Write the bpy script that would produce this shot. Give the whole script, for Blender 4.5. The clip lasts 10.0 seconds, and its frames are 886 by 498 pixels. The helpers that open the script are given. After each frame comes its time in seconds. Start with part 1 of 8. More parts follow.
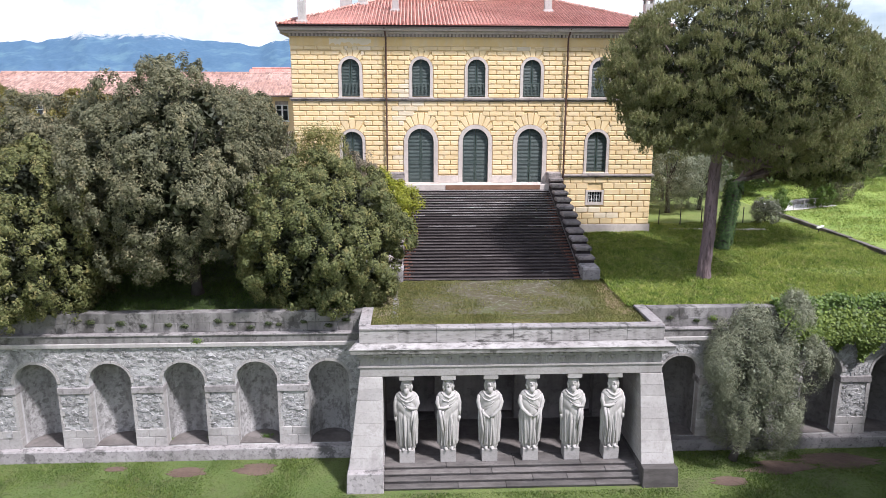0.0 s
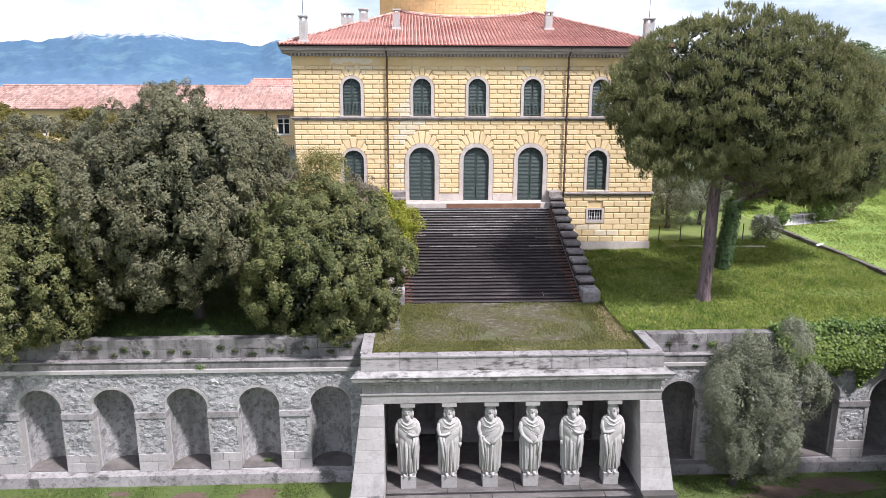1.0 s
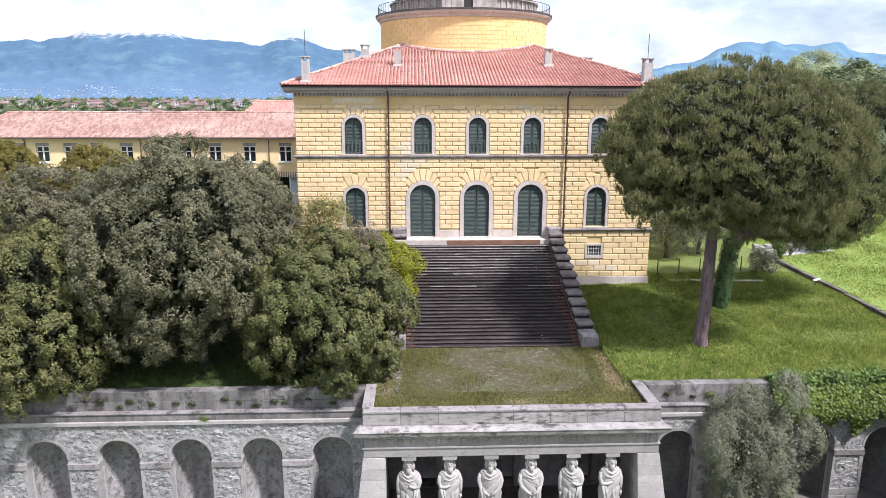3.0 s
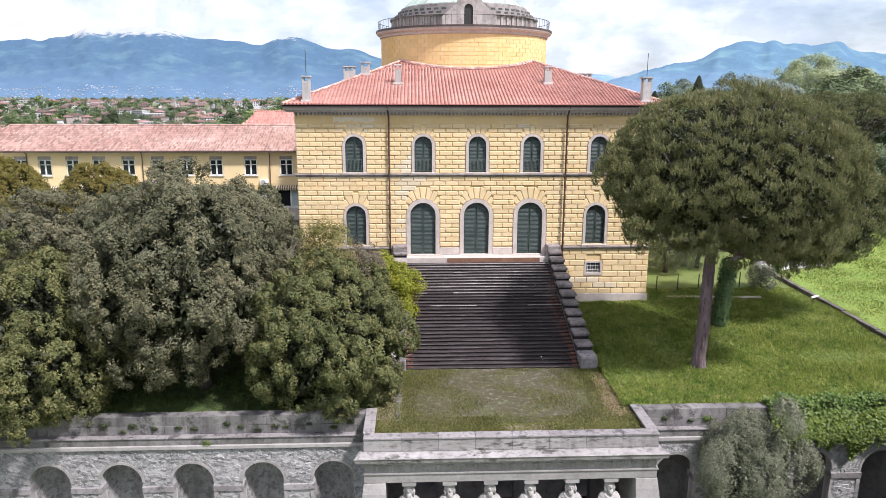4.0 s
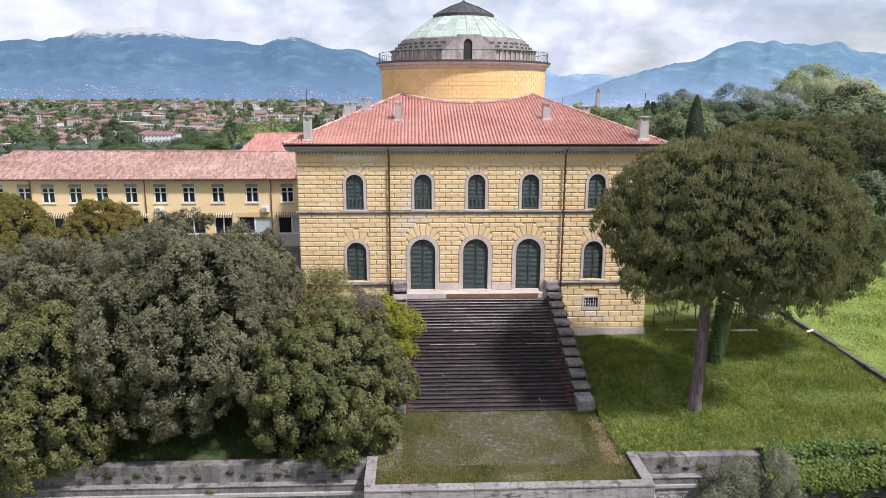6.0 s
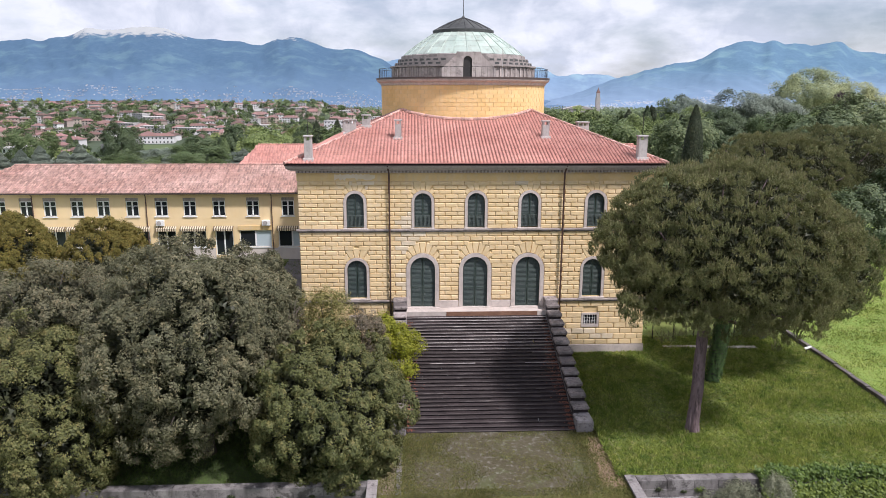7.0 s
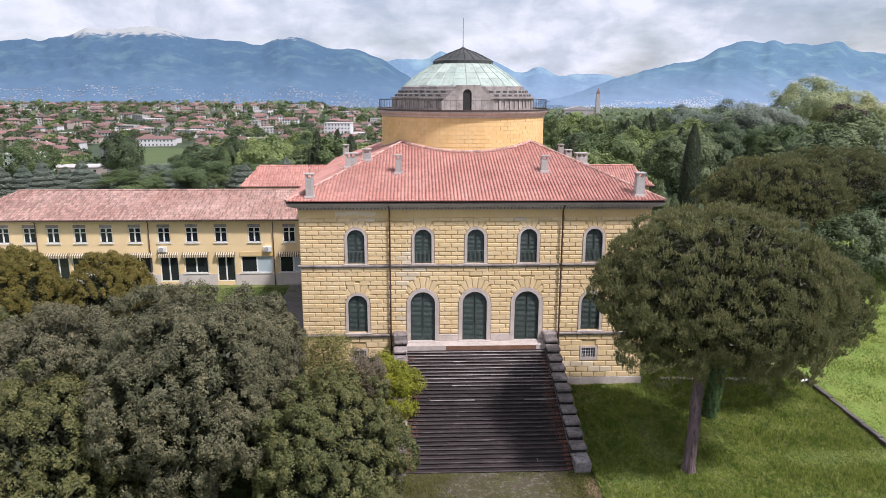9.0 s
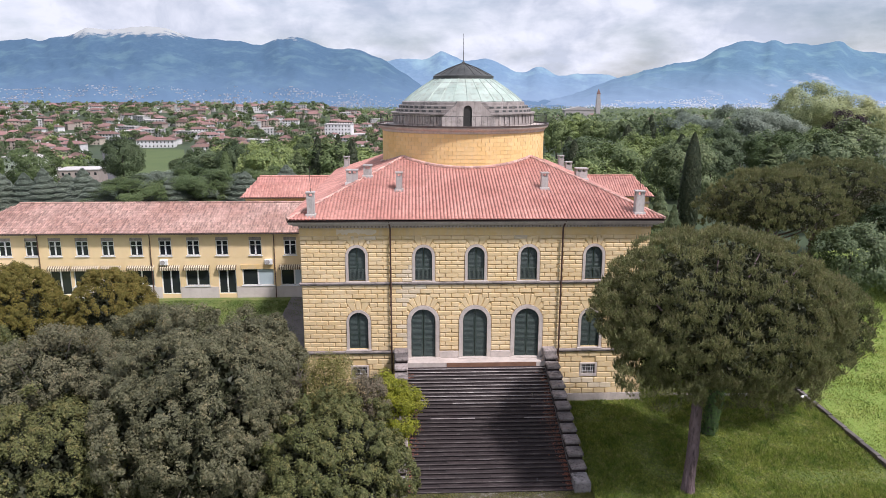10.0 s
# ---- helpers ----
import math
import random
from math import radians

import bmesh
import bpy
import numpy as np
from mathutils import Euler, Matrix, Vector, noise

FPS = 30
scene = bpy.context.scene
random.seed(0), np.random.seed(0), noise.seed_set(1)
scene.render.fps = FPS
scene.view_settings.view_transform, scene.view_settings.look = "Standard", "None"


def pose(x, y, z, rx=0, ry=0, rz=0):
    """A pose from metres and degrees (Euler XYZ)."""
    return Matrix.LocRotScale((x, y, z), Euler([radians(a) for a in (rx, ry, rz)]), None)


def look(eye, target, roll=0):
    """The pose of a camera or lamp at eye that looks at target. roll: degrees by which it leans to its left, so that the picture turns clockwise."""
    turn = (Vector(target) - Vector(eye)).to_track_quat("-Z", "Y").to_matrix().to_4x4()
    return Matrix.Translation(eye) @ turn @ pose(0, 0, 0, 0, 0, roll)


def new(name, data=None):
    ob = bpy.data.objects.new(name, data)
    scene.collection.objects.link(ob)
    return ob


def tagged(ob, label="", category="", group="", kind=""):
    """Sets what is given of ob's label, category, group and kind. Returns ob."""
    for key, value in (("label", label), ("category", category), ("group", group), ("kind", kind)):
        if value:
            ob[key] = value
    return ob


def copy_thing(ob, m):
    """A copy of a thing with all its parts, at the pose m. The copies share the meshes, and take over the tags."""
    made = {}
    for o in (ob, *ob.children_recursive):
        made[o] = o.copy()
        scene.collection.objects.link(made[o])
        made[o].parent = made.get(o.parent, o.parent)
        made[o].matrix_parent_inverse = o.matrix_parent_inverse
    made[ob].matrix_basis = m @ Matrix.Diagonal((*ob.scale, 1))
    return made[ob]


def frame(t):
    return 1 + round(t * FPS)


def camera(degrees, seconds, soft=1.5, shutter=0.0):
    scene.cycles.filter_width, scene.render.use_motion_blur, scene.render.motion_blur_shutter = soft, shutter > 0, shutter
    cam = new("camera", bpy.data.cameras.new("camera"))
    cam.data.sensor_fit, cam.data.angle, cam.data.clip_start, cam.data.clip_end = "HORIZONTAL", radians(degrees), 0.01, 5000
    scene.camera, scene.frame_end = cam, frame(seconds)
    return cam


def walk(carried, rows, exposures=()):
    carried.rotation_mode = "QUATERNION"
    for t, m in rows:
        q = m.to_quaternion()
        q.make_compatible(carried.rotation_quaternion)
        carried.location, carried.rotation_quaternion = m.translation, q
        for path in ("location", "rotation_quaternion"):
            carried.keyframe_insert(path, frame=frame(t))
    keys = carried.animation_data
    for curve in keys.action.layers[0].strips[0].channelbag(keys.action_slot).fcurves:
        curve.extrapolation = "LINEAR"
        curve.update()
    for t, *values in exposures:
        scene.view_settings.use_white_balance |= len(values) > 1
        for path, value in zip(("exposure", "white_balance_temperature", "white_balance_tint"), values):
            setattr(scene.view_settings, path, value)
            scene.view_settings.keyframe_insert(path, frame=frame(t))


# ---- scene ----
cam = camera(65.4, 10.0, soft=0.1)
PATH = [
    (0, (-5.343, -58.304, 13.128), (-5.256, -56.353, 12.697), 0.15),
    (0.5, (-5.354, -58.257, 13.922), (-5.268, -56.306, 13.49), 0.15),
    (1, (-5.361, -58.219, 14.72), (-5.276, -56.268, 14.287), 0.15),
    (1.5, (-5.365, -58.189, 15.519), (-5.28, -56.238, 15.086), 0.15),
    (2, (-5.365, -58.165, 16.321), (-5.282, -56.215, 15.886), 0.15),
    (2.5, (-5.364, -58.148, 17.124), (-5.281, -56.198, 16.689), 0.15),
    (4, (-5.348, -58.122, 19.537), (-5.266, -56.173, 19.099), 0.15),
    (4.5, (-5.341, -58.12, 20.341), (-5.259, -56.17, 19.903), 0.15),
    (5, (-5.333, -58.119, 21.144), (-5.251, -56.169, 20.706), 0.15),
    (5.5, (-5.325, -58.118, 21.947), (-5.243, -56.169, 21.508), 0.15),
    (7, (-5.304, -58.11, 24.347), (-5.222, -56.161, 23.907), 0.15),
    (7.5, (-5.299, -58.103, 25.144), (-5.218, -56.154, 24.703), 0.15),
    (8, (-5.297, -58.091, 25.939), (-5.215, -56.142, 25.498), 0.15),
    (8.5, (-5.296, -58.074, 26.732), (-5.215, -56.126, 26.291), 0.15),
    (9, (-5.299, -58.052, 27.523), (-5.217, -56.103, 27.081), 0.15),
    (9.5, (-5.304, -58.023, 28.312), (-5.223, -56.074, 27.869), 0.15),
    (10, (-5.313, -57.986, 29.098), (-5.232, -56.037, 28.655), 0.15),
]
walk(cam, [(t, look(eye, target, roll)) for t, eye, target, roll in PATH], [(0, 0.60, 5860, 17), (2.5, 0.62, 5880, 17), (5, 0.28, 6040, 18), (8, 0.02, 6060, 20), (10, 0.0, 6060, 20)])

# ---- sky, sun, exposure ----
SUN_TO = Vector((0.46, -0.40, 0.86)).normalized()
SUN_EL = math.asin(SUN_TO.z)
SUN_AZ = math.atan2(SUN_TO.x, SUN_TO.y)
scene.view_settings.exposure = 0.0

world = bpy.data.worlds.new("sky")
scene.world = world
world.use_nodes = True
wn, wl = world.node_tree.nodes, world.node_tree.links
wn.clear()
w_out = wn.new("ShaderNodeOutputWorld")
w_bg = wn.new("ShaderNodeBackground")
w_sky = wn.new("ShaderNodeTexSky")
w_sky.sky_type, w_sky.sun_disc = "NISHITA", False
w_sky.sun_elevation, w_sky.sun_rotation = SUN_EL, SUN_AZ
w_sky.air_density, w_sky.dust_density = 1.0, 1.5
w_tc = wn.new("ShaderNodeTexCoord")
w_map = wn.new("ShaderNodeMapping")
w_map.inputs["Scale"].default_value = (1.0, 1.0, 2.8)
w_map.inputs["Location"].default_value = (0.35, 0.1, 0.22)
w_puff = wn.new("ShaderNodeMapping")
w_puff.inputs["Scale"].default_value = (1.0, 1.0, 1.5)
w_puff.inputs["Location"].default_value = (0.2, 0.7, 0.0)
w_noise = wn.new("ShaderNodeTexNoise")
w_noise.inputs["Scale"].default_value, w_noise.inputs["Detail"].default_value = 3.2, 9.0
w_noise.inputs["Roughness"].default_value = 0.55
w_ramp = wn.new("ShaderNodeValToRGB")
w_ramp.color_ramp.elements[0].position, w_ramp.color_ramp.elements[1].position = 0.36, 0.56
w_shade = wn.new("ShaderNodeTexNoise")
w_shade.inputs["Scale"].default_value, w_shade.inputs["Detail"].default_value = 11.0, 9.0
w_shade.inputs["Roughness"].default_value, w_shade.inputs["Distortion"].default_value = 0.56, 0.25
w_cloud = wn.new("ShaderNodeValToRGB")
w_cloud.color_ramp.elements[0].position, w_cloud.color_ramp.elements[0].color = 0.36, (6.1, 6.65, 7.2, 1)
w_cloud.color_ramp.elements[1].position, w_cloud.color_ramp.elements[1].color = 0.56, (8.9, 9.2, 9.4, 1)
w_mix = wn.new("ShaderNodeMix")
w_mix.data_type = "RGBA"
w_bg.inputs["Strength"].default_value = 0.102
wl.new(w_tc.outputs["Generated"], w_map.inputs["Vector"])
wl.new(w_map.outputs["Vector"], w_noise.inputs["Vector"])
wl.new(w_puff.outputs["Vector"], w_shade.inputs["Vector"])
wl.new(w_tc.outputs["Generated"], w_puff.inputs["Vector"])
wl.new(w_noise.outputs["Fac"], w_ramp.inputs["Fac"])
wl.new(w_shade.outputs["Fac"], w_cloud.inputs["Fac"])
wl.new(w_ramp.outputs["Color"], w_mix.inputs["Factor"])
wl.new(w_sky.outputs["Color"], w_mix.inputs["A"])
wl.new(w_cloud.outputs["Color"], w_mix.inputs["B"])
wl.new(w_mix.outputs["Result"], w_bg.inputs["Color"])
wl.new(w_bg.outputs["Background"], w_out.inputs["Surface"])

sun = new("sun", bpy.data.lights.new("sun", "SUN"))
sun.data.energy, sun.data.angle, sun.data.color = 4.9, radians(5.0), (1.0, 0.955, 0.89)
sun.matrix_world = look(SUN_TO * 80, (0, 0, 0))

# ---- materials ----
def surface(name, c0, c1, c2=None, big=0.35, small=6.0, rough=0.85, bump=0.3, depth=0.02, spots=0.5, streak=0.0,
            streak_col=(0.05, 0.05, 0.045), rand=0.0, island=0.0, metal=0.0, stretch=(1, 1, 1), hue=0.0, blotch=0.0, blotch_col=(0.07, 0.065, 0.06), blotch_scale=1.1, fleck=0.0, fleck_col=(0.06, 0.052, 0.05), fleck_scale=9.0):
    """Noise at two scales between three colours, downward streaks, relief, and a shade of its own for each piece."""
    m = bpy.data.materials.new(name)
    m.use_nodes = True
    n, l = m.node_tree.nodes, m.node_tree.links
    b = n["Principled BSDF"]
    geo = n.new("ShaderNodeNewGeometry")
    mp = n.new("ShaderNodeMapping")
    mp.inputs["Scale"].default_value = stretch
    l.new(geo.outputs["Position"], mp.inputs["Vector"])

    def tex(scale, detail=5.0):
        t = n.new("ShaderNodeTexNoise")
        t.inputs["Scale"].default_value, t.inputs["Detail"].default_value = scale, detail
        t.inputs["Roughness"].default_value = 0.62
        l.new(mp.outputs["Vector"], t.inputs["Vector"])
        return t

    def ramp(src, lo, hi):
        r = n.new("ShaderNodeMapRange")
        r.inputs["From Min"].default_value, r.inputs["From Max"].default_value = lo, hi
        l.new(src, r.inputs["Value"])
        return r.outputs["Result"]

    def mix(fac, a, bb, kind="MIX"):
        x = n.new("ShaderNodeMix")
        x.data_type, x.blend_type = "RGBA", kind
        for sock, val in (("Factor", fac), ("A", a), ("B", bb)):
            if isinstance(val, (int, float)):
                x.inputs[sock].default_value = val
            elif isinstance(val, tuple):
                x.inputs[sock].default_value = (*val, 1)
            else:
                l.new(val, x.inputs[sock])
        return x.outputs["Result"]

    tb, ts = tex(big), tex(small, 7.0)
    col = mix(ramp(tb.outputs["Fac"], 0.35, 0.65), c0, c1)
    col = mix(ramp(ts.outputs["Fac"], 0.5, 0.72), col, mix(spots, col, c2 or c1))
    if streak:
        sm = n.new("ShaderNodeMapping")
        sm.inputs["Scale"].default_value = (1.6, 1.6, 0.16)
        l.new(geo.outputs["Position"], sm.inputs["Vector"])
        st = n.new("ShaderNodeTexNoise")
        st.inputs["Scale"].default_value, st.inputs["Detail"].default_value = 1.3, 8.0
        l.new(sm.outputs["Vector"], st.inputs["Vector"])
        f = n.new("ShaderNodeMath")
        f.operation = "MULTIPLY"
        f.inputs[1].default_value = streak
        l.new(ramp(st.outputs["Fac"], 0.5, 0.7), f.inputs[0])
        col = mix(f.outputs[0], col, streak_col)
    if blotch:
        bl = tex(blotch_scale, 12.0)
        bl.inputs["Roughness"].default_value = 0.72
        f2 = n.new("ShaderNodeMath")
        f2.operation = "MULTIPLY"
        f2.inputs[1].default_value = blotch
        l.new(ramp(bl.outputs["Fac"], 0.535, 0.60), f2.inputs[0])
        col = mix(f2.outputs[0], col, blotch_col)
    if fleck:
        fk = tex(fleck_scale, 8.0)
        fk.inputs["Roughness"].default_value = 0.7
        f3 = n.new("ShaderNodeMath")
        f3.operation = "MULTIPLY"
        f3.inputs[1].default_value = fleck
        l.new(ramp(fk.outputs["Fac"], 0.53, 0.62), f3.inputs[0])
        col = mix(f3.outputs[0], col, fleck_col)
    for amount, src in ((rand, "obj"), (island, "isl")):
        if amount:
            if src == "obj":
                o = n.new("ShaderNodeObjectInfo").outputs["Random"]
            else:
                o = geo.outputs["Random Per Island"]
            h = n.new("ShaderNodeHueSaturation")
            r = n.new("ShaderNodeMapRange")
            r.inputs["To Min"].default_value, r.inputs["To Max"].default_value = 1 - amount, 1 + amount
            l.new(o, r.inputs["Value"])
            l.new(r.outputs["Result"], h.inputs["Value"])
            if hue:
                r2 = n.new("ShaderNodeMapRange")
                r2.inputs["To Min"].default_value, r2.inputs["To Max"].default_value = 0.5 + hue, 0.5 - hue
                l.new(o, r2.inputs["Value"])
                l.new(r2.outputs["Result"], h.inputs["Hue"])
            l.new(col, h.inputs["Color"])
            col = h.outputs["Color"]
    l.new(col, b.inputs["Base Color"])
    b.inputs["Roughness"].default_value, b.inputs["Metallic"].default_value = rough, metal
    if bump:
        bp = n.new("ShaderNodeBump")
        bp.inputs["Strength"].default_value, bp.inputs["Distance"].default_value = bump, depth
        l.new(ts.outputs["Fac"], bp.inputs["Height"])
        l.new(bp.outputs["Normal"], b.inputs["Normal"])
    return m


def leafage(name, c0, c1, c2, big=0.5, through_=0.25, spread=0.35, tone=0.55, each=0.08, **more):
    """Leaves: two tones in patches, a shade of its own for each leaf, light coming through."""
    m = surface(name, c0, c1, c2, big=big, small=2.2, spots=0.75, rough=tone, bump=0, island=spread, rand=each, hue=0.012, **more)
    n, l = m.node_tree.nodes, m.node_tree.links
    b, out = n["Principled BSDF"], n["Material Output"]
    b.inputs["Specular IOR Level"].default_value = 0.3
    tr = n.new("ShaderNodeBsdfTranslucent")
    l.new(b.inputs["Base Color"].links[0].from_socket, tr.inputs["Color"])
    mx = n.new("ShaderNodeMixShader")
    mx.inputs["Fac"].default_value = through_
    l.new(b.outputs["BSDF"], mx.inputs[1])
    l.new(tr.outputs["BSDF"], mx.inputs[2])
    l.new(mx.outputs["Shader"], out.inputs["Surface"])
    return m


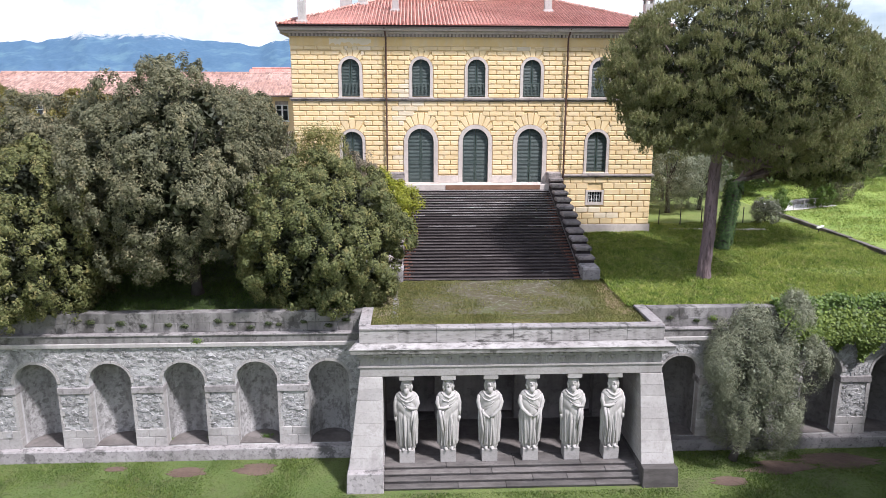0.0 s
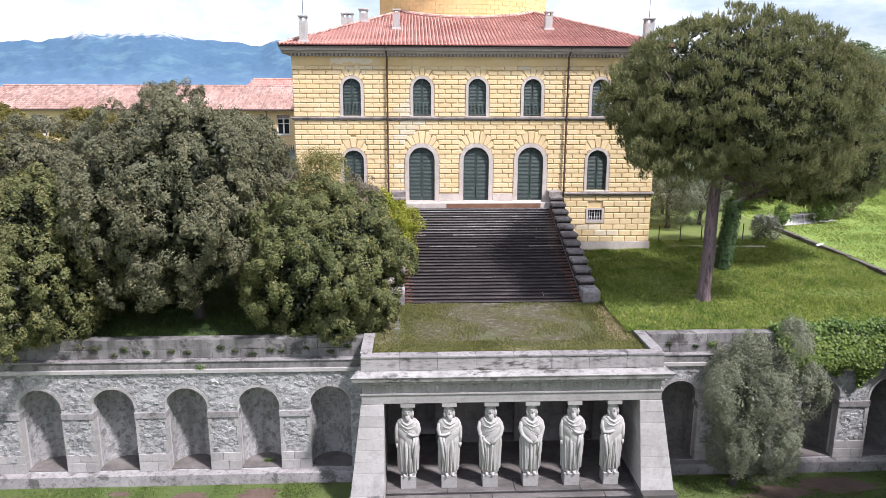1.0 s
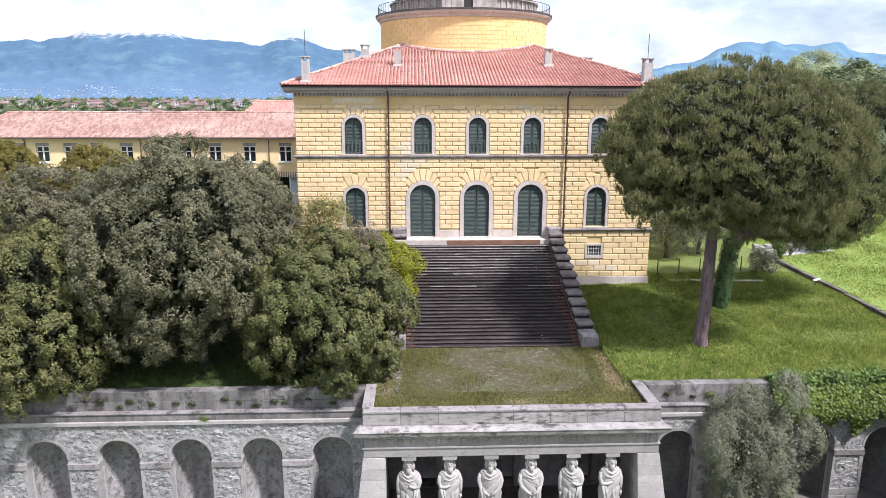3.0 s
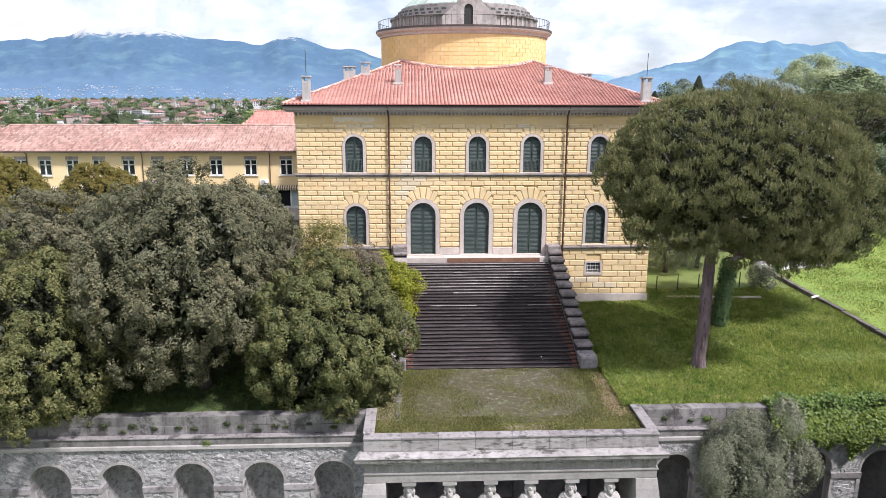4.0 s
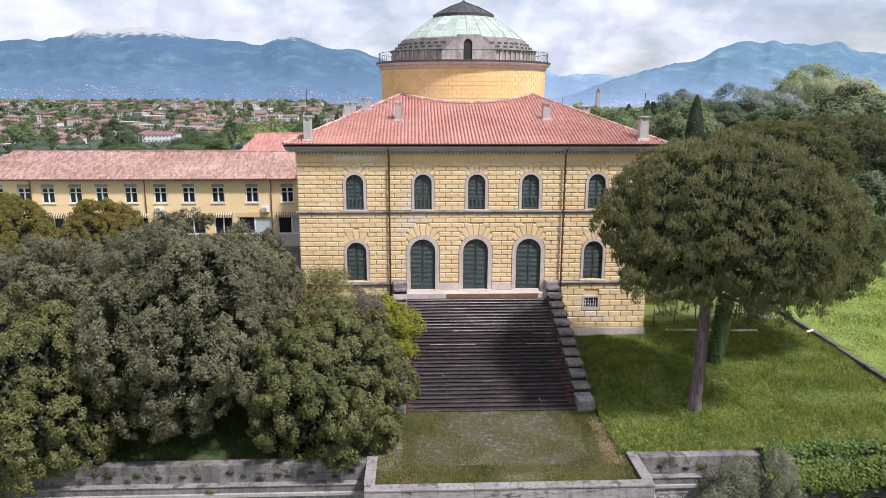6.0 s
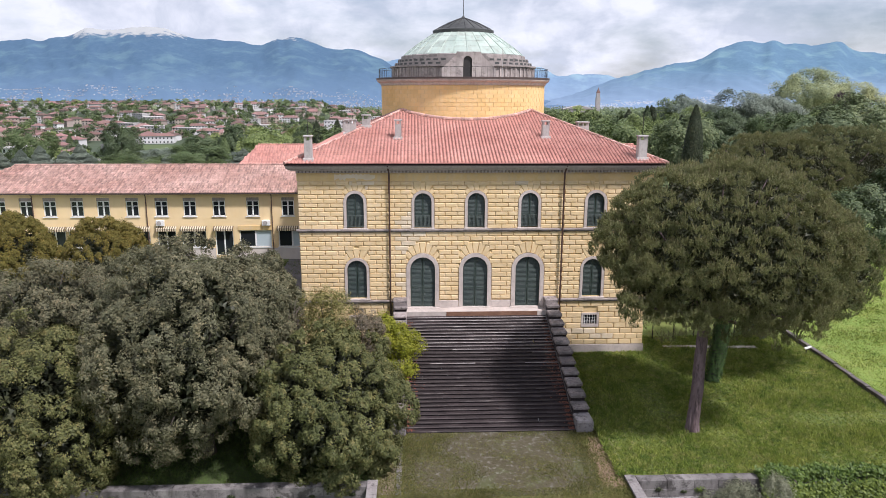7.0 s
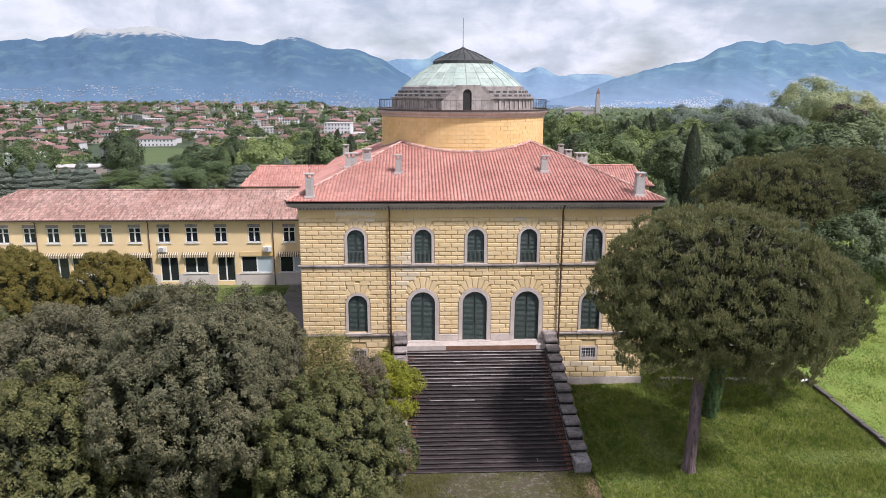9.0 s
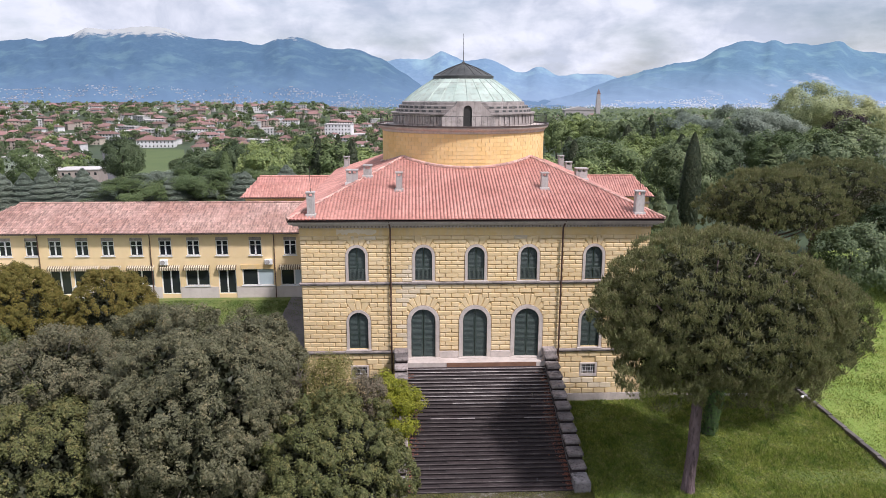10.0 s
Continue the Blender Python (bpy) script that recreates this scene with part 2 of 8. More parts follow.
M = dict(
    ochre=surface("ochre_plaster", (0.674, 0.496, 0.253), (0.731, 0.566, 0.323), (0.721, 0.599, 0.421), small=2.5, bump=0.2, streak=0.22, streak_col=(0.66, 0.56, 0.42), rand=0.07, island=0.07),
    ochre_flat=surface("ochre_flat_plaster", (0.64, 0.445, 0.19), (0.72, 0.52, 0.25), (0.68, 0.55, 0.36), small=2.0, bump=0.1, streak=0.3, streak_col=(0.52, 0.44, 0.32)),
    ochre_joint=surface("ochre_joint_plaster", (0.60, 0.43, 0.20), (0.66, 0.49, 0.26), (0.6, 0.48, 0.30), small=3.0, bump=0.1),
    ochre_mended=surface("mended_plaster", (0.66, 0.54, 0.36), (0.70, 0.60, 0.45), (0.62, 0.50, 0.32), big=0.8, small=2.5, bump=0.2, island=0.1),
    wing=surface("pale_ochre_render", (0.77, 0.58, 0.31), (0.82, 0.63, 0.36), (0.77, 0.59, 0.36), small=1.5, bump=0.08, streak=0.14, streak_col=(0.6, 0.48, 0.32)),
    trim=surface("pale_stone_trim", (0.47, 0.405, 0.36), (0.56, 0.49, 0.44), (0.36, 0.31, 0.275), small=4.0, bump=0.3, streak=0.25, streak_col=(0.28, 0.24, 0.215), blotch=0.2, blotch_col=(0.2, 0.17, 0.15)),
    trim_dark=surface("weathered_stone_course", (0.30, 0.255, 0.235), (0.40, 0.345, 0.32), (0.16, 0.14, 0.13), small=3.0, bump=0.4, streak=0.3, blotch=0.5),
    stone=surface("grey_limestone", (0.232, 0.210, 0.204), (0.320, 0.296, 0.288), (0.152, 0.136, 0.132), big=0.5, small=3.5, bump=0.7, depth=0.04, streak=0.25, streak_col=(0.12, 0.11, 0.105), rand=0.15, blotch=0.85, blotch_scale=0.9, fleck=0.55, fleck_scale=5.0),
    stone_white=surface("pale_limestone", (0.294, 0.272, 0.256), (0.370, 0.346, 0.328), (0.210, 0.190, 0.179), big=0.6, small=7.0, bump=0.5, depth=0.02, streak=0.3, streak_col=(0.25, 0.225, 0.21), rand=0.13, blotch=0.3, blotch_col=(0.16, 0.142, 0.132), blotch_scale=1.4, fleck=0.3, fleck_col=(0.2, 0.18, 0.168), fleck_scale=6.0),
    rubble=surface("rubble_stone", (0.271, 0.259, 0.252), (0.376, 0.363, 0.352), (0.165, 0.154, 0.149), big=0.9, small=4.0, bump=1.0, depth=0.06, streak=0.15, island=0.16, rand=0.16, blotch=0.5, blotch_scale=1.6, fleck=0.55, fleck_col=(0.10, 0.094, 0.09), fleck_scale=4.5),
    mortar=surface("lime_mortar", (0.329, 0.317, 0.304), (0.427, 0.411, 0.399), (0.164, 0.156, 0.149), big=0.7, small=3.0, bump=1.0, depth=0.08, spots=0.8, blotch=0.6, blotch_scale=1.2, fleck=0.6, fleck_scale=5.0),
    niche=surface("niche_plaster", (0.270, 0.257, 0.248), (0.414, 0.396, 0.383), (0.119, 0.111, 0.107), big=0.6, small=3.5, bump=1.0, depth=0.10, spots=0.8, streak=0.45, streak_col=(0.11, 0.10, 0.095), blotch=0.55, blotch_scale=1.2, fleck=0.7, fleck_col=(0.11, 0.10, 0.095), fleck_scale=3.2),
    # darker copy of the niche plaster, painting the unlit depth of the right niches
    niche_shade=surface("shade_dark_niche_plaster", (0.095, 0.088, 0.084), (0.17, 0.158, 0.15), (0.045, 0.042, 0.04), big=0.6, small=3.5, bump=1.0, depth=0.10, spots=0.8, streak=0.45, streak_col=(0.04, 0.037, 0.035), blotch=0.5, blotch_scale=1.2),
    ochre_drum=surface("deep_ochre_plaster", (0.72, 0.475, 0.185), (0.78, 0.55, 0.25), (0.76, 0.60, 0.36), small=2.5, bump=0.2, streak=0.25, streak_col=(0.62, 0.47, 0.28), rand=0.05),
    # weathered stone, its colour darkened further for the pine's shade
    step=surface("shade_dark_weathered_step", (0.017, 0.011, 0.011), (0.032, 0.022, 0.022), (0.081, 0.065, 0.061), big=0.3, small=2.2, bump=0.6, depth=0.03, spots=0.4, rand=0.3, stretch=(0.5, 1, 2.2)),
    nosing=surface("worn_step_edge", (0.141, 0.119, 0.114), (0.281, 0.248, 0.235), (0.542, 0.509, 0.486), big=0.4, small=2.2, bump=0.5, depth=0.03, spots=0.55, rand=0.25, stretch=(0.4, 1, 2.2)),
    # edge of the lower steps: stain and the pine's shade in one colour
    nosing_dark=surface("shade_and_stain_step_edge", (0.039, 0.030, 0.029), (0.078, 0.064, 0.061), (0.200, 0.178, 0.168), big=0.35, small=1.5, bump=0.5, depth=0.03, spots=0.55, rand=0.3, stretch=(0.5, 1, 2.2)),
    brown_brick=surface("worn_brown_brick", (0.17, 0.085, 0.05), (0.24, 0.13, 0.08), (0.12, 0.07, 0.05), big=0.8, small=3.0, bump=0.5),
    steps_old=surface("stained_portico_step", (0.062, 0.053, 0.048), (0.149, 0.133, 0.124), (0.031, 0.026, 0.024), big=0.7, small=3.0, bump=0.6, depth=0.03, rand=0.25, blotch=0.75, blotch_scale=0.9, fleck=0.6, fleck_scale=4.0, stretch=(0.4, 1, 1)),
    earth_floor=surface("dirty_stone_floor", (0.10, 0.085, 0.078), (0.17, 0.15, 0.14), (0.06, 0.05, 0.045), big=0.6, small=3.0, bump=0.5, blotch=0.4),
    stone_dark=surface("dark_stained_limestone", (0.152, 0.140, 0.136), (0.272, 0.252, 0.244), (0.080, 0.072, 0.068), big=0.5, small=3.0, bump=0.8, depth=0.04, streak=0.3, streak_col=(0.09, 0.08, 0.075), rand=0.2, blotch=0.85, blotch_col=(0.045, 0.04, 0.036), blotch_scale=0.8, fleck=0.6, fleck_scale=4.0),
    # lichened, streaked stone, coloured darker still for the trees' shade on the parapet
    stone_parapet=surface("lichen_and_shade_dark_parapet_stone", (0.136, 0.126, 0.120), (0.232, 0.216, 0.206), (0.060, 0.054, 0.051), big=0.5, small=3.0, bump=0.8, depth=0.04, streak=0.6, streak_col=(0.06, 0.054, 0.05), rand=0.2, blotch=0.85, blotch_col=(0.045, 0.04, 0.036), blotch_scale=0.8, fleck=0.6, fleck_scale=4.0),
    stone_stained=surface("lichen_stained_limestone", (0.257, 0.238, 0.226), (0.359, 0.335, 0.320), (0.125, 0.113, 0.105), big=0.5, small=3.0, bump=0.9, depth=0.04, streak=0.5, streak_col=(0.10, 0.09, 0.085), rand=0.12, blotch=0.92, blotch_col=(0.045, 0.04, 0.036), blotch_scale=0.75, fleck=0.6, fleck_col=(0.09, 0.08, 0.074), fleck_scale=3.5, stretch=(0.55, 1, 1.6)),
    dome_stone=surface("grey_weathered_dome_stone", (0.29, 0.255, 0.235), (0.42, 0.375, 0.345), (0.17, 0.15, 0.14), big=0.6, small=3.0, bump=0.5, streak=0.45, streak_col=(0.14, 0.12, 0.11), rand=0.15, blotch=0.5, blotch_col=(0.10, 0.088, 0.08), blotch_scale=0.8),
    plinth_paint=surface("pinkish_white_plinth", (0.56, 0.50, 0.455), (0.63, 0.57, 0.525), (0.48, 0.42, 0.38), small=2.0, bump=0.1, streak=0.2, streak_col=(0.42, 0.36, 0.32)),
    awning=surface("brown_awning_cloth", (0.12, 0.085, 0.05), (0.17, 0.12, 0.07), bump=0),
    cream=surface("cream_awning_cloth", (0.58, 0.51, 0.37), (0.66, 0.58, 0.43), bump=0),
    plaster_white=surface("whitewashed_plaster", (0.398, 0.383, 0.376), (0.491, 0.477, 0.469), (0.260, 0.246, 0.239), big=0.6, small=3.0, bump=0.5, blotch=0.4, blotch_col=(0.2, 0.19, 0.18)),
    # grass and litter with the oaks' shade put into the colour
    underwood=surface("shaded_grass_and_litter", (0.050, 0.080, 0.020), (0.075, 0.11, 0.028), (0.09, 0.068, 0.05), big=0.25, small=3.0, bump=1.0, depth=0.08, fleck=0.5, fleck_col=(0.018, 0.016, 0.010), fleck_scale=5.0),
    cheek=surface("lichened_stone_block", (0.179, 0.154, 0.142), (0.347, 0.298, 0.280), (0.072, 0.059, 0.054), big=0.9, small=4.0, bump=1.0, depth=0.06, rand=0.3, blotch=0.7, blotch_scale=1.5, fleck=0.6, fleck_scale=6.0),
    terracotta=surface("red_roof_tile", (0.46, 0.21, 0.168), (0.56, 0.29, 0.235), (0.33, 0.155, 0.125), big=0.3, small=2.0, bump=0.3, island=0.22, rand=0.18),
    terracotta_old=surface("faded_roof_tile", (0.42, 0.245, 0.195), (0.54, 0.36, 0.30), (0.27, 0.17, 0.145), big=0.25, small=2.0, bump=0.35, island=0.36, rand=0.3, fleck=0.4, fleck_col=(0.20, 0.14, 0.12), fleck_scale=2.0),
    chimney=surface("grey_render", (0.36, 0.33, 0.31), (0.48, 0.45, 0.42), (0.24, 0.22, 0.20), small=4.0, bump=0.4, streak=0.35),
    shutter=surface("dark_green_paint", (0.024, 0.040, 0.034), (0.040, 0.058, 0.049), (0.085, 0.098, 0.085), big=1.2, spots=0.7, island=0.2, small=5.0, rough=0.5, bump=0.1),
    pipe=surface("brown_copper_pipe", (0.10, 0.055, 0.045), (0.14, 0.08, 0.065), rough=0.5, metal=0.3, bump=0.05),
    gutter=surface("dark_gutter", (0.07, 0.05, 0.045), (0.10, 0.075, 0.065), rough=0.5, metal=0.3, bump=0.05),
    rail=surface("grey_green_iron", (0.10, 0.125, 0.11), (0.14, 0.165, 0.15), rough=0.5, metal=0.2, bump=0),
    iron=surface("dark_iron", (0.035, 0.035, 0.035), (0.06, 0.055, 0.05), rough=0.6, metal=0.5, bump=0.1),
    copper=surface("green_copper_sheet", (0.33, 0.41, 0.355), (0.43, 0.50, 0.435), (0.26, 0.30, 0.25), big=0.5, small=2.0, rough=0.6, bump=0.1, streak=0.55, streak_col=(0.24, 0.24, 0.19), rand=0.12),
    lead=surface("dark_lead_cap", (0.035, 0.038, 0.036), (0.075, 0.078, 0.074), (0.16, 0.16, 0.15), rough=0.7, bump=0.2, streak=0.3, streak_col=(0.14, 0.14, 0.13)),
    white=surface("white_paint", (0.74, 0.74, 0.72), (0.8, 0.8, 0.78), rough=0.5, bump=0.05),
    concrete=surface("pale_concrete", (0.50, 0.47, 0.44), (0.58, 0.55, 0.52), (0.40, 0.37, 0.35), small=3.0, bump=0.2, streak=0.2),
    bark=surface("pine_bark", (0.135, 0.091, 0.092), (0.243, 0.174, 0.179), (0.045, 0.030, 0.031), big=1.5, small=6.0, bump=1.0, depth=0.1, spots=0.9, stretch=(1, 1, 0.22), fleck=0.6, fleck_col=(0.045, 0.03, 0.028), fleck_scale=5.0),
    bark_dark=surface("oak_bark", (0.05, 0.042, 0.035), (0.09, 0.075, 0.06), (0.03, 0.025, 0.02), big=1.2, small=6.0, bump=1.0, depth=0.05, stretch=(1, 1, 0.4)),
    soil=surface("brown_soil", (0.090, 0.056, 0.041), (0.135, 0.090, 0.068), (0.053, 0.038, 0.030), big=1.0, small=6.0, bump=0.8, depth=0.05),
    gravel=surface("mossy_gravel", (0.056, 0.045, 0.019), (0.080, 0.068, 0.038), (0.049, 0.050, 0.015), big=0.28, small=4.0, bump=1.0, depth=0.06, spots=0.7, blotch=0.75, blotch_col=(0.075, 0.085, 0.028), blotch_scale=0.7, fleck=0.5, fleck_col=(0.25, 0.235, 0.215), fleck_scale=3.2),
    verge=surface("mossy_verge", (0.152, 0.152, 0.048), (0.120, 0.160, 0.040), (0.208, 0.184, 0.080), big=0.5, small=4.0, bump=0.8, depth=0.04, blotch=0.4, blotch_col=(0.22, 0.18, 0.10), blotch_scale=0.8),
    path=surface("worn_earth_path", (0.20, 0.15, 0.105), (0.27, 0.22, 0.165), (0.17, 0.16, 0.07), big=0.6, small=4.0, bump=0.6, depth=0.03, blotch=0.3, blotch_col=(0.15, 0.16, 0.06)),
    red_soil=surface("reddish_soil", (0.22, 0.13, 0.095), (0.27, 0.18, 0.13), (0.16, 0.15, 0.06), big=0.6, small=4.0, bump=0.7, depth=0.04, blotch=0.45, blotch_col=(0.14, 0.17, 0.05), blotch_scale=0.8),
    # plaster coloured darker to stand for the shade inside the portico room
    inner=surface("shade_dark_room_plaster", (0.16, 0.14, 0.135), (0.24, 0.215, 0.205), (0.09, 0.08, 0.075), big=0.5, small=2.5, bump=0.6, streak=0.3, blotch=0.5),
    statue=surface("carved_limestone", (0.344, 0.323, 0.301), (0.413, 0.389, 0.365), (0.258, 0.237, 0.219), big=0.9, small=7.0, bump=0.4, depth=0.015, streak=0.35, streak_col=(0.30, 0.275, 0.255), rand=0.05, blotch=0.3, blotch_col=(0.25, 0.228, 0.21), fleck=0.2, fleck_col=(0.25, 0.23, 0.21)),
    lawn=surface("lawn_soil", (0.101, 0.147, 0.028), (0.147, 0.181, 0.040), (0.201, 0.181, 0.074), big=0.30, small=6.0, bump=1.0, depth=0.1, spots=0.55, blotch=0.35, blotch_col=(0.24, 0.20, 0.095), blotch_scale=0.6, fleck=0.45, fleck_col=(0.08, 0.14, 0.025), fleck_scale=6.0),
    lawn_low=surface("lower_lawn_soil", (0.075, 0.115, 0.024), (0.115, 0.145, 0.036), (0.13, 0.105, 0.05), big=0.30, small=6.0, bump=1.0, depth=0.1, spots=0.55, blotch=0.4, blotch_col=(0.11, 0.085, 0.05), blotch_scale=0.5, fleck=0.45, fleck_col=(0.05, 0.085, 0.018), fleck_scale=6.0),
    meadow=surface("bright_meadow", (0.17, 0.26, 0.040), (0.24, 0.31, 0.055), (0.30, 0.30, 0.09), big=0.2, small=4.0, bump=1.0, depth=0.15, spots=0.7, blotch=0.4, blotch_col=(0.26, 0.25, 0.08), blotch_scale=0.4, fleck=0.5, fleck_col=(0.10, 0.18, 0.03), fleck_scale=3.0),
    farland=surface("distant_fields", (0.035, 0.058, 0.026), (0.065, 0.09, 0.038), (0.05, 0.062, 0.035), big=0.012, small=0.1, bump=0.0, spots=0.8, fleck=0.6, fleck_col=(0.02, 0.032, 0.015), fleck_scale=0.06),
    asphalt=surface("asphalt", (0.06, 0.058, 0.06), (0.09, 0.088, 0.088), small=4.0, bump=0.2),
    asphalt_old=surface("old_paving", (0.13, 0.12, 0.118), (0.19, 0.178, 0.172), (0.09, 0.085, 0.08), small=3.0, bump=0.3, blotch=0.4),
    holm=leafage("holm_oak_leaves", (0.101, 0.113, 0.039), (0.142, 0.149, 0.052), (0.281, 0.233, 0.087), big=0.30, spread=0.38, tone=0.6),
    holm_grey=leafage("grey_holm_oak_leaves", (0.110, 0.113, 0.062), (0.156, 0.152, 0.083), (0.270, 0.230, 0.121), big=0.30, spread=0.38, tone=0.6),
    # dark copy of the oak leaves, the crown's inner shade put into colour
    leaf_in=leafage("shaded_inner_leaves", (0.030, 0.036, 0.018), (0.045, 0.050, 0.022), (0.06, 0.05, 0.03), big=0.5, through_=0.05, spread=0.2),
    pine=leafage("pine_needles", (0.161, 0.182, 0.076), (0.213, 0.226, 0.090), (0.288, 0.254, 0.115), big=0.5, through_=0.35, spread=0.45),
    candle=leafage("pale_pine_shoots", (0.199, 0.199, 0.095), (0.239, 0.223, 0.111), (0.207, 0.151, 0.079), big=0.5, through_=0.3, spread=0.25),
    # needles coloured dark to stand for the shade between boughs
    pine_in=leafage("shade_toned_inner_needles", (0.045, 0.052, 0.024), (0.060, 0.066, 0.028), (0.07, 0.062, 0.03), big=0.5, through_=0.2, spread=0.25),
    olive=leafage("olive_leaves", (0.159, 0.172, 0.112), (0.213, 0.224, 0.145), (0.126, 0.140, 0.082), big=0.8, spread=0.3),
    lime=leafage("yellow_green_leaves", (0.192, 0.232, 0.020), (0.248, 0.272, 0.028), (0.136, 0.176, 0.016), big=1.0, through_=0.35),
    shrub_brown=leafage("grey_brown_leaves", (0.135, 0.118, 0.078), (0.185, 0.158, 0.104), (0.22, 0.165, 0.11), big=0.8),
    olive_brown=leafage("olive_brown_leaves", (0.17, 0.165, 0.05), (0.22, 0.20, 0.06), (0.26, 0.20, 0.09), big=0.8),
    ivy=leafage("ivy_leaves", (0.091, 0.143, 0.024), (0.133, 0.192, 0.036), (0.059, 0.098, 0.017), big=1.0, fleck=0.4, fleck_col=(0.06, 0.10, 0.02), fleck_scale=2.0),
    moss=leafage("dark_wall_moss", (0.05, 0.065, 0.03), (0.07, 0.085, 0.035), (0.09, 0.10, 0.04), big=1.0),
    ivy_dark=leafage("dark_ivy_leaves", (0.045, 0.085, 0.022), (0.065, 0.11, 0.03), (0.04, 0.06, 0.02), big=1.0),
    yew=leafage("yew_leaves", (0.122, 0.114, 0.023), (0.169, 0.148, 0.030), (0.244, 0.179, 0.043), big=0.8, spread=0.25, tone=0.7),
    grass=leafage("grass_blades", (0.176, 0.255, 0.044), (0.290, 0.343, 0.075), (0.440, 0.387, 0.176), big=0.5, through_=0.5, spread=0.5, blotch=0.6, blotch_col=(0.10, 0.18, 0.03), blotch_scale=0.7, fleck=0.6, fleck_col=(0.10, 0.175, 0.03), fleck_scale=2.6),
    grass_dry=leafage("olive_moss_and_grass", (0.125, 0.135, 0.040), (0.18, 0.185, 0.055), (0.26, 0.22, 0.11), big=0.6, through_=0.35, spread=0.4),
    grass_low=leafage("dark_green_grass_blades", (0.089, 0.140, 0.027), (0.140, 0.183, 0.041), (0.204, 0.187, 0.085), big=0.4, through_=0.4, spread=0.45, blotch=0.6, blotch_col=(0.07, 0.12, 0.025), blotch_scale=0.5),
    # darker copy of the grass blades, shade put into the colour
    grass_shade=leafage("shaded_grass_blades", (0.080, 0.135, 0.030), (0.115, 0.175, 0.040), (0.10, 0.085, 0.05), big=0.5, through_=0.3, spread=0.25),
    twig=surface("bare_twigs", (0.16, 0.13, 0.11), (0.24, 0.2, 0.17), bump=0),
    dry_leaf=surface("dry_leaves", (0.20, 0.07, 0.045), (0.28, 0.12, 0.07), (0.14, 0.06, 0.04), bump=0, island=0.3),
)

# glass that mirrors the sky
def glassy(name, tint):
    m = bpy.data.materials.new(name)
    m.use_nodes = True
    b = m.node_tree.nodes["Principled BSDF"]
    b.inputs["Base Color"].default_value = (*tint, 1)
    b.inputs["Roughness"].default_value = 0.08
    b.inputs["Specular IOR Level"].default_value = 0.8
    return m


M["glass"] = glassy("dark_window_glass", (0.02, 0.024, 0.028))
M["blind"] = surface("pale_blind", (0.42, 0.50, 0.52), (0.48, 0.55, 0.57), rough=0.4, bump=0)


# ---- helpers for meshes ----
class Shape:
    """Collects vertices and faces for one mesh."""

    def __init__(self):
        self.v, self.f = [], []

    def add(self, v, f):
        o = len(self.v)
        self.v += [tuple(p) for p in v]
        self.f += [tuple(o + i for i in q) for q in f]
        return self

    def box(self, x0, x1, y0, y1, z0, z1):
        v = [(x, y, z) for z in (z0, z1) for y in (y0, y1) for x in (x0, x1)]
        return self.add(v, [(0, 2, 3, 1), (4, 5, 7, 6), (0, 1, 5, 4), (2, 6, 7, 3), (0, 4, 6, 2), (1, 3, 7, 5)])

    def loft(self, rings, closed=True, caps=True):
        k = len(rings[0])
        v = [p for r in rings for p in r]
        f = []
        for i in range(len(rings) - 1):
            for j in range(k if closed else k - 1):
                a, b = i * k + j, i * k + (j + 1) % k
                f.append((a, b, b + k, a + k))
        if caps and closed:
            f.append(tuple(range(k))[::-1])
            f.append(tuple((len(rings) - 1) * k + j for j in range(k)))
        return self.add(v, f)

    def lathe(self, profile, cx, cy, n=48, a0=0.0, a1=2 * math.pi, caps=True):
        full = abs(a1 - a0) > 6.28
        k = n if full else n + 1
        rings = [[(cx + r * math.cos(a0 + (a1 - a0) * j / n), cy + r * math.sin(a0 + (a1 - a0) * j / n), z) for j in range(k)] for r, z in profile]
        return self.loft(rings, closed=full, caps=caps)

    def tube(self, pts, radii, n=7):
        rings = []
        for i, p in enumerate(pts):
            p = Vector(p)
            d = (Vector(pts[min(i + 1, len(pts) - 1)]) - Vector(pts[max(i - 1, 0)])).normalized()
            s = d.cross(Vector((0.3, 0.9, 0.2))).normalized()
            t = d.cross(s)
            r = radii[i] if isinstance(radii, (list, tuple)) else radii
            rings.append([p + r * (s * math.cos(6.2832 * j / n) + t * math.sin(6.2832 * j / n)) for j in range(n)])
        return self.loft(rings)

    def prism(self, poly, y0, y1):
        """A polygon in x and z, from y0 to y1."""
        return self.loft([[(x, y0, z) for x, z in poly], [(x, y1, z) for x, z in poly]])

    def mesh(self, name, smooth=False, bevel=0.0):
        me = bpy.data.meshes.new(name)
        me.from_pydata(self.v, [], self.f)
        bm = bmesh.new()
        bm.from_mesh(me)
        if bevel:
            bmesh.ops.remove_doubles(bm, verts=bm.verts, dist=1e-5)
        bmesh.ops.recalc_face_normals(bm, faces=bm.faces)
        if bevel:
            sharp = [e for e in bm.edges if len(e.link_faces) == 2 and e.calc_face_angle(0) > 0.5]
            bmesh.ops.bevel(bm, geom=sharp, offset=bevel, segments=1, affect="EDGES", clamp_overlap=True)
        bm.to_mesh(me)
        bm.free()
        if smooth:
            me.shade_smooth()
        return me


def empty(name, at=(0, 0, 0)):
    e = new(name)
    e.location = at
    e.empty_display_size = 0.3
    return e


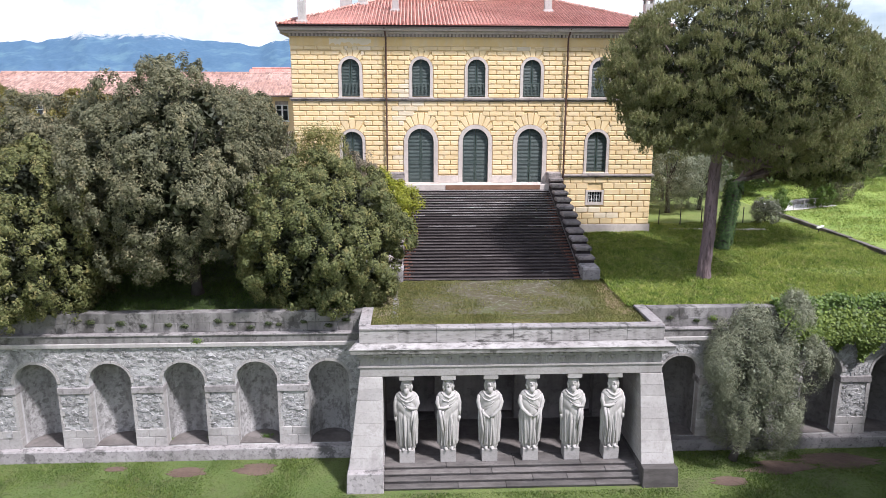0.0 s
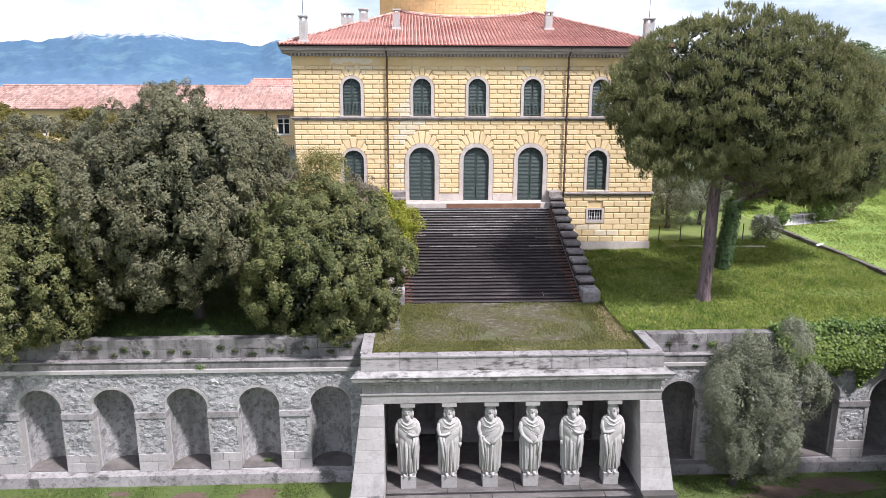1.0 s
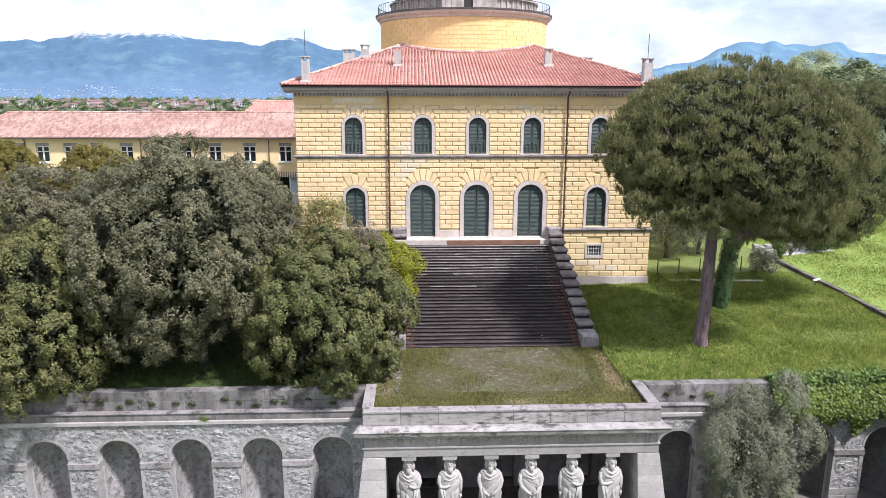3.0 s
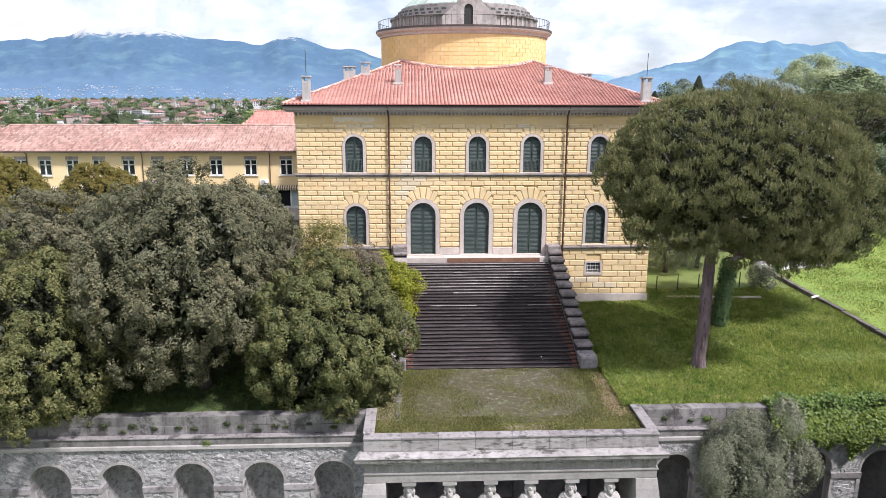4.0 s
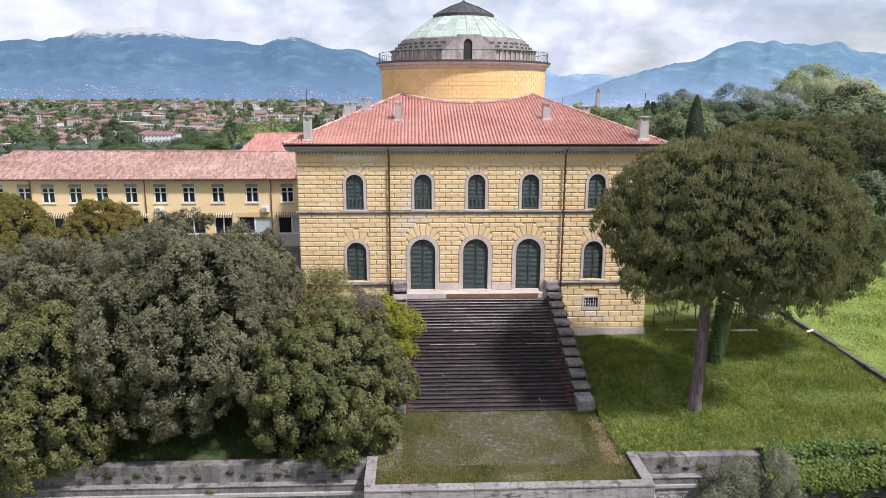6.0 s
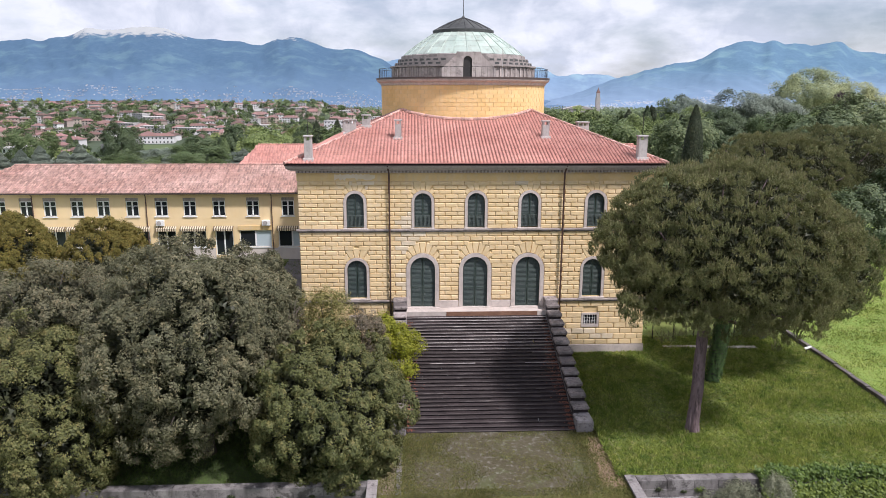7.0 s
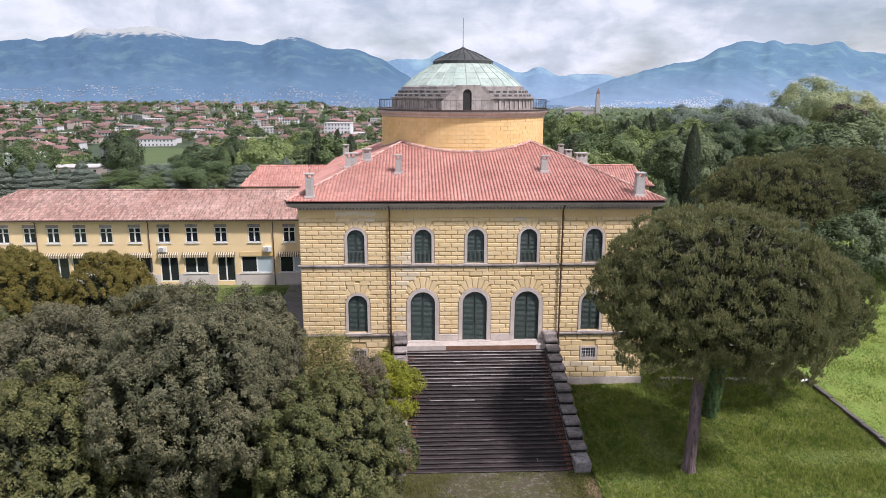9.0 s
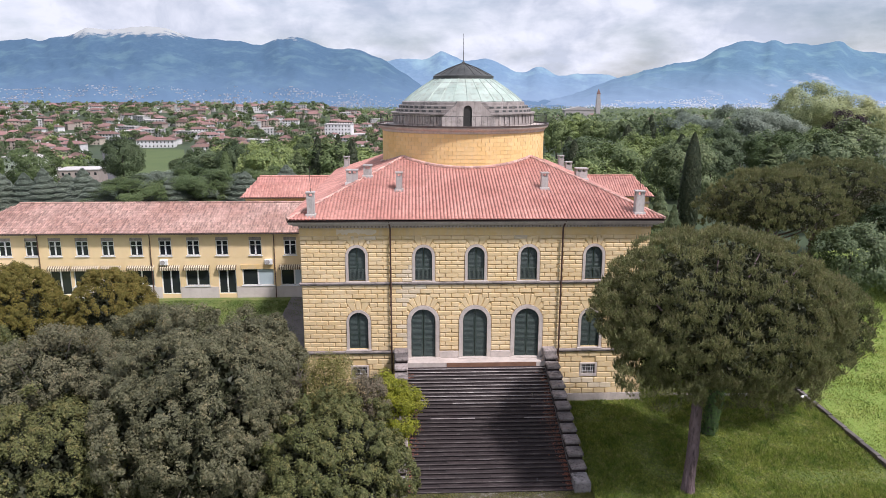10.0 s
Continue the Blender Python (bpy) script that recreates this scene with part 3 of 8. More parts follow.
def part(name, shape, material, parent=None, label="", bevel=0.0, smooth=False):
    me = shape.mesh(name, smooth, bevel) if isinstance(shape, Shape) else shape
    if not me.materials:
        me.materials.append(material)
    ob = new(name, me)
    if parent:
        ob.parent = parent
        if parent.location.length:
            ob.matrix_parent_inverse = Matrix.Translation(-parent.location)
    if label:
        ob["label"] = label
    return ob


def arch(cx, half, z0, apex, n=14):
    """Outline of an opening with a round head, in x and z."""
    zc = apex - half
    return [(cx - half, z0)] + [(cx - half * math.cos(math.pi * i / n), zc + half * math.sin(math.pi * i / n)) for i in range(n + 1)] + [(cx + half, z0)]


def pierced(shape, outer, holes, y0, y1):
    """A wall in x and z with holes through it, from y0 (front) to y1."""
    from mathutils.geometry import tessellate_polygon
    loops = [[Vector((x, z, 0)) for x, z in poly] for poly in [outer, *holes]]
    flat = [p for loop in loops for p in loop]
    tris = tessellate_polygon(loops)
    for y in (y0, y1):
        shape.add([(p.x, y, p.y) for p in flat], [tuple(t) for t in tris])
    for loop in loops:
        k = len(loop)
        v = [(p.x, y, p.y) for y in (y0, y1) for p in loop]
        shape.add(v, [(j, (j + 1) % k, k + (j + 1) % k, k + j) for j in range(k)])
    return shape


def ring_frame(outer, inner, y0, y1):
    """A frame between two open outlines with the same count of points."""
    s = Shape()
    k = len(outer)
    v = [(x, y, z) for y in (y0, y1) for line in (outer, inner) for x, z in line]
    f = []
    for j in range(k - 1):
        a, b, c, d = j, j + 1, k + j, k + j + 1
        f += [(a, b, d, c), (2 * k + a, 2 * k + c, 2 * k + d, 2 * k + b), (a, 2 * k + a, 2 * k + b, b), (c, d, 2 * k + d, 2 * k + c)]
    f += [(0, k, 3 * k, 2 * k), (k - 1, 3 * k - 1, 4 * k - 1, 2 * k - 1)]
    return s.add(v, f)

# ---- ground ----
def smooth01(a, b, x):
    t = min(1.0, max(0.0, (x - a) / (b - a)))
    return t * t * (3 - 2 * t)


def height(x, y):
    right = 1.08 + 0.57 * min(1.0, max(0.0, (y + 20) / 20)) + 0.012 * max(0.0, min(y, 60))
    right += min(4.0, max(0.0, x - 32) * 0.09)
    left = 0.85 + 4.4 * smooth01(-16, 20, y)
    z = left + (right - left) * smooth01(-16, -7, x)
    east = smooth01(-10, 60, x - 0.05 * y)
    z += (-25.0 - z) * ((1 - east) * smooth01(45, 420, y) + east * smooth01(150, 800, y))
    z -= 18 * smooth01(1200, 3200, y)
    z += 26 * math.exp(-((y - 1150) / 330) ** 2) * smooth01(0.02, 0.16, -x / (abs(y) + 58)) if y > 300 else 0.0
    return z + 0.05 * noise.noise((x * 0.3, y * 0.3, 0))


def sheet(xs, ys, skip=lambda x, y: False):
    s = Shape()
    s.v = [(x, y, height(x, y)) for y in ys for x in xs]
    k = len(xs)
    for i in range(len(ys) - 1):
        for j in range(k - 1):
            if not skip((xs[j] + xs[j + 1]) / 2, (ys[i] + ys[i + 1]) / 2):
                a = i * k + j
                s.f.append((a, a + 1, a + k + 1, a + k))
    return s


XS = [-4600, -2500, -1400, -800, -500, -300, -200, -140, -100, -80, -65] + [-55 + 2.5 * i for i in range(18)] + [-7.8, -6.4, -5, -2.5, 0, 2.5, 5, 6.4, 7.8] + [10 + 2 * i for i in range(11)] + [31.0, 33, 36, 40, 46, 54, 65, 80, 100, 140, 200, 300, 500, 800, 1400, 2500, 4600]
YS = [-19.95, -17, -15, -13.6] + [-11.5 + 2.5 * i for i in range(24)] + [52, 60, 70, 85, 100, 125, 150, 175, 200, 240, 300, 400, 550, 750, 1000, 1400, 1900, 2500, 3200, 4600]
on_villa = lambda x, y: (abs(x) < 7.8 and y < -13.6) or (abs(x) < 6.4 and y < 0)
ground = part("ground", sheet(XS, YS, on_villa), M["lawn"])
ground.data.materials.append(M["farland"])
ground.data.materials.append(M["meadow"])
ground.data.materials.append(M["underwood"])
for poly in ground.data.polygons:
    c = poly.center
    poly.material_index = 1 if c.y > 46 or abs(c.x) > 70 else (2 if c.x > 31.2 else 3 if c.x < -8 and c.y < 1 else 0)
tagged(ground, "sloping lawn with mown grass running out to fields and a valley", "ground", kind="structure")

lower = Shape()
n_l = 40
for i in range(n_l + 1):
    for j in range(n_l + 1):
        x, y = -220 + 440 * j / n_l, -320 + 302.5 * i / n_l
        lower.v.append((x, y, -7.55 - 0.05 * noise.noise((x, y, 2))))
lower.f = [(i * (n_l + 1) + j, i * (n_l + 1) + j + 1, (i + 1) * (n_l + 1) + j + 1, (i + 1) * (n_l + 1) + j) for i in range(n_l) for j in range(n_l)]
tagged(part("lower_lawn", lower, M["lawn_low"]), "mown green lawn with bare patches below the terrace wall", "lawn", kind="structure")

def soil_patch(cx, cy, a, b, seed):
    s = Shape()
    rim = [(math.cos(6.2832 * i / 30) * (1 + 0.7 * noise.noise((math.cos(6.2832 * i / 30) * 1.6, math.sin(6.2832 * i / 30) * 1.6, seed)) + 0.4 * noise.noise((i * 0.9, seed, 4))), math.sin(6.2832 * i / 30)) for i in range(30)]
    s.loft([[(cx + a * p * q, cy + b * r * q, -7.62 + dz) for p, r in rim] for q, dz in ((1.0, 0.0), (0.96, 0.085), (0.6, 0.12), (0.2, 0.13))])
    tagged(part("soil_patch", s, M["soil"]), "bare brown soil patch in the lawn", "soil patch", "soil patches")


for cx, cy, a, b in ((-18.2, -22.5, 1.1, 0.55), (-14.2, -22.35, 1.15, 0.7), (-22.3, -22.0, 0.8, 0.28), (19.2, -22.7, 2.3, 0.95), (15.3, -23.3, 1.9, 0.8), (12.0, -24.6, 1.0, 0.5)):
    soil_patch(cx, cy, a, b, cx)

# ---- terrace wall with arched niches ----
WALL_Y = -20.74
NICHES = [-26.78 - 4.13 * i for i in range(5, 0, -1)] + [-26.78, -22.65, -18.52, -14.4, -10.27, 10.35, 14.65, 18.95, 23.2, 27.4, 31.6, 35.8]
HALF_N, APEX_N, FLOOR_N = 1.2, -1.66, -6.84


def terrace_wall(name, x0, x1, centres):
    s = Shape()
    pierced(s, [(x0, FLOOR_N), (x1, FLOOR_N), (x1, -0.45), (x0, -0.45)], [arch(c, HALF_N, FLOOR_N + 0.002, APEX_N) for c in centres], WALL_Y, WALL_Y + 0.5)
    w = part(name, s, M["mortar"])
    tagged(w, "rubble stone terrace wall with arched niches and weathered grey parapet", "wall", kind="structure")
    part("niche_back", Shape().box(x0, x1, WALL_Y + 1.86, WALL_Y + 2.1, FLOOR_N - 0.5, -0.5), M["niche"], w)
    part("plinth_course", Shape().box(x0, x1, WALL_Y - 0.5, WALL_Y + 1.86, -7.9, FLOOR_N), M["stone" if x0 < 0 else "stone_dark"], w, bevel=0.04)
    part("string_course", Shape().box(x0, x1, WALL_Y - 0.16, WALL_Y + 0.6, -0.72, -0.47), M["stone_white"], w, bevel=0.03)
    part("band_course", Shape().box(x0, x1, WALL_Y - 0.06, WALL_Y + 0.9, -0.47, 0.0), M["stone_parapet"], w, bevel=0.02)
    part("ledge", Shape().box(x0, x1, WALL_Y - 0.12, WALL_Y + 1.0, -0.06, 0.03), M["stone"], w, bevel=0.02)
    # parapet of long blocks in two courses
    rng = random.Random(int(x0 * 7))
    for za, zb, lo_, hi_ in ((0.03, 0.56, 0.8, 1.7), (0.565, 1.16, 1.0, 2.3)):
        x = x0
        while x < x1 - 0.05:
            L = min(rng.uniform(lo_, hi_), x1 - x)
            part("parapet_block", Shape().box(x + 0.003, x + L - 0.003, WALL_Y + 0.28 + rng.uniform(0, 0.03), WALL_Y + 0.98, za, zb + rng.uniform(-0.015, 0.015)), M["stone_parapet"], w, bevel=0.02)
            x += L
    for c in centres:
        # arch ring of cut stones
        zc = APEX_N - HALF_N
        k = 11
        for i in range(k):
            a0, a1 = math.pi * i / k + 0.008, math.pi * (i + 1) / k - 0.008
            pts = []
            for r, aa in ((HALF_N + 0.001, (a0, (a0 + a1) / 2, a1)), (HALF_N + 0.15, (a1, (a0 + a1) / 2, a0))):
                pts += [(c - r * math.cos(a), zc + r * math.sin(a)) for a in aa]
            part("arch_stone", Shape().prism(pts, WALL_Y - 0.05, WALL_Y + 0.5), M["stone_white"], w)
        # rough rubble voussoirs round the ring
        for i in range(21):
            a0, a1 = math.pi * i / 21 + 0.012, math.pi * (i + 1) / 21 - 0.012
            r0, r1 = HALF_N + 0.165, HALF_N + 0.165 + rng.uniform(0.12, 0.34)
            pts = [(c - r * math.cos(a), zc + r * math.sin(a)) for r, a in ((r0, a0), (r0, a1), (r1, a1 - 0.008), (r1, a0 + 0.008))]
            part("voussoir", Shape().prism(pts, WALL_Y - rng.uniform(0.005, 0.05), WALL_Y + 0.1), M["rubble"], w)
        part("jamb_plaster", ring_frame(arch(c, HALF_N, FLOOR_N + 0.01, APEX_N), arch(c, HALF_N - 0.012, FLOOR_N + 0.01, APEX_N - 0.012), WALL_Y + 0.004, WALL_Y + 0.6), M["plaster_white"], w)
        # rounded recess with a half dome; on the right its shade is painted dark
        ring = []
        for zz, q in [(FLOOR_N, 1.0), (zc, 1.0)] + [(zc + HALF_N * math.sin(0.19 * i), max(0.02, math.cos(0.19 * i))) for i in range(1, 9)]:
            ring.append([(c - 1.195 * q * math.cos(math.pi * i / 18), WALL_Y + 0.5 + 1.3 * q * math.sin(math.pi * i / 18), zz) for i in range(19)])
        part("recess", Shape().loft(ring, closed=False), M["niche" if c < 0 else "niche_shade"], w, "stained plaster recess" if c < 0 else "stained plaster recess with its deep shade in the colour", smooth=True)
        part("niche_sill", Shape().box(c - HALF_N + 0.02, c + HALF_N - 0.02, WALL_Y + 0.12, WALL_Y + 1.84, FLOOR_N, FLOOR_N + 0.07), M["earth_floor"], w)
    edges = sorted(centres)
    for a, b in zip(edges, edges[1:]):
        l, r = a + HALF_N, b - HALF_N
        part("impost", Shape().box(l - 0.05, r + 0.05, WALL_Y - 0.10, WALL_Y + 1.3, -3.5, -3.1), M["stone"], w, bevel=0.03)
        # cut blocks at the foot of the pier
        z = FLOOR_N
        for row, h in enumerate((0.62, 0.5)):
            cut = l + (r - l) * (0.42 if row % 2 else 0.6)
            for p, q in ((l, cut), (cut, r)):
                part("ashlar_block", Shape().box(p + 0.008 - (0.035 if p == l else 0), q - 0.008 + (0.035 if q == r else 0), WALL_Y - 0.06, WALL_Y + 0.4, z + 0.006, z + h - 0.006), M["stone_white"], w, bevel=0.02)
            z += h
        for side in (l, r):
            s_ = Shape()
            z = FLOOR_N + 1.12
            zz = z
            while zz < -3.52:
                h = min(rng.uniform(0.3, 0.5), -3.5 - zz)
                d = rng.uniform(0.06, 0.26)
                p, q = (side - 0.02, side + d) if side == l else (side - d, side + 0.02)
                part("ashlar_block", Shape().box(p, q, WALL_Y - 0.05, WALL_Y + 0.4, zz + 0.006, zz + h - 0.006), M["stone_white"], w)
                zz += h
    return w


def in_arch(x, z, pad):
    for c in NICHES:
        d = abs(x - c)
        if z < APEX_N - HALF_N:
            if d < HALF_N + pad * 0.4:
                return True
        elif math.hypot(d, z - (APEX_N - HALF_N)) < HALF_N + pad:
            return True
    return False


def cell(p, others):
    """The part of the wall that lies nearer to p than to the others, as a polygon."""
    poly = [(p[0] - 0.5, p[1] - 0.5), (p[0] + 0.5, p[1] - 0.5), (p[0] + 0.5, p[1] + 0.5), (p[0] - 0.5, p[1] + 0.5)]
    for q in others:
        nx, nz = q[0] - p[0], q[1] - p[1]
        k = (q[0] ** 2 + q[1] ** 2 - p[0] ** 2 - p[1] ** 2) / 2
        out = []
        for i, u in enumerate(poly):
            v = poly[(i + 1) % len(poly)]
            du, dv = u[0] * nx + u[1] * nz - k, v[0] * nx + v[1] * nz - k
            if du <= 0:
                out.append(u)
            if (du < 0) != (dv < 0) and du != dv:
                t = du / (du - dv)
                out.append((u[0] + (v[0] - u[0]) * t, u[1] + (v[1] - u[1]) * t))
        poly = out
        if len(poly) < 3:
            return []
    return poly


def rubble(wall, x0, x1, near):
    """Uneven stones on the face of a wall: those near as pieces of their own, the rest joined."""
    rng = random.Random(5 + int(x0))
    sx, sz = 0.30, 0.185
    grid = {}
    nx, nz = int((x1 - x0) / sx), int(5.1 / sz)
    for i in range(nx):
        for j in range(nz):
            # squeezed in x, so that the stones come out wider than high
            grid[i, j] = ((x0 + sx * (i + 0.5 + rng.uniform(-0.48, 0.48))) * 0.62, -5.75 + sz * (j + 0.5 + rng.uniform(-0.48, 0.48)))
    rest, made = Shape(), 0
    for (i, j), p in grid.items():
        cx, cz = p[0] / 0.62, p[1]
        if rng.random() < 0.05 + 1.1 * max(0.0, noise.noise((cx * 0.55, cz * 0.8, 3.0)) - 0.08):
            continue
        if in_arch(cx, cz, 0.36) or -3.58 < cz < -3.02 or cz > -0.76:
            continue
        around = [grid[i + a, j + c] for a in (-2, -1, 0, 1, 2) for c in (-2, -1, 0, 1, 2) if (a or c) and (i + a, j + c) in grid]
        rim = [(x / 0.62, z) for x, z in cell(p, around)]
        if len(rim) < 3:
            continue
        mx, mz = sum(x for x, _ in rim) / len(rim), sum(z for _, z in rim) / len(rim)
        shrink = rng.uniform(0.88, 1.03)
        rim = [(mx + (x - mx) * shrink, min(-0.74, mz + (z - mz) * shrink)) for x, z in rim]
        if any(in_arch(x, z, 0.06) for x, z in rim):
            continue
        inner = [(mx + (x - mx) * 0.88, mz + (z - mz) * 0.86) for x, z in rim]
        out, tx, tz = rng.uniform(-0.012, 0.06), rng.uniform(-0.2, 0.2), rng.uniform(-0.2, 0.2)
        rings = [[(x, WALL_Y + 0.02, z) for x, z in rim], [(x, WALL_Y - out * 0.6, z) for x, z in rim], [(x, WALL_Y - out - tx * (x - mx) - tz * (z - mz), z) for x, z in inner]]
        if near(cx, cz) and made < 280:
            part("stone", Shape().loft(rings), M["rubble"], wall)
            made += 1
        else:
            rest.loft(rings)
    if rest.v:
        tagged(part("rubble_stones", rest, M["rubble"], wall), kind="stuff")


PORTICO_X = 8.3
wall_left = terrace_wall("wall_left", -50, -PORTICO_X - 0.02, [c for c in NICHES if c < 0])
wall_right = terrace_wall("wall_right", PORTICO_X + 0.02, 50, [c for c in NICHES if c > 0])
rubble(wall_left, -36, -8.35, lambda x, z: x > -17)
rubble(wall_right, 8.35, 36, lambda x, z: x > 17.5)

# ---- portico with statues ----
portico = tagged(empty("portico", (0, -23.4, -7.55)), "pale limestone portico with battered piers, frieze and carved figures", "portico")
PF = -23.4


def pier(sign):
    s = Shape()
    xi, xo_t, xo_b = 7.03, 8.27, 8.86
    cuts = 8
    top, bot = -1.62, -6.45
    rng = random.Random(3)
    for i in range(cuts):
        t0, t1 = i / cuts, (i + 1) / cuts
        ring = []
        for t, dz in ((t0, 0.004), (t1, -0.004)):
            z = bot + (top - bot) * t + dz
            xo = xo_b + (xo_t - xo_b) * t
            yf = PF - 1.1 * (1 - t) - 0.05
            ring.append([(sign * xi, yf, z), (sign * xo, yf, z), (sign * xo, -20.6, z), (sign * xi, -20.6, z)])
        part("pier_block", Shape().loft(ring), M["stone_white"], portico, bevel=0.012)
    part("pier_plinth", Shape().loft([[(sign * 6.98, -25.1, -7.9), (sign * 8.98, -25.1, -7.9), (sign * 8.98, -20.4, -7.9), (sign * 6.98, -20.4, -7.9)],
                                      [(sign * 7.0, -25.0, -6.45), (sign * 8.92, -25.0, -6.45), (sign * 8.92, -20.4, -6.45), (sign * 7.0, -20.4, -6.45)]]), M["stone" if sign < 0 else "steps_old"], portico, bevel=0.03)


pier(-1)
pier(1)
# steps
for i in range(4):
    z1 = -6.72 - 0.215 * i
    sh = (0.0, 1.3, -0.9, 0.6)[i]
    for a, b in ((-7.0, -3.6 + sh), (-3.6 + sh, 0.2 - sh), (0.2 - sh, 3.9 + sh), (3.9 + sh, 7.0)):
        part("step", Shape().box(a + 0.006, b - 0.006, PF - 0.40 - 0.36 * i, PF + 0.9 - 0.36 * i, z1 - 0.10, z1), M["steps_old"], portico, bevel=0.03)
        part("riser", Shape().box(a + 0.006, b - 0.006, PF - 0.33 - 0.36 * i, PF + 0.9 - 0.36 * i, z1 - 0.25, z1 - 0.10), M["earth_floor"], portico)
part("floor", Shape().box(-7.05, 7.05, PF + 0.9, -17.0, -7.0, -6.73), M["earth_floor"], portico, "dirty dark stone floor")
# entablature
part("architrave", Shape().box(-8.24, 8.24, PF, PF + 0.9, -1.6, -1.05), M["stone_white"], portico, bevel=0.015)
part("frieze", Shape().box(-8.2, 8.2, PF + 0.06, PF + 0.9, -1.05, -0.42), M["stone_white"], portico)
part("taenia", Shape().box(-8.3, 8.3, PF - 0.06, PF + 0.9, -1.07, -0.99), M["stone_white"], portico)
part("bed_mould", Shape().box(-8.35, 8.35, PF - 0.1, PF + 0.9, -0.46, -0.33), M["stone_white"], portico, bevel=0.02)
cor = Shape()
prof = [(0.0, -0.33), (-0.26, -0.24), (-0.38, -0.20), (-0.42, -0.02), (-0.48, 0.10), (-0.1, 0.28), (0.9, 0.34), (0.9, -0.33)]
ring_c = []
for dy, z in prof:
    e = min(0.0, dy)
    ring_c.append((dy, z, 8.3 - e))
cor.loft([[(-ex if dy < 0.9 else -8.3, PF + dy, z) for dy, z, ex in ring_c], [(ex if dy < 0.9 else 8.3, PF + dy, z) for dy, z, ex in ring_c]])
part("cornice", cor, M["stone_stained"], portico, bevel=0.015)
for i in range(24):
    x = -7.9 + 15.8 * i / 23
    g = Shape()
    for k in (-0.11, 0.0, 0.11):
        g.box(x + k - 0.036, x + k + 0.036, PF + 0.012, PF + 0.12, -0.98, -0.47)
    g.box(x - 0.165, x + 0.165, PF + 0.04, PF + 0.12, -0.98, -0.47)
    part("triglyph", g, M["stone_white"], portico)
    if i < 23:
        xm = x + 15.8 / 46
        part("metope_relief", Shape().lathe([(0.01, 0.0), (0.06, 0.04), (0.09, 0.16), (0.15, 0.30), (0.12, 0.38), (0.01, 0.42)], xm, PF + 0.08, 8), M["stone_white"], portico).location.z = -0.92
# mutule drops under the cornice
for i in range(48):
    x = -8.1 + 16.2 * i / 47
    part("mutule", Shape().box(x - 0.08, x + 0.08, PF - 0.28, PF, -0.33, -0.24), M["stone_white"], portico)
# parapet round the platform
for nm, b in (("parapet_block", [(-8.24 + 2.06 * i, -8.24 + 2.06 * (i + 1)) for i in range(8)]),):
    for a, c in b:
        part(nm, Shape().box(a + 0.004, c - 0.004, PF + 0.02, PF + 0.52, 0.3, 1.02), M["stone_stained"], portico, bevel=0.015)
        part("coping", Shape().box(a + 0.004, c - 0.004, PF - 0.03, PF + 0.60, 1.02, 1.14), M["stone"], portico, bevel=0.02)
for sx in (-1, 1):
    part("side_parapet", Shape().box(min(sx * 7.72, sx * 8.24), max(sx * 7.72, sx * 8.24), PF + 0.6, -19.7, -0.5, 1.02), M["stone_stained"], portico, bevel=0.02)
    part("coping", Shape().box(min(sx * 7.66, sx * 8.3), max(sx * 7.66, sx * 8.3), PF + 0.6, -19.66, 1.02, 1.15), M["stone"], portico, bevel=0.02)
# room behind the figures; its dimness is put into the plaster colour
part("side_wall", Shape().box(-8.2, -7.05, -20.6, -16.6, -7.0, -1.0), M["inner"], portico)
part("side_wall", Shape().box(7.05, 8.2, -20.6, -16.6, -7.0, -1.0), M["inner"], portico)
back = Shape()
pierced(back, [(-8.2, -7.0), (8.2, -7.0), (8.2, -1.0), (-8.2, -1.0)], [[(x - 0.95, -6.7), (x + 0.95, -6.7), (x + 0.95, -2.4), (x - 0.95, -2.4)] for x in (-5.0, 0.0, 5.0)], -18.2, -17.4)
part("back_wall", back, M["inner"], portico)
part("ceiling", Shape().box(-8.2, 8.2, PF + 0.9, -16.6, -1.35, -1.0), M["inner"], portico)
# dark sheet closes the openings in place of the passages' shade
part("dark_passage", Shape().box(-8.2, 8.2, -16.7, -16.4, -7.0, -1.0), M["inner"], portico)

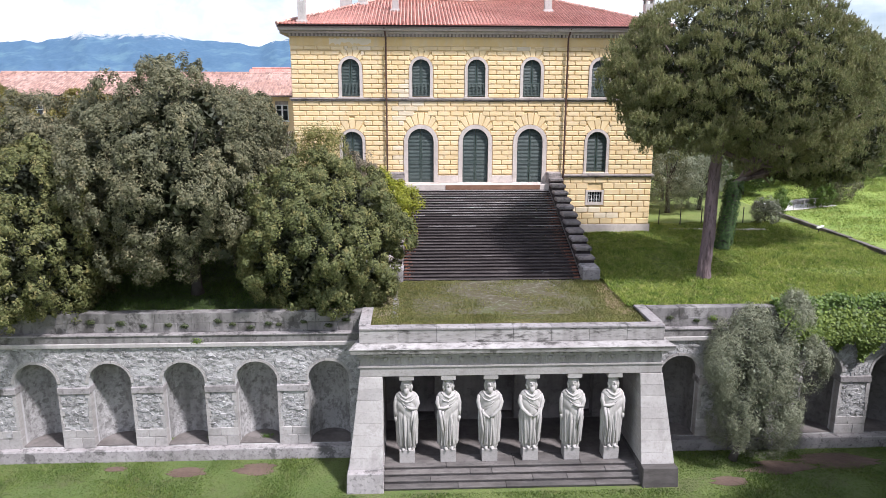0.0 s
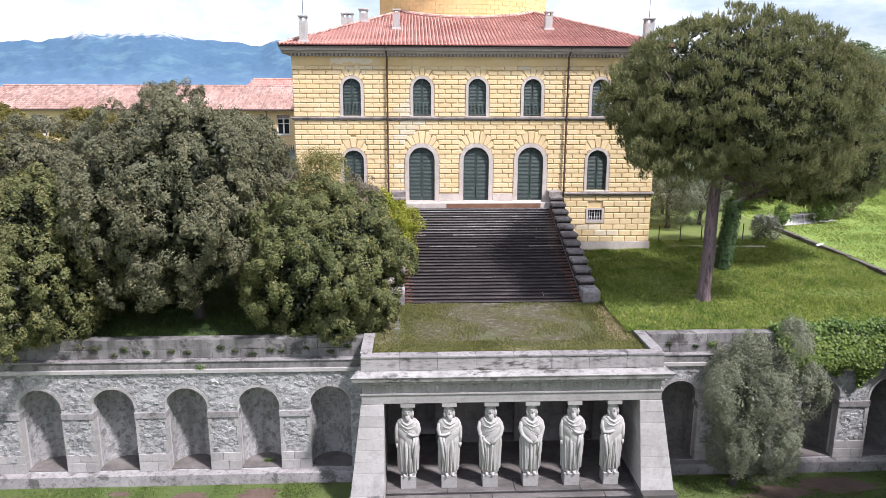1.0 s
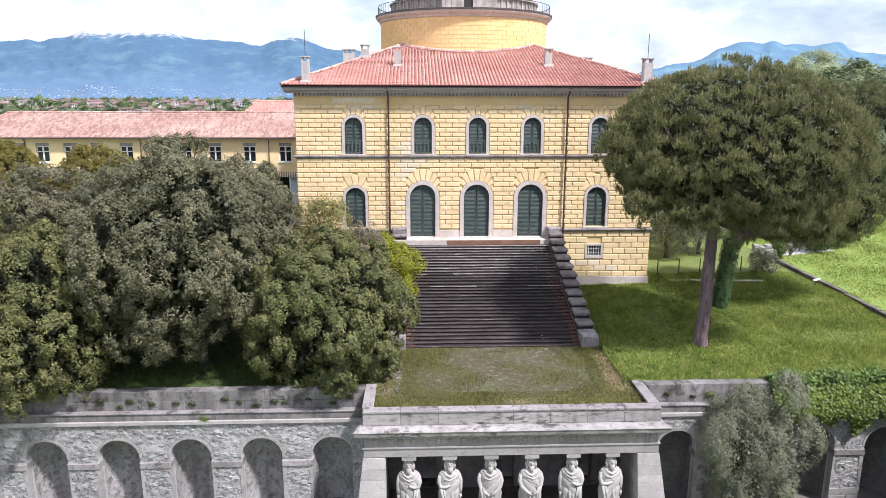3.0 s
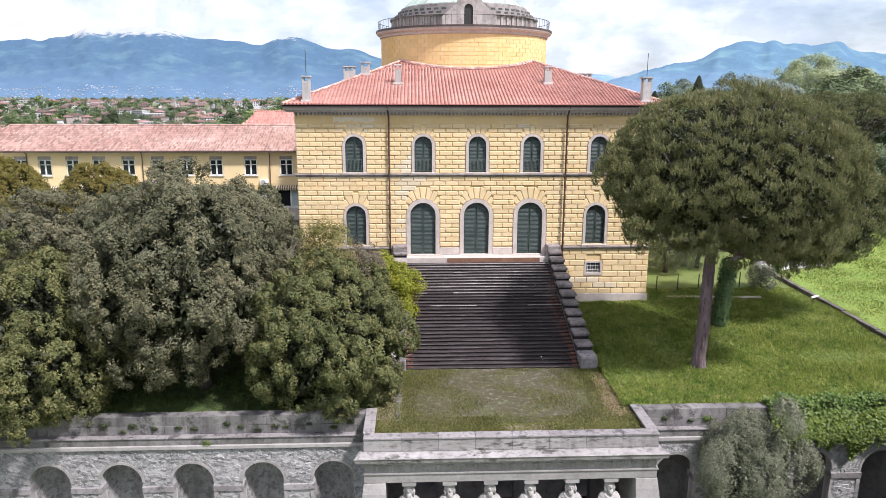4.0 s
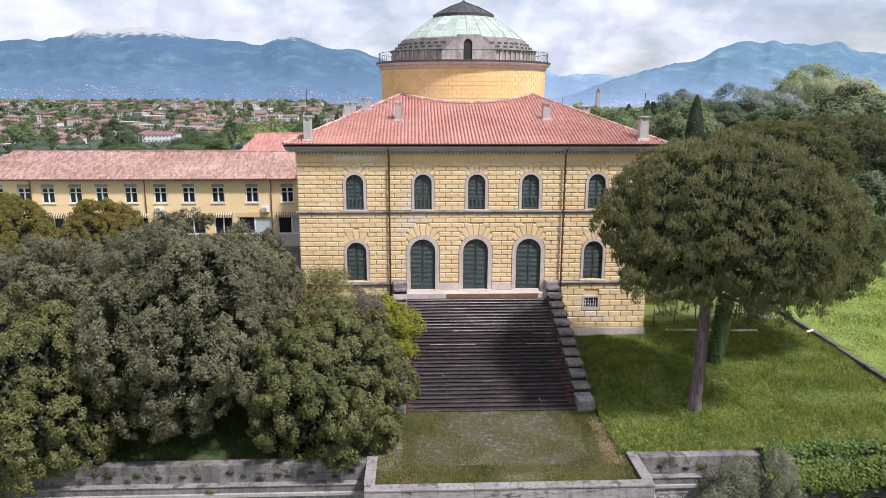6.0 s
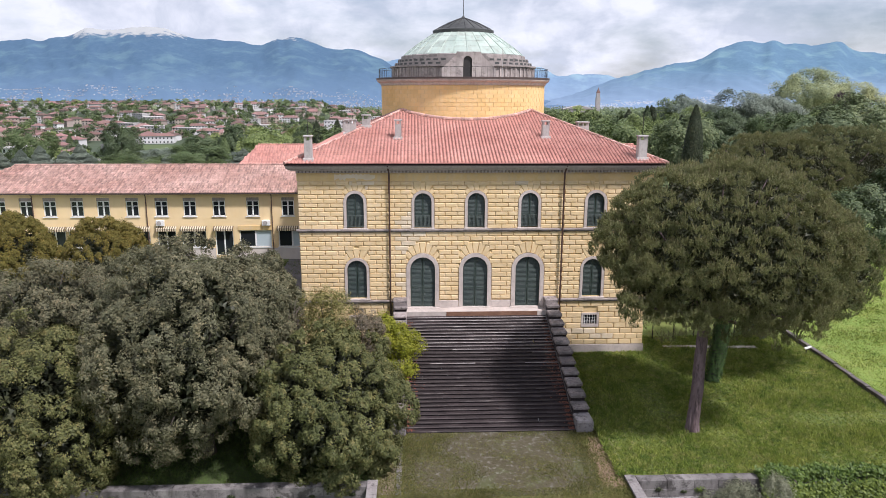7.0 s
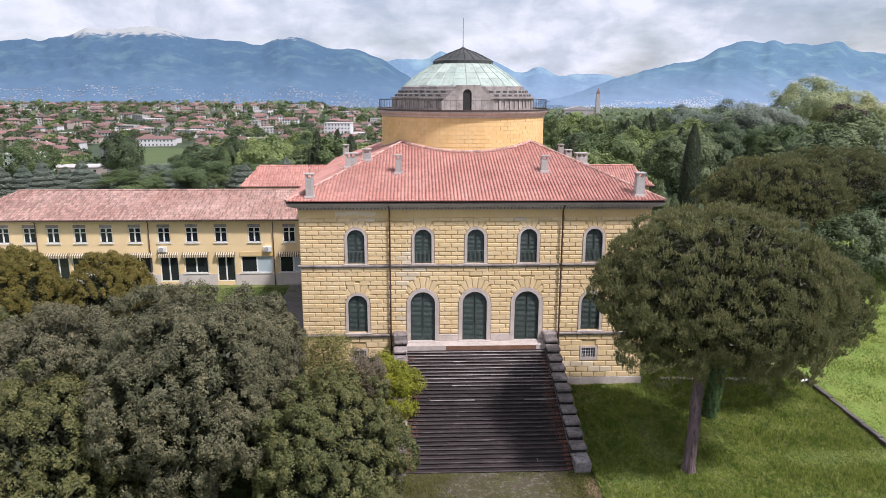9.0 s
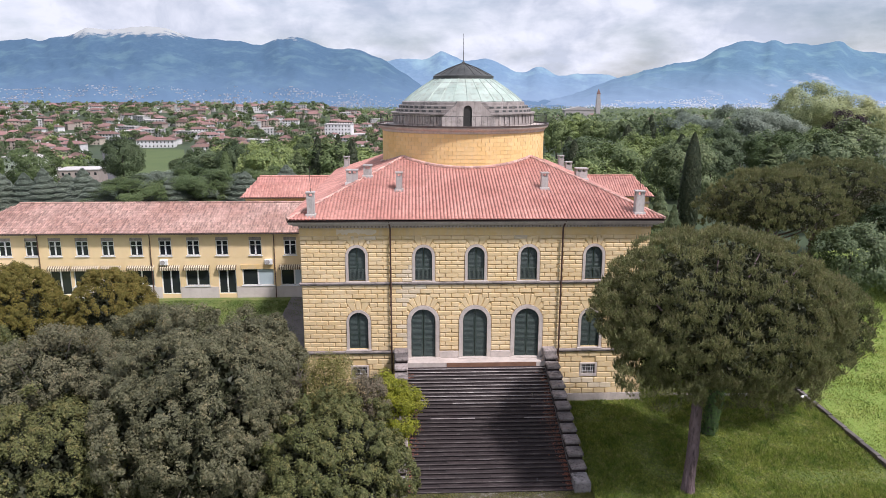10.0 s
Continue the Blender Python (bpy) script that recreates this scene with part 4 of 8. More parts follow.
# one draped figure, turned and mirrored for the others
def figure(clasped=False):
    """A standing draped figure: long folds below, a mantle wound over the chest, bent arms, hair and beard."""
    s = Shape()
    prof = ((0.0, 0.34, 0.27), (0.22, 0.36, 0.29), (0.26, 0.45, 0.34), (0.5, 0.45, 0.34), (1.0, 0.47, 0.35), (1.5, 0.49, 0.36), (2.0, 0.51, 0.36), (2.4, 0.53, 0.35), (2.75, 0.54, 0.34), (3.0, 0.545, 0.32), (3.2, 0.53, 0.29),
            (3.32, 0.44, 0.25), (3.40, 0.28, 0.20), (3.47, 0.19, 0.18))
    zs, ka = [3.47 * i / 70 for i in range(71)], 88

    def at(z, col):
        for p, q in zip(prof, prof[1:]):
            if p[0] <= z <= q[0]:
                t = (z - p[0]) / (q[0] - p[0])
                return p[col] + (q[col] - p[col]) * t
        return prof[-1][col]

    rings = []
    for z in zs:
        a, b = at(z, 1), at(z, 2)
        low, high = max(0.0, min(1.0, (2.3 - z) / 0.5)), max(0.0, min(1.0, (z - 1.7) / 0.4)) * max(0.0, min(1.0, (3.2 - z) / 0.2))
        ring = []
        for j in range(ka):
            t = 6.2832 * j / ka
            col = abs(math.sin(6.5 * t + 0.25 * math.sin(2.2 * z + t))) ** 0.7 * 0.6 + abs(math.sin(10.5 * t + 0.4 * z)) * 0.4
            dia = abs(math.sin(5.5 * (z + 0.55 * math.sin(t + 0.9)) + 0.6 * math.cos(t)))
            out = low * 0.20 * (col - 0.55) + high * 0.045 * (dia ** 0.8 - 0.5)
            ring.append(((a + out) * math.cos(t), (b + out) * math.sin(t), z))
        rings.append(ring)
    s.loft(rings)
    # head with hair, beard and nose
    head = []
    for i in range(15):
        z = 3.38 + 0.74 * i / 14
        u = (z - 3.78) / 0.40
        r = math.sqrt(max(0.02, 1 - u * u)) if u > -0.9 else 0.45
        ring = []
        for j in range(28):
            t = 6.2832 * j / 28
            face = max(0.0, -math.sin(t))
            curl = 0.012 * math.sin(9 * t + 20 * z) * (1 - face)
            ring.append(((0.235 * r + 0.02 * (1 - face) + curl) * math.cos(t), (0.25 * r + curl) * math.sin(t), z))
        head.append(ring)
    s.loft(head)
    s.tube([(0, -0.16, 3.66), (0, -0.20, 3.58), (0.0, -0.24, 3.44), (0, -0.27, 3.30)], [0.11, 0.145, 0.12, 0.05], 12)
    s.lathe([(0.19, 4.0), (0.235, 4.02), (0.25, 4.07), (0.24, 4.13), (0.2, 4.14)], 0, 0, 20)
    s.tube([(0, -0.225, 3.90), (0, -0.285, 3.75), (0, -0.23, 3.72)], [0.025, 0.042, 0.03], 6)
    for sx in (-1, 1):
        s.tube([(sx * 0.2, -0.02, 3.98), (sx * 0.235, -0.04, 3.70), (sx * 0.20, -0.10, 3.42)], [0.05, 0.075, 0.06], 8)
        s.tube([(sx * 0.03, -0.235, 3.90), (sx * 0.14, -0.21, 3.89)], [0.03, 0.02], 6)
    if clasped:
        # both hands meet before the waist
        s.tube([(-0.46, -0.02, 3.12), (-0.55, -0.08, 2.75), (-0.48, -0.22, 2.42), (-0.22, -0.37, 2.12), (-0.02, -0.42, 1.98)], [0.12, 0.13, 0.11, 0.09, 0.07], 12)
        s.tube([(0.47, -0.02, 3.12), (0.56, -0.09, 2.75), (0.49, -0.22, 2.40), (0.24, -0.38, 2.10), (0.02, -0.43, 1.94)], [0.12, 0.12, 0.10, 0.08, 0.06], 12)
    else:
        # hanging arm with hand
        s.tube([(-0.44, -0.02, 3.12), (-0.53, -0.07, 2.75), (-0.54, -0.12, 2.3), (-0.53, -0.16, 1.95)], [0.12, 0.12, 0.10, 0.08], 12)
        s.tube([(-0.53, -0.17, 1.97), (-0.52, -0.20, 1.80), (-0.50, -0.22, 1.62)], [0.07, 0.08, 0.03], 8)
        # arm bent over the chest under the mantle
        s.tube([(0.45, -0.02, 3.12), (0.54, -0.10, 2.75), (0.48, -0.24, 2.50), (0.24, -0.36, 2.56), (0.02, -0.38, 2.66)], [0.12, 0.12, 0.105, 0.085, 0.065], 12)
    # rolls of cloth
    s.tube([(0.44, -0.27, 2.42), (0.40, -0.36, 1.9), (0.34, -0.38, 1.3), (0.28, -0.37, 0.75)], [0.09, 0.075, 0.06, 0.025], 9)
    s.tube([(0.34, -0.36, 2.40), (0.27, -0.39, 1.9), (0.22, -0.40, 1.2)], [0.06, 0.055, 0.02], 8)
    s.tube([(-0.34, -0.10, 3.37), (-0.20, -0.25, 3.22), (0.0, -0.32, 3.12), (0.20, -0.25, 3.22), (0.34, -0.10, 3.37)], [0.05, 0.06, 0.065, 0.06, 0.05], 9)
    s.tube([(-0.42, -0.16, 3.2), (-0.2, -0.31, 3.04), (0.05, -0.36, 2.92), (0.26, -0.31, 2.98), (0.44, -0.15, 3.14)], [0.025, 0.035, 0.04, 0.035, 0.025], 8)
    # slanting folds of the mantle, then long folds of the gown
    for i in range(5):
        q = 0.13 * i
        s.tube([(-0.40 + 0.04 * i, -0.20, 3.06 - q), (-0.10 + 0.03 * i, -0.345, 2.78 - q * 1.3), (0.30, -0.315, 2.52 - q * 1.5)], [0.018, 0.028, 0.018], 6)
    for i in range(7):
        a = math.pi * (1.14 + 0.72 * i / 6)
        s.tube([(0.47 * math.cos(a), 0.345 * math.sin(a), 2.05 - 0.09 * i), (0.47 * math.cos(a), 0.36 * math.sin(a), 1.1), (0.45 * math.cos(a), 0.36 * math.sin(a), 0.28)], [0.015, 0.036, 0.042], 6)
    for sx in (-0.14, 0.15):
        s.tube([(sx, -0.22, 0.09), (sx, -0.36, 0.06), (sx * 1.1, -0.46, 0.03)], [0.10, 0.085, 0.045], 9)
    return s.mesh("statue", smooth=True)


fig, fig_clasped = figure(), figure(True)
for i, x in enumerate((-5.74, -3.47, -1.16, 1.12, 3.45, 5.68)):
    st = part("statue", fig_clasped if i in (2, 3) else fig, M["statue"])
    st.location = (x, PF + 0.38, -5.98)
    st.scale = (-1.13 if i in (1, 2, 5) else 1.13, 1.08, 0.985)
    st.rotation_euler.z = radians((-6, 8, -4, 5, -8, 6)[i])
    tagged(st, "pale stone statue of a draped bearded figure carrying the beam", "statue", "statues in the portico")
    part("statue_base", Shape().box(x - 0.43, x + 0.43, PF - 0.02, PF + 0.82, -6.72, -5.98), M["stone_white"], portico, bevel=0.015)
    part("abacus", Shape().box(x - 0.40, x + 0.40, PF + 0.02, PF + 0.78, -1.86, -1.6), M["stone_white"], portico, bevel=0.015)

# ---- platform and staircase ----
def plat_z(y):
    return 1.08 + (y + 13.7) * 0.030


plat = Shape()
plat.add([(-7.75, -13.2, 1.095), (7.75, -13.2, 1.095), (7.75, PF + 0.5, 0.80), (-7.75, PF + 0.5, 0.80)], [(0, 1, 2, 3)])
plat.box(-8.2, 8.2, PF + 0.5, -13.6, -1.0, 0.72)
for sx in (-1, 1):
    # grassy banks up to the lawn
    ys = [-19.75 + 6.3 * i / 12 for i in range(13)]
    plat.add([p for y in ys for p in ((sx * 7.5, y, plat_z(y) + 0.005), (sx * 7.9, y, height(sx * 7.9, y) + 0.06), (sx * 8.3, y, height(sx * 8.3, y) - 0.1))],
             [q for i in range(12) for q in ((3 * i, 3 * i + 1, 3 * i + 4, 3 * i + 3), (3 * i + 1, 3 * i + 2, 3 * i + 5, 3 * i + 4))])
platform = tagged(part("platform", plat, M["verge"]), "mossy gravel platform between parapet and staircase", "platform", kind="structure")


def bed(name, x0, x1, y0, y1, lift, material, label, wave=0.12, often=1.7):
    """A slightly raised bed with a wavering edge on the sloping platform."""
    s = Shape()
    n = 40
    pts = [(x0 + (x1 - x0) * i / n, y0) for i in range(n)] + [(x1, y0 + (y1 - y0) * i / n) for i in range(n)] + [(x1 - (x1 - x0) * i / n, y1) for i in range(n)] + [(x0, y1 - (y1 - y0) * i / n) for i in range(n)]
    mid = ((x0 + x1) / 2, (y0 + y1) / 2)
    rim = [(min(7.68, x + wave * noise.noise((x * often, y * often, x0))), y + wave * noise.noise((x * often, y * often, 9 + x0))) for x, y in pts]
    ring = [[(mid[0] + (x - mid[0]) * q, mid[1] + (y - mid[1]) * q, plat_z(mid[1] + (y - mid[1]) * q) + dz) for x, y in rim] for q, dz in ((1.0, -0.02), (0.995, lift), (0.5, lift + 0.01))]
    s.loft(ring)
    part(name, s, material, platform, label)


bed("gravel_bed", -6.1, 6.05, -21.3, -13.72, 0.03, M["gravel"], "grey gravel with moss")
bed("path_strip", -7.7, -6.62, -21.0, -13.8, 0.025, M["path"], "worn brown earth path")
bed("soil_strip", 6.25, 7.66, -20.4, -14.9, 0.025, M["red_soil"], "bare reddish soil", 0.9, 0.9)
bed("bare_patch", -0.5, 2.6, -22.3, -21.55, 0.02, M["path"], "worn pale patch")
for i in range(9):
    y = -21.0 + 0.8 * i
    part("gutter_stone", Shape().box(-6.56, -6.2, y + 0.01, y + 0.78, plat_z(y) - 0.1, plat_z(y) + 0.05), M["stone_dark"], platform, bevel=0.015)

stair = tagged(empty("staircase", (0, -7, 1.08)), "wide dark weathered stone staircase with stepped cheek blocks", "staircase")
N_ST, Z_TOP, Z_BOT, Y_TOP, Y_BOT = 32, 5.56, 1.06, -1.25, -13.75
RISE, RUN = (Z_TOP - Z_BOT) / N_ST, (Y_BOT - Y_TOP) / N_ST
rng = random.Random(11)
for i in range(N_ST):
    z1 = Z_TOP - RISE * i
    yb = Y_TOP + RUN * i
    cuts = [-6.02] + sorted(rng.uniform(-5, 5) for _ in range(4)) + [6.02]
    for a, b in zip(cuts, cuts[1:]):
        if b - a > 0.1:
            j = rng.uniform(-0.012, 0.012)
            part("step", Shape().box(a + 0.004, b - 0.004, yb + RUN + 0.02 + j, yb + 0.12, z1 - RISE * 0.98, z1 + j * 0.5), M["step"], stair)
            # nosing, pale on upper steps; lower down stain and painted shade darken it
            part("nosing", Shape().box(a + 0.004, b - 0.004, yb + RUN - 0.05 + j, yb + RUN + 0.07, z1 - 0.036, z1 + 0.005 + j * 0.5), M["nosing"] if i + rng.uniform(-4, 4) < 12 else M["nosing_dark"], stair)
part("landing", Shape().box(-6.1, 6.1, -1.25, 0.0, 5.4, 5.99), M["trim"], stair, "stone landing with a brown worn front", bevel=0.02)
part("landing_front", Shape().box(-2.6, 5.3, -1.29, -1.2, 5.58, 5.95), M["brown_brick"], stair, "bare brown brick front")
slope = (Z_BOT - Z_TOP) / (Y_BOT - Y_TOP)
for sx in (-1, 1):
    part("cheek_wall", Shape().loft([[(sx * 6.03, Y_TOP + 1.2, 0.9), (sx * 6.03, Y_BOT - 0.1, 0.9), (sx * 6.03, Y_BOT - 0.1, 1.15), (sx * 6.03, Y_TOP, Z_TOP + 0.1), (sx * 6.03, Y_TOP + 1.2, Z_TOP + 0.3)],
                                      [(sx * 7.0, Y_TOP + 1.2, 0.9), (sx * 7.0, Y_BOT - 0.1, 0.9), (sx * 7.0, Y_BOT - 0.1, 1.15), (sx * 7.0, Y_TOP, Z_TOP + 0.1), (sx * 7.0, Y_TOP + 1.2, Z_TOP + 0.3)]]), M["cheek"], stair)
    nb = 12
    for i in range(nb):
        y0 = Y_BOT - 0.15 + (Y_TOP + 1.0 - Y_BOT) * i / nb
        y1 = Y_BOT - 0.15 + (Y_TOP + 1.0 - Y_BOT) * (i + 1) / nb
        zt = Z_BOT + slope * ((y0 + y1) / 2 - Y_BOT) + 0.86
        dx = rng.uniform(-0.03, 0.03)
        xa, xb = min(sx * 6.0, sx * 7.12) + dx, max(sx * 6.0, sx * 7.12) + dx
        block = part("cheek_block", Shape().box(xa - 0.03, xb + 0.03, y0 - 0.10, y1 - 0.02, zt - 0.26, zt + rng.uniform(-0.04, 0.04)), M["cheek"] if i else M["stone"], stair, bevel=0.07)
        # neck in the dark step colour, painting the shaded gap under the block
        part("block_neck", Shape().box(xa + 0.06, xb - 0.06, y0 + 0.03, y1 + 0.12, zt - 0.85, zt - 0.26), M["step"], block)
    part("cheek_foot", Shape().box(min(sx * 6.0, sx * 7.18), max(sx * 6.0, sx * 7.18), Y_BOT - 0.3, Y_BOT + 0.8, 0.9, 1.9), M["stone"], stair, bevel=0.04)
    part("cheek_head", Shape().box(min(sx * 5.95, sx * 7.2), max(sx * 6.0, sx * 7.1), -1.2, -0.02, 5.4, 6.95), M["cheek"], stair, bevel=0.05)

# dry leaves along the edges of the stairs
rng = random.Random(19)
litter = Shape()
for i in range(1500):
    side = rng.choice((-1, 1, 1))
    f = rng.random() ** 0.6
    y = Y_TOP + (Y_BOT - Y_TOP) * f
    st_i = min(N_ST - 1, int((y - Y_TOP) / RUN))
    z = Z_TOP - RISE * st_i + 0.02
    x = side * (5.95 - abs(rng.gauss(0, 0.28)) * (1.4 - 0.5 * math.sin(f * 9)))
    a, r = rng.uniform(0, 6.28), rng.uniform(0.04, 0.09)
    litter.add([(x + r * math.cos(a), y + r * math.sin(a), z), (x - r * 0.5 * math.sin(a), y + r * 0.5 * math.cos(a), z + 0.03), (x - r * math.cos(a), y - r * math.sin(a), z + 0.01), (x + r * 0.5 * math.sin(a), y - r * 0.5 * math.cos(a), z + 0.02)], [(0, 1, 2, 3)])
tagged(part("leaf_litter", litter, M["dry_leaf"]), "red-brown dry leaves on the staircase edges", "leaf litter", kind="stuff")

# ---- villa ----
HW, BACK = 15.12, 36.6
villa = tagged(empty("villa", (0, 0, 1.5)), "ochre rusticated neoclassical villa with red tiled hip roof and domed drum", "house")
U_WIN = [-10.33, -4.58, -0.03, 4.56, 10.27]
DOORS = [-4.62, -0.05, 4.55]
L_WIN = [-10.3, 10.25]
Z1A, Z1B, Z2A, Z2B, ZF = 6.45, 6.72, 12.76, 13.02, 17.13

# wall of the front with its openings, the other three sides plain
front = Shape()
holes = [arch(c, 0.73, 13.12, 16.1) for c in U_WIN] + [arch(c, 1.07, 5.99, 10.53) for c in DOORS] + [arch(c, 0.83, 6.9, 10.28) for c in L_WIN]
holes += [[(c - 0.6, 4.3), (c + 0.6, 4.3), (c + 0.6, 5.18), (c - 0.6, 5.18)] for c in (-10.28, 10.26)]
pierced(front, [(-HW, 0.6), (HW, 0.6), (HW, 18.0), (-HW, 18.0)], holes, 0.0, 0.6)
wall_front = part("wall", front, M["ochre_joint"], villa, "rusticated ochre plaster wall")
part("wall", Shape().box(-HW, -HW + 0.6, 0.6, BACK, 0.6, 18.0), M["ochre_joint"], villa)
part("wall", Shape().box(HW - 0.6, HW, 0.6, BACK, 0.6, 18.0), M["ochre_joint"], villa)
part("wall", Shape().box(-HW + 0.6, HW - 0.6, BACK - 0.6, BACK, 0.6, 18.0), M["ochre_joint"], villa)
part("floor", Shape().box(-HW + 0.6, HW - 0.6, 0.6, BACK - 0.6, 5.6, 5.9), M["concrete"], villa)
part("frieze", Shape().box(-HW - 0.03, HW + 0.03, -0.05, 0.001, ZF, 17.84), M["ochre_flat"], villa)
part("pedestal", Shape().box(-HW - 0.1, HW + 0.1, -0.12, -0.001, 0.6, 2.38), M["trim"], villa, "pale stone base course", bevel=0.02)
for a, b in ((-HW - 0.12, -5.97), (5.97, HW + 0.12)):
    part("string_course", Shape().box(a, b, -0.20, -0.001, Z1A, Z1A + 0.12).box(a, b, -0.28, -0.001, Z1A + 0.12, Z1B), M["trim_dark"], villa, bevel=0.02)
part("string_course", Shape().box(-HW - 0.12, HW + 0.12, -0.14, -0.001, Z2A, Z2A + 0.13).box(-HW - 0.2, HW + 0.2, -0.26, -0.001, Z2A + 0.13, Z2B), M["trim_dark"], villa, bevel=0.02)
for sx in (-1, 1):
    x0, x1 = min(sx * HW, sx * (HW + 0.15)), max(sx * HW, sx * (HW + 0.15))
    part("string_course", Shape().box(x0, x1, 0.0, BACK, Z2A, Z2B), M["trim_dark"], villa)
    part("string_course", Shape().box(x0, x1, 0.0, BACK, Z1A, Z1B), M["trim_dark"], villa)
# cornice, dentils, gutter
part("cornice", Shape().box(-HW - 0.5, HW + 0.5, -0.5, -0.001, 18.06, 18.26).box(-HW - 0.8, HW + 0.8, -0.82, -0.001, 18.26, 18.48), M["trim"], villa, bevel=0.03)
part("dentil_band", Shape().box(-HW - 0.05, HW + 0.05, -0.10, -0.002, 17.84, 18.06), M["trim_dark"], villa)
for sx in (-1, 1):
    part("cornice", Shape().box(min(sx * HW, sx * (HW + 0.8)), max(sx * HW, sx * (HW + 0.8)), 0, BACK, 18.06, 18.48), M["trim"], villa)
dent = Shape().box(-0.075, 0.075, -0.36, -0.1, 17.85, 18.06).mesh("dentil")
for i in range(102):
    d = part("dentil", dent, M["trim"], villa)
    d.location.x = -HW + 0.05 + (2 * HW - 0.1) * i / 101
part("gutter", Shape().box(-15.95, 15.95, -1.0, -0.82, 18.52, 18.68), M["gutter"], villa, "dark metal gutter", bevel=0.03)
for sx in (-1, 1):
    part("gutter", Shape().box(min(sx * 15.8, sx * 16.0), max(sx * 15.8, sx * 16.0), -0.8, BACK + 1, 18.52, 18.68), M["gutter"], villa)

# old repair on the flat band over the first window
rng = random.Random(77)
edge = [(-12.0 + 0.17 * i, 17.72 + rng.uniform(-0.12, 0.06)) for i in range(21)] + [(-8.6 - 0.17 * i, 17.22 + rng.uniform(-0.06, 0.22)) for i in range(21)]
part("plaster_repair", Shape().prism(edge, -0.056, -0.049), M["ochre_mended"], villa, "pale repair in the plaster")


# rustication: courses of blocks cut round the openings, with fans over the arches
LOW = math.asin(0.62)


def fan_radius(a, half, depth):
    """How far the wedge blocks reach at an angle over the springing line."""
    return half + depth * (0.42 + 0.58 * min(1.0, max(0.0, (math.sin(a) - 0.62) / 0.3)))


def fan_edge(h, half, depth):
    """Half the width that an arch and its fan take up at a height over the springing line."""
    if h < half * 0.62:
        return math.sqrt(half * half - max(0.0, h) ** 2)
    if h < fan_radius(LOW, half, depth) * 0.62:
        return h / math.tan(LOW)
    for i in range(90):
        a = LOW + (math.pi / 2 - LOW) * i / 89
        if fan_radius(a, half, depth) * math.sin(a) >= h:
            return fan_radius(a, half, depth) * math.cos(a)
    return 0.0


def opening_reach(z0, z1):
    """Stretches of x that a course from z0 to z1 must leave free."""
    free = []
    for cs, half, bottom, apex, band, fan in ((U_WIN, 0.97, 13.0, 16.33, 0.0, 0.62), (DOORS, 1.42, 5.9, 10.87, 0.0, 0.95), (L_WIN, 1.06, 6.72, 10.51, 0.0, 0.85)):
        zc = apex - half
        for c in cs:
            if z1 > bottom and z0 < apex + fan:
                mid = (z0 + z1) / 2
                r = fan_edge(mid - zc, half, fan)
                if r > 0:
                    free.append((c - r - 0.01, c + r + 0.01))
    for c in (-10.28, 10.26):
        if z1 > 4.05 and z0 < 5.35:
            free.append((c - 0.79, c + 0.79))
        if z1 > 5.35 and z0 < 5.9:
            free.append((c - 0.62, c + 0.62))
    if z1 < 7.3:
        free.append((-7.22 if z1 < 5.9 else -6.0, 7.22 if z1 < 5.9 else 6.0) if z1 < 6.0 else (-6.0, -5.99))
    return free


unit = {}


def block_mesh(w, h, depth=0.10):
    key = (round(w, 2), round(h, 2))
    if key not in unit:
        a, b, e = key[0] / 2 - 0.016, key[1] / 2 - 0.016, 0.045
        s = Shape().loft([[(-a, 0.02, -b), (a, 0.02, -b), (a, 0.02, b), (-a, 0.02, b)], [(-a, -depth * 0.35, -b), (a, -depth * 0.35, -b), (a, -depth * 0.35, b), (-a, -depth * 0.35, b)],
                          [(-a + e, -depth, -b + e), (a - e, -depth, -b + e), (a - e, -depth, b - e), (-a + e, -depth, b - e)]])
        me = s.mesh("block")
        me.materials.append(M["ochre"])
        unit[key] = (me, s)
    return unit[key]


courses = []
for zb, zt, k in ((2.38, Z1A, 8), (Z1B, Z2A, 15), (Z2B, ZF, 11)):
    h = (zt - zb) / k
    courses += [(zb + h * i, zb + h * (i + 1), i) for i in range(k)]
rest, patched, n_made = Shape(), Shape(), 0
# where the plaster was mended: centre, half width, half height
MENDED = ((-10.3, 16.9, 1.9, 0.45), (-6.2, 8.2, 0.7, 0.9), (9.5, 3.6, 1.6, 0.35), (11.6, 3.2, 0.9, 0.3), (-5.6, 12.4, 1.1, 2.2), (3.4, 17.2, 0.9, 0.3), (10.4, 17.4, 1.2, 0.3))
rng = random.Random(71)
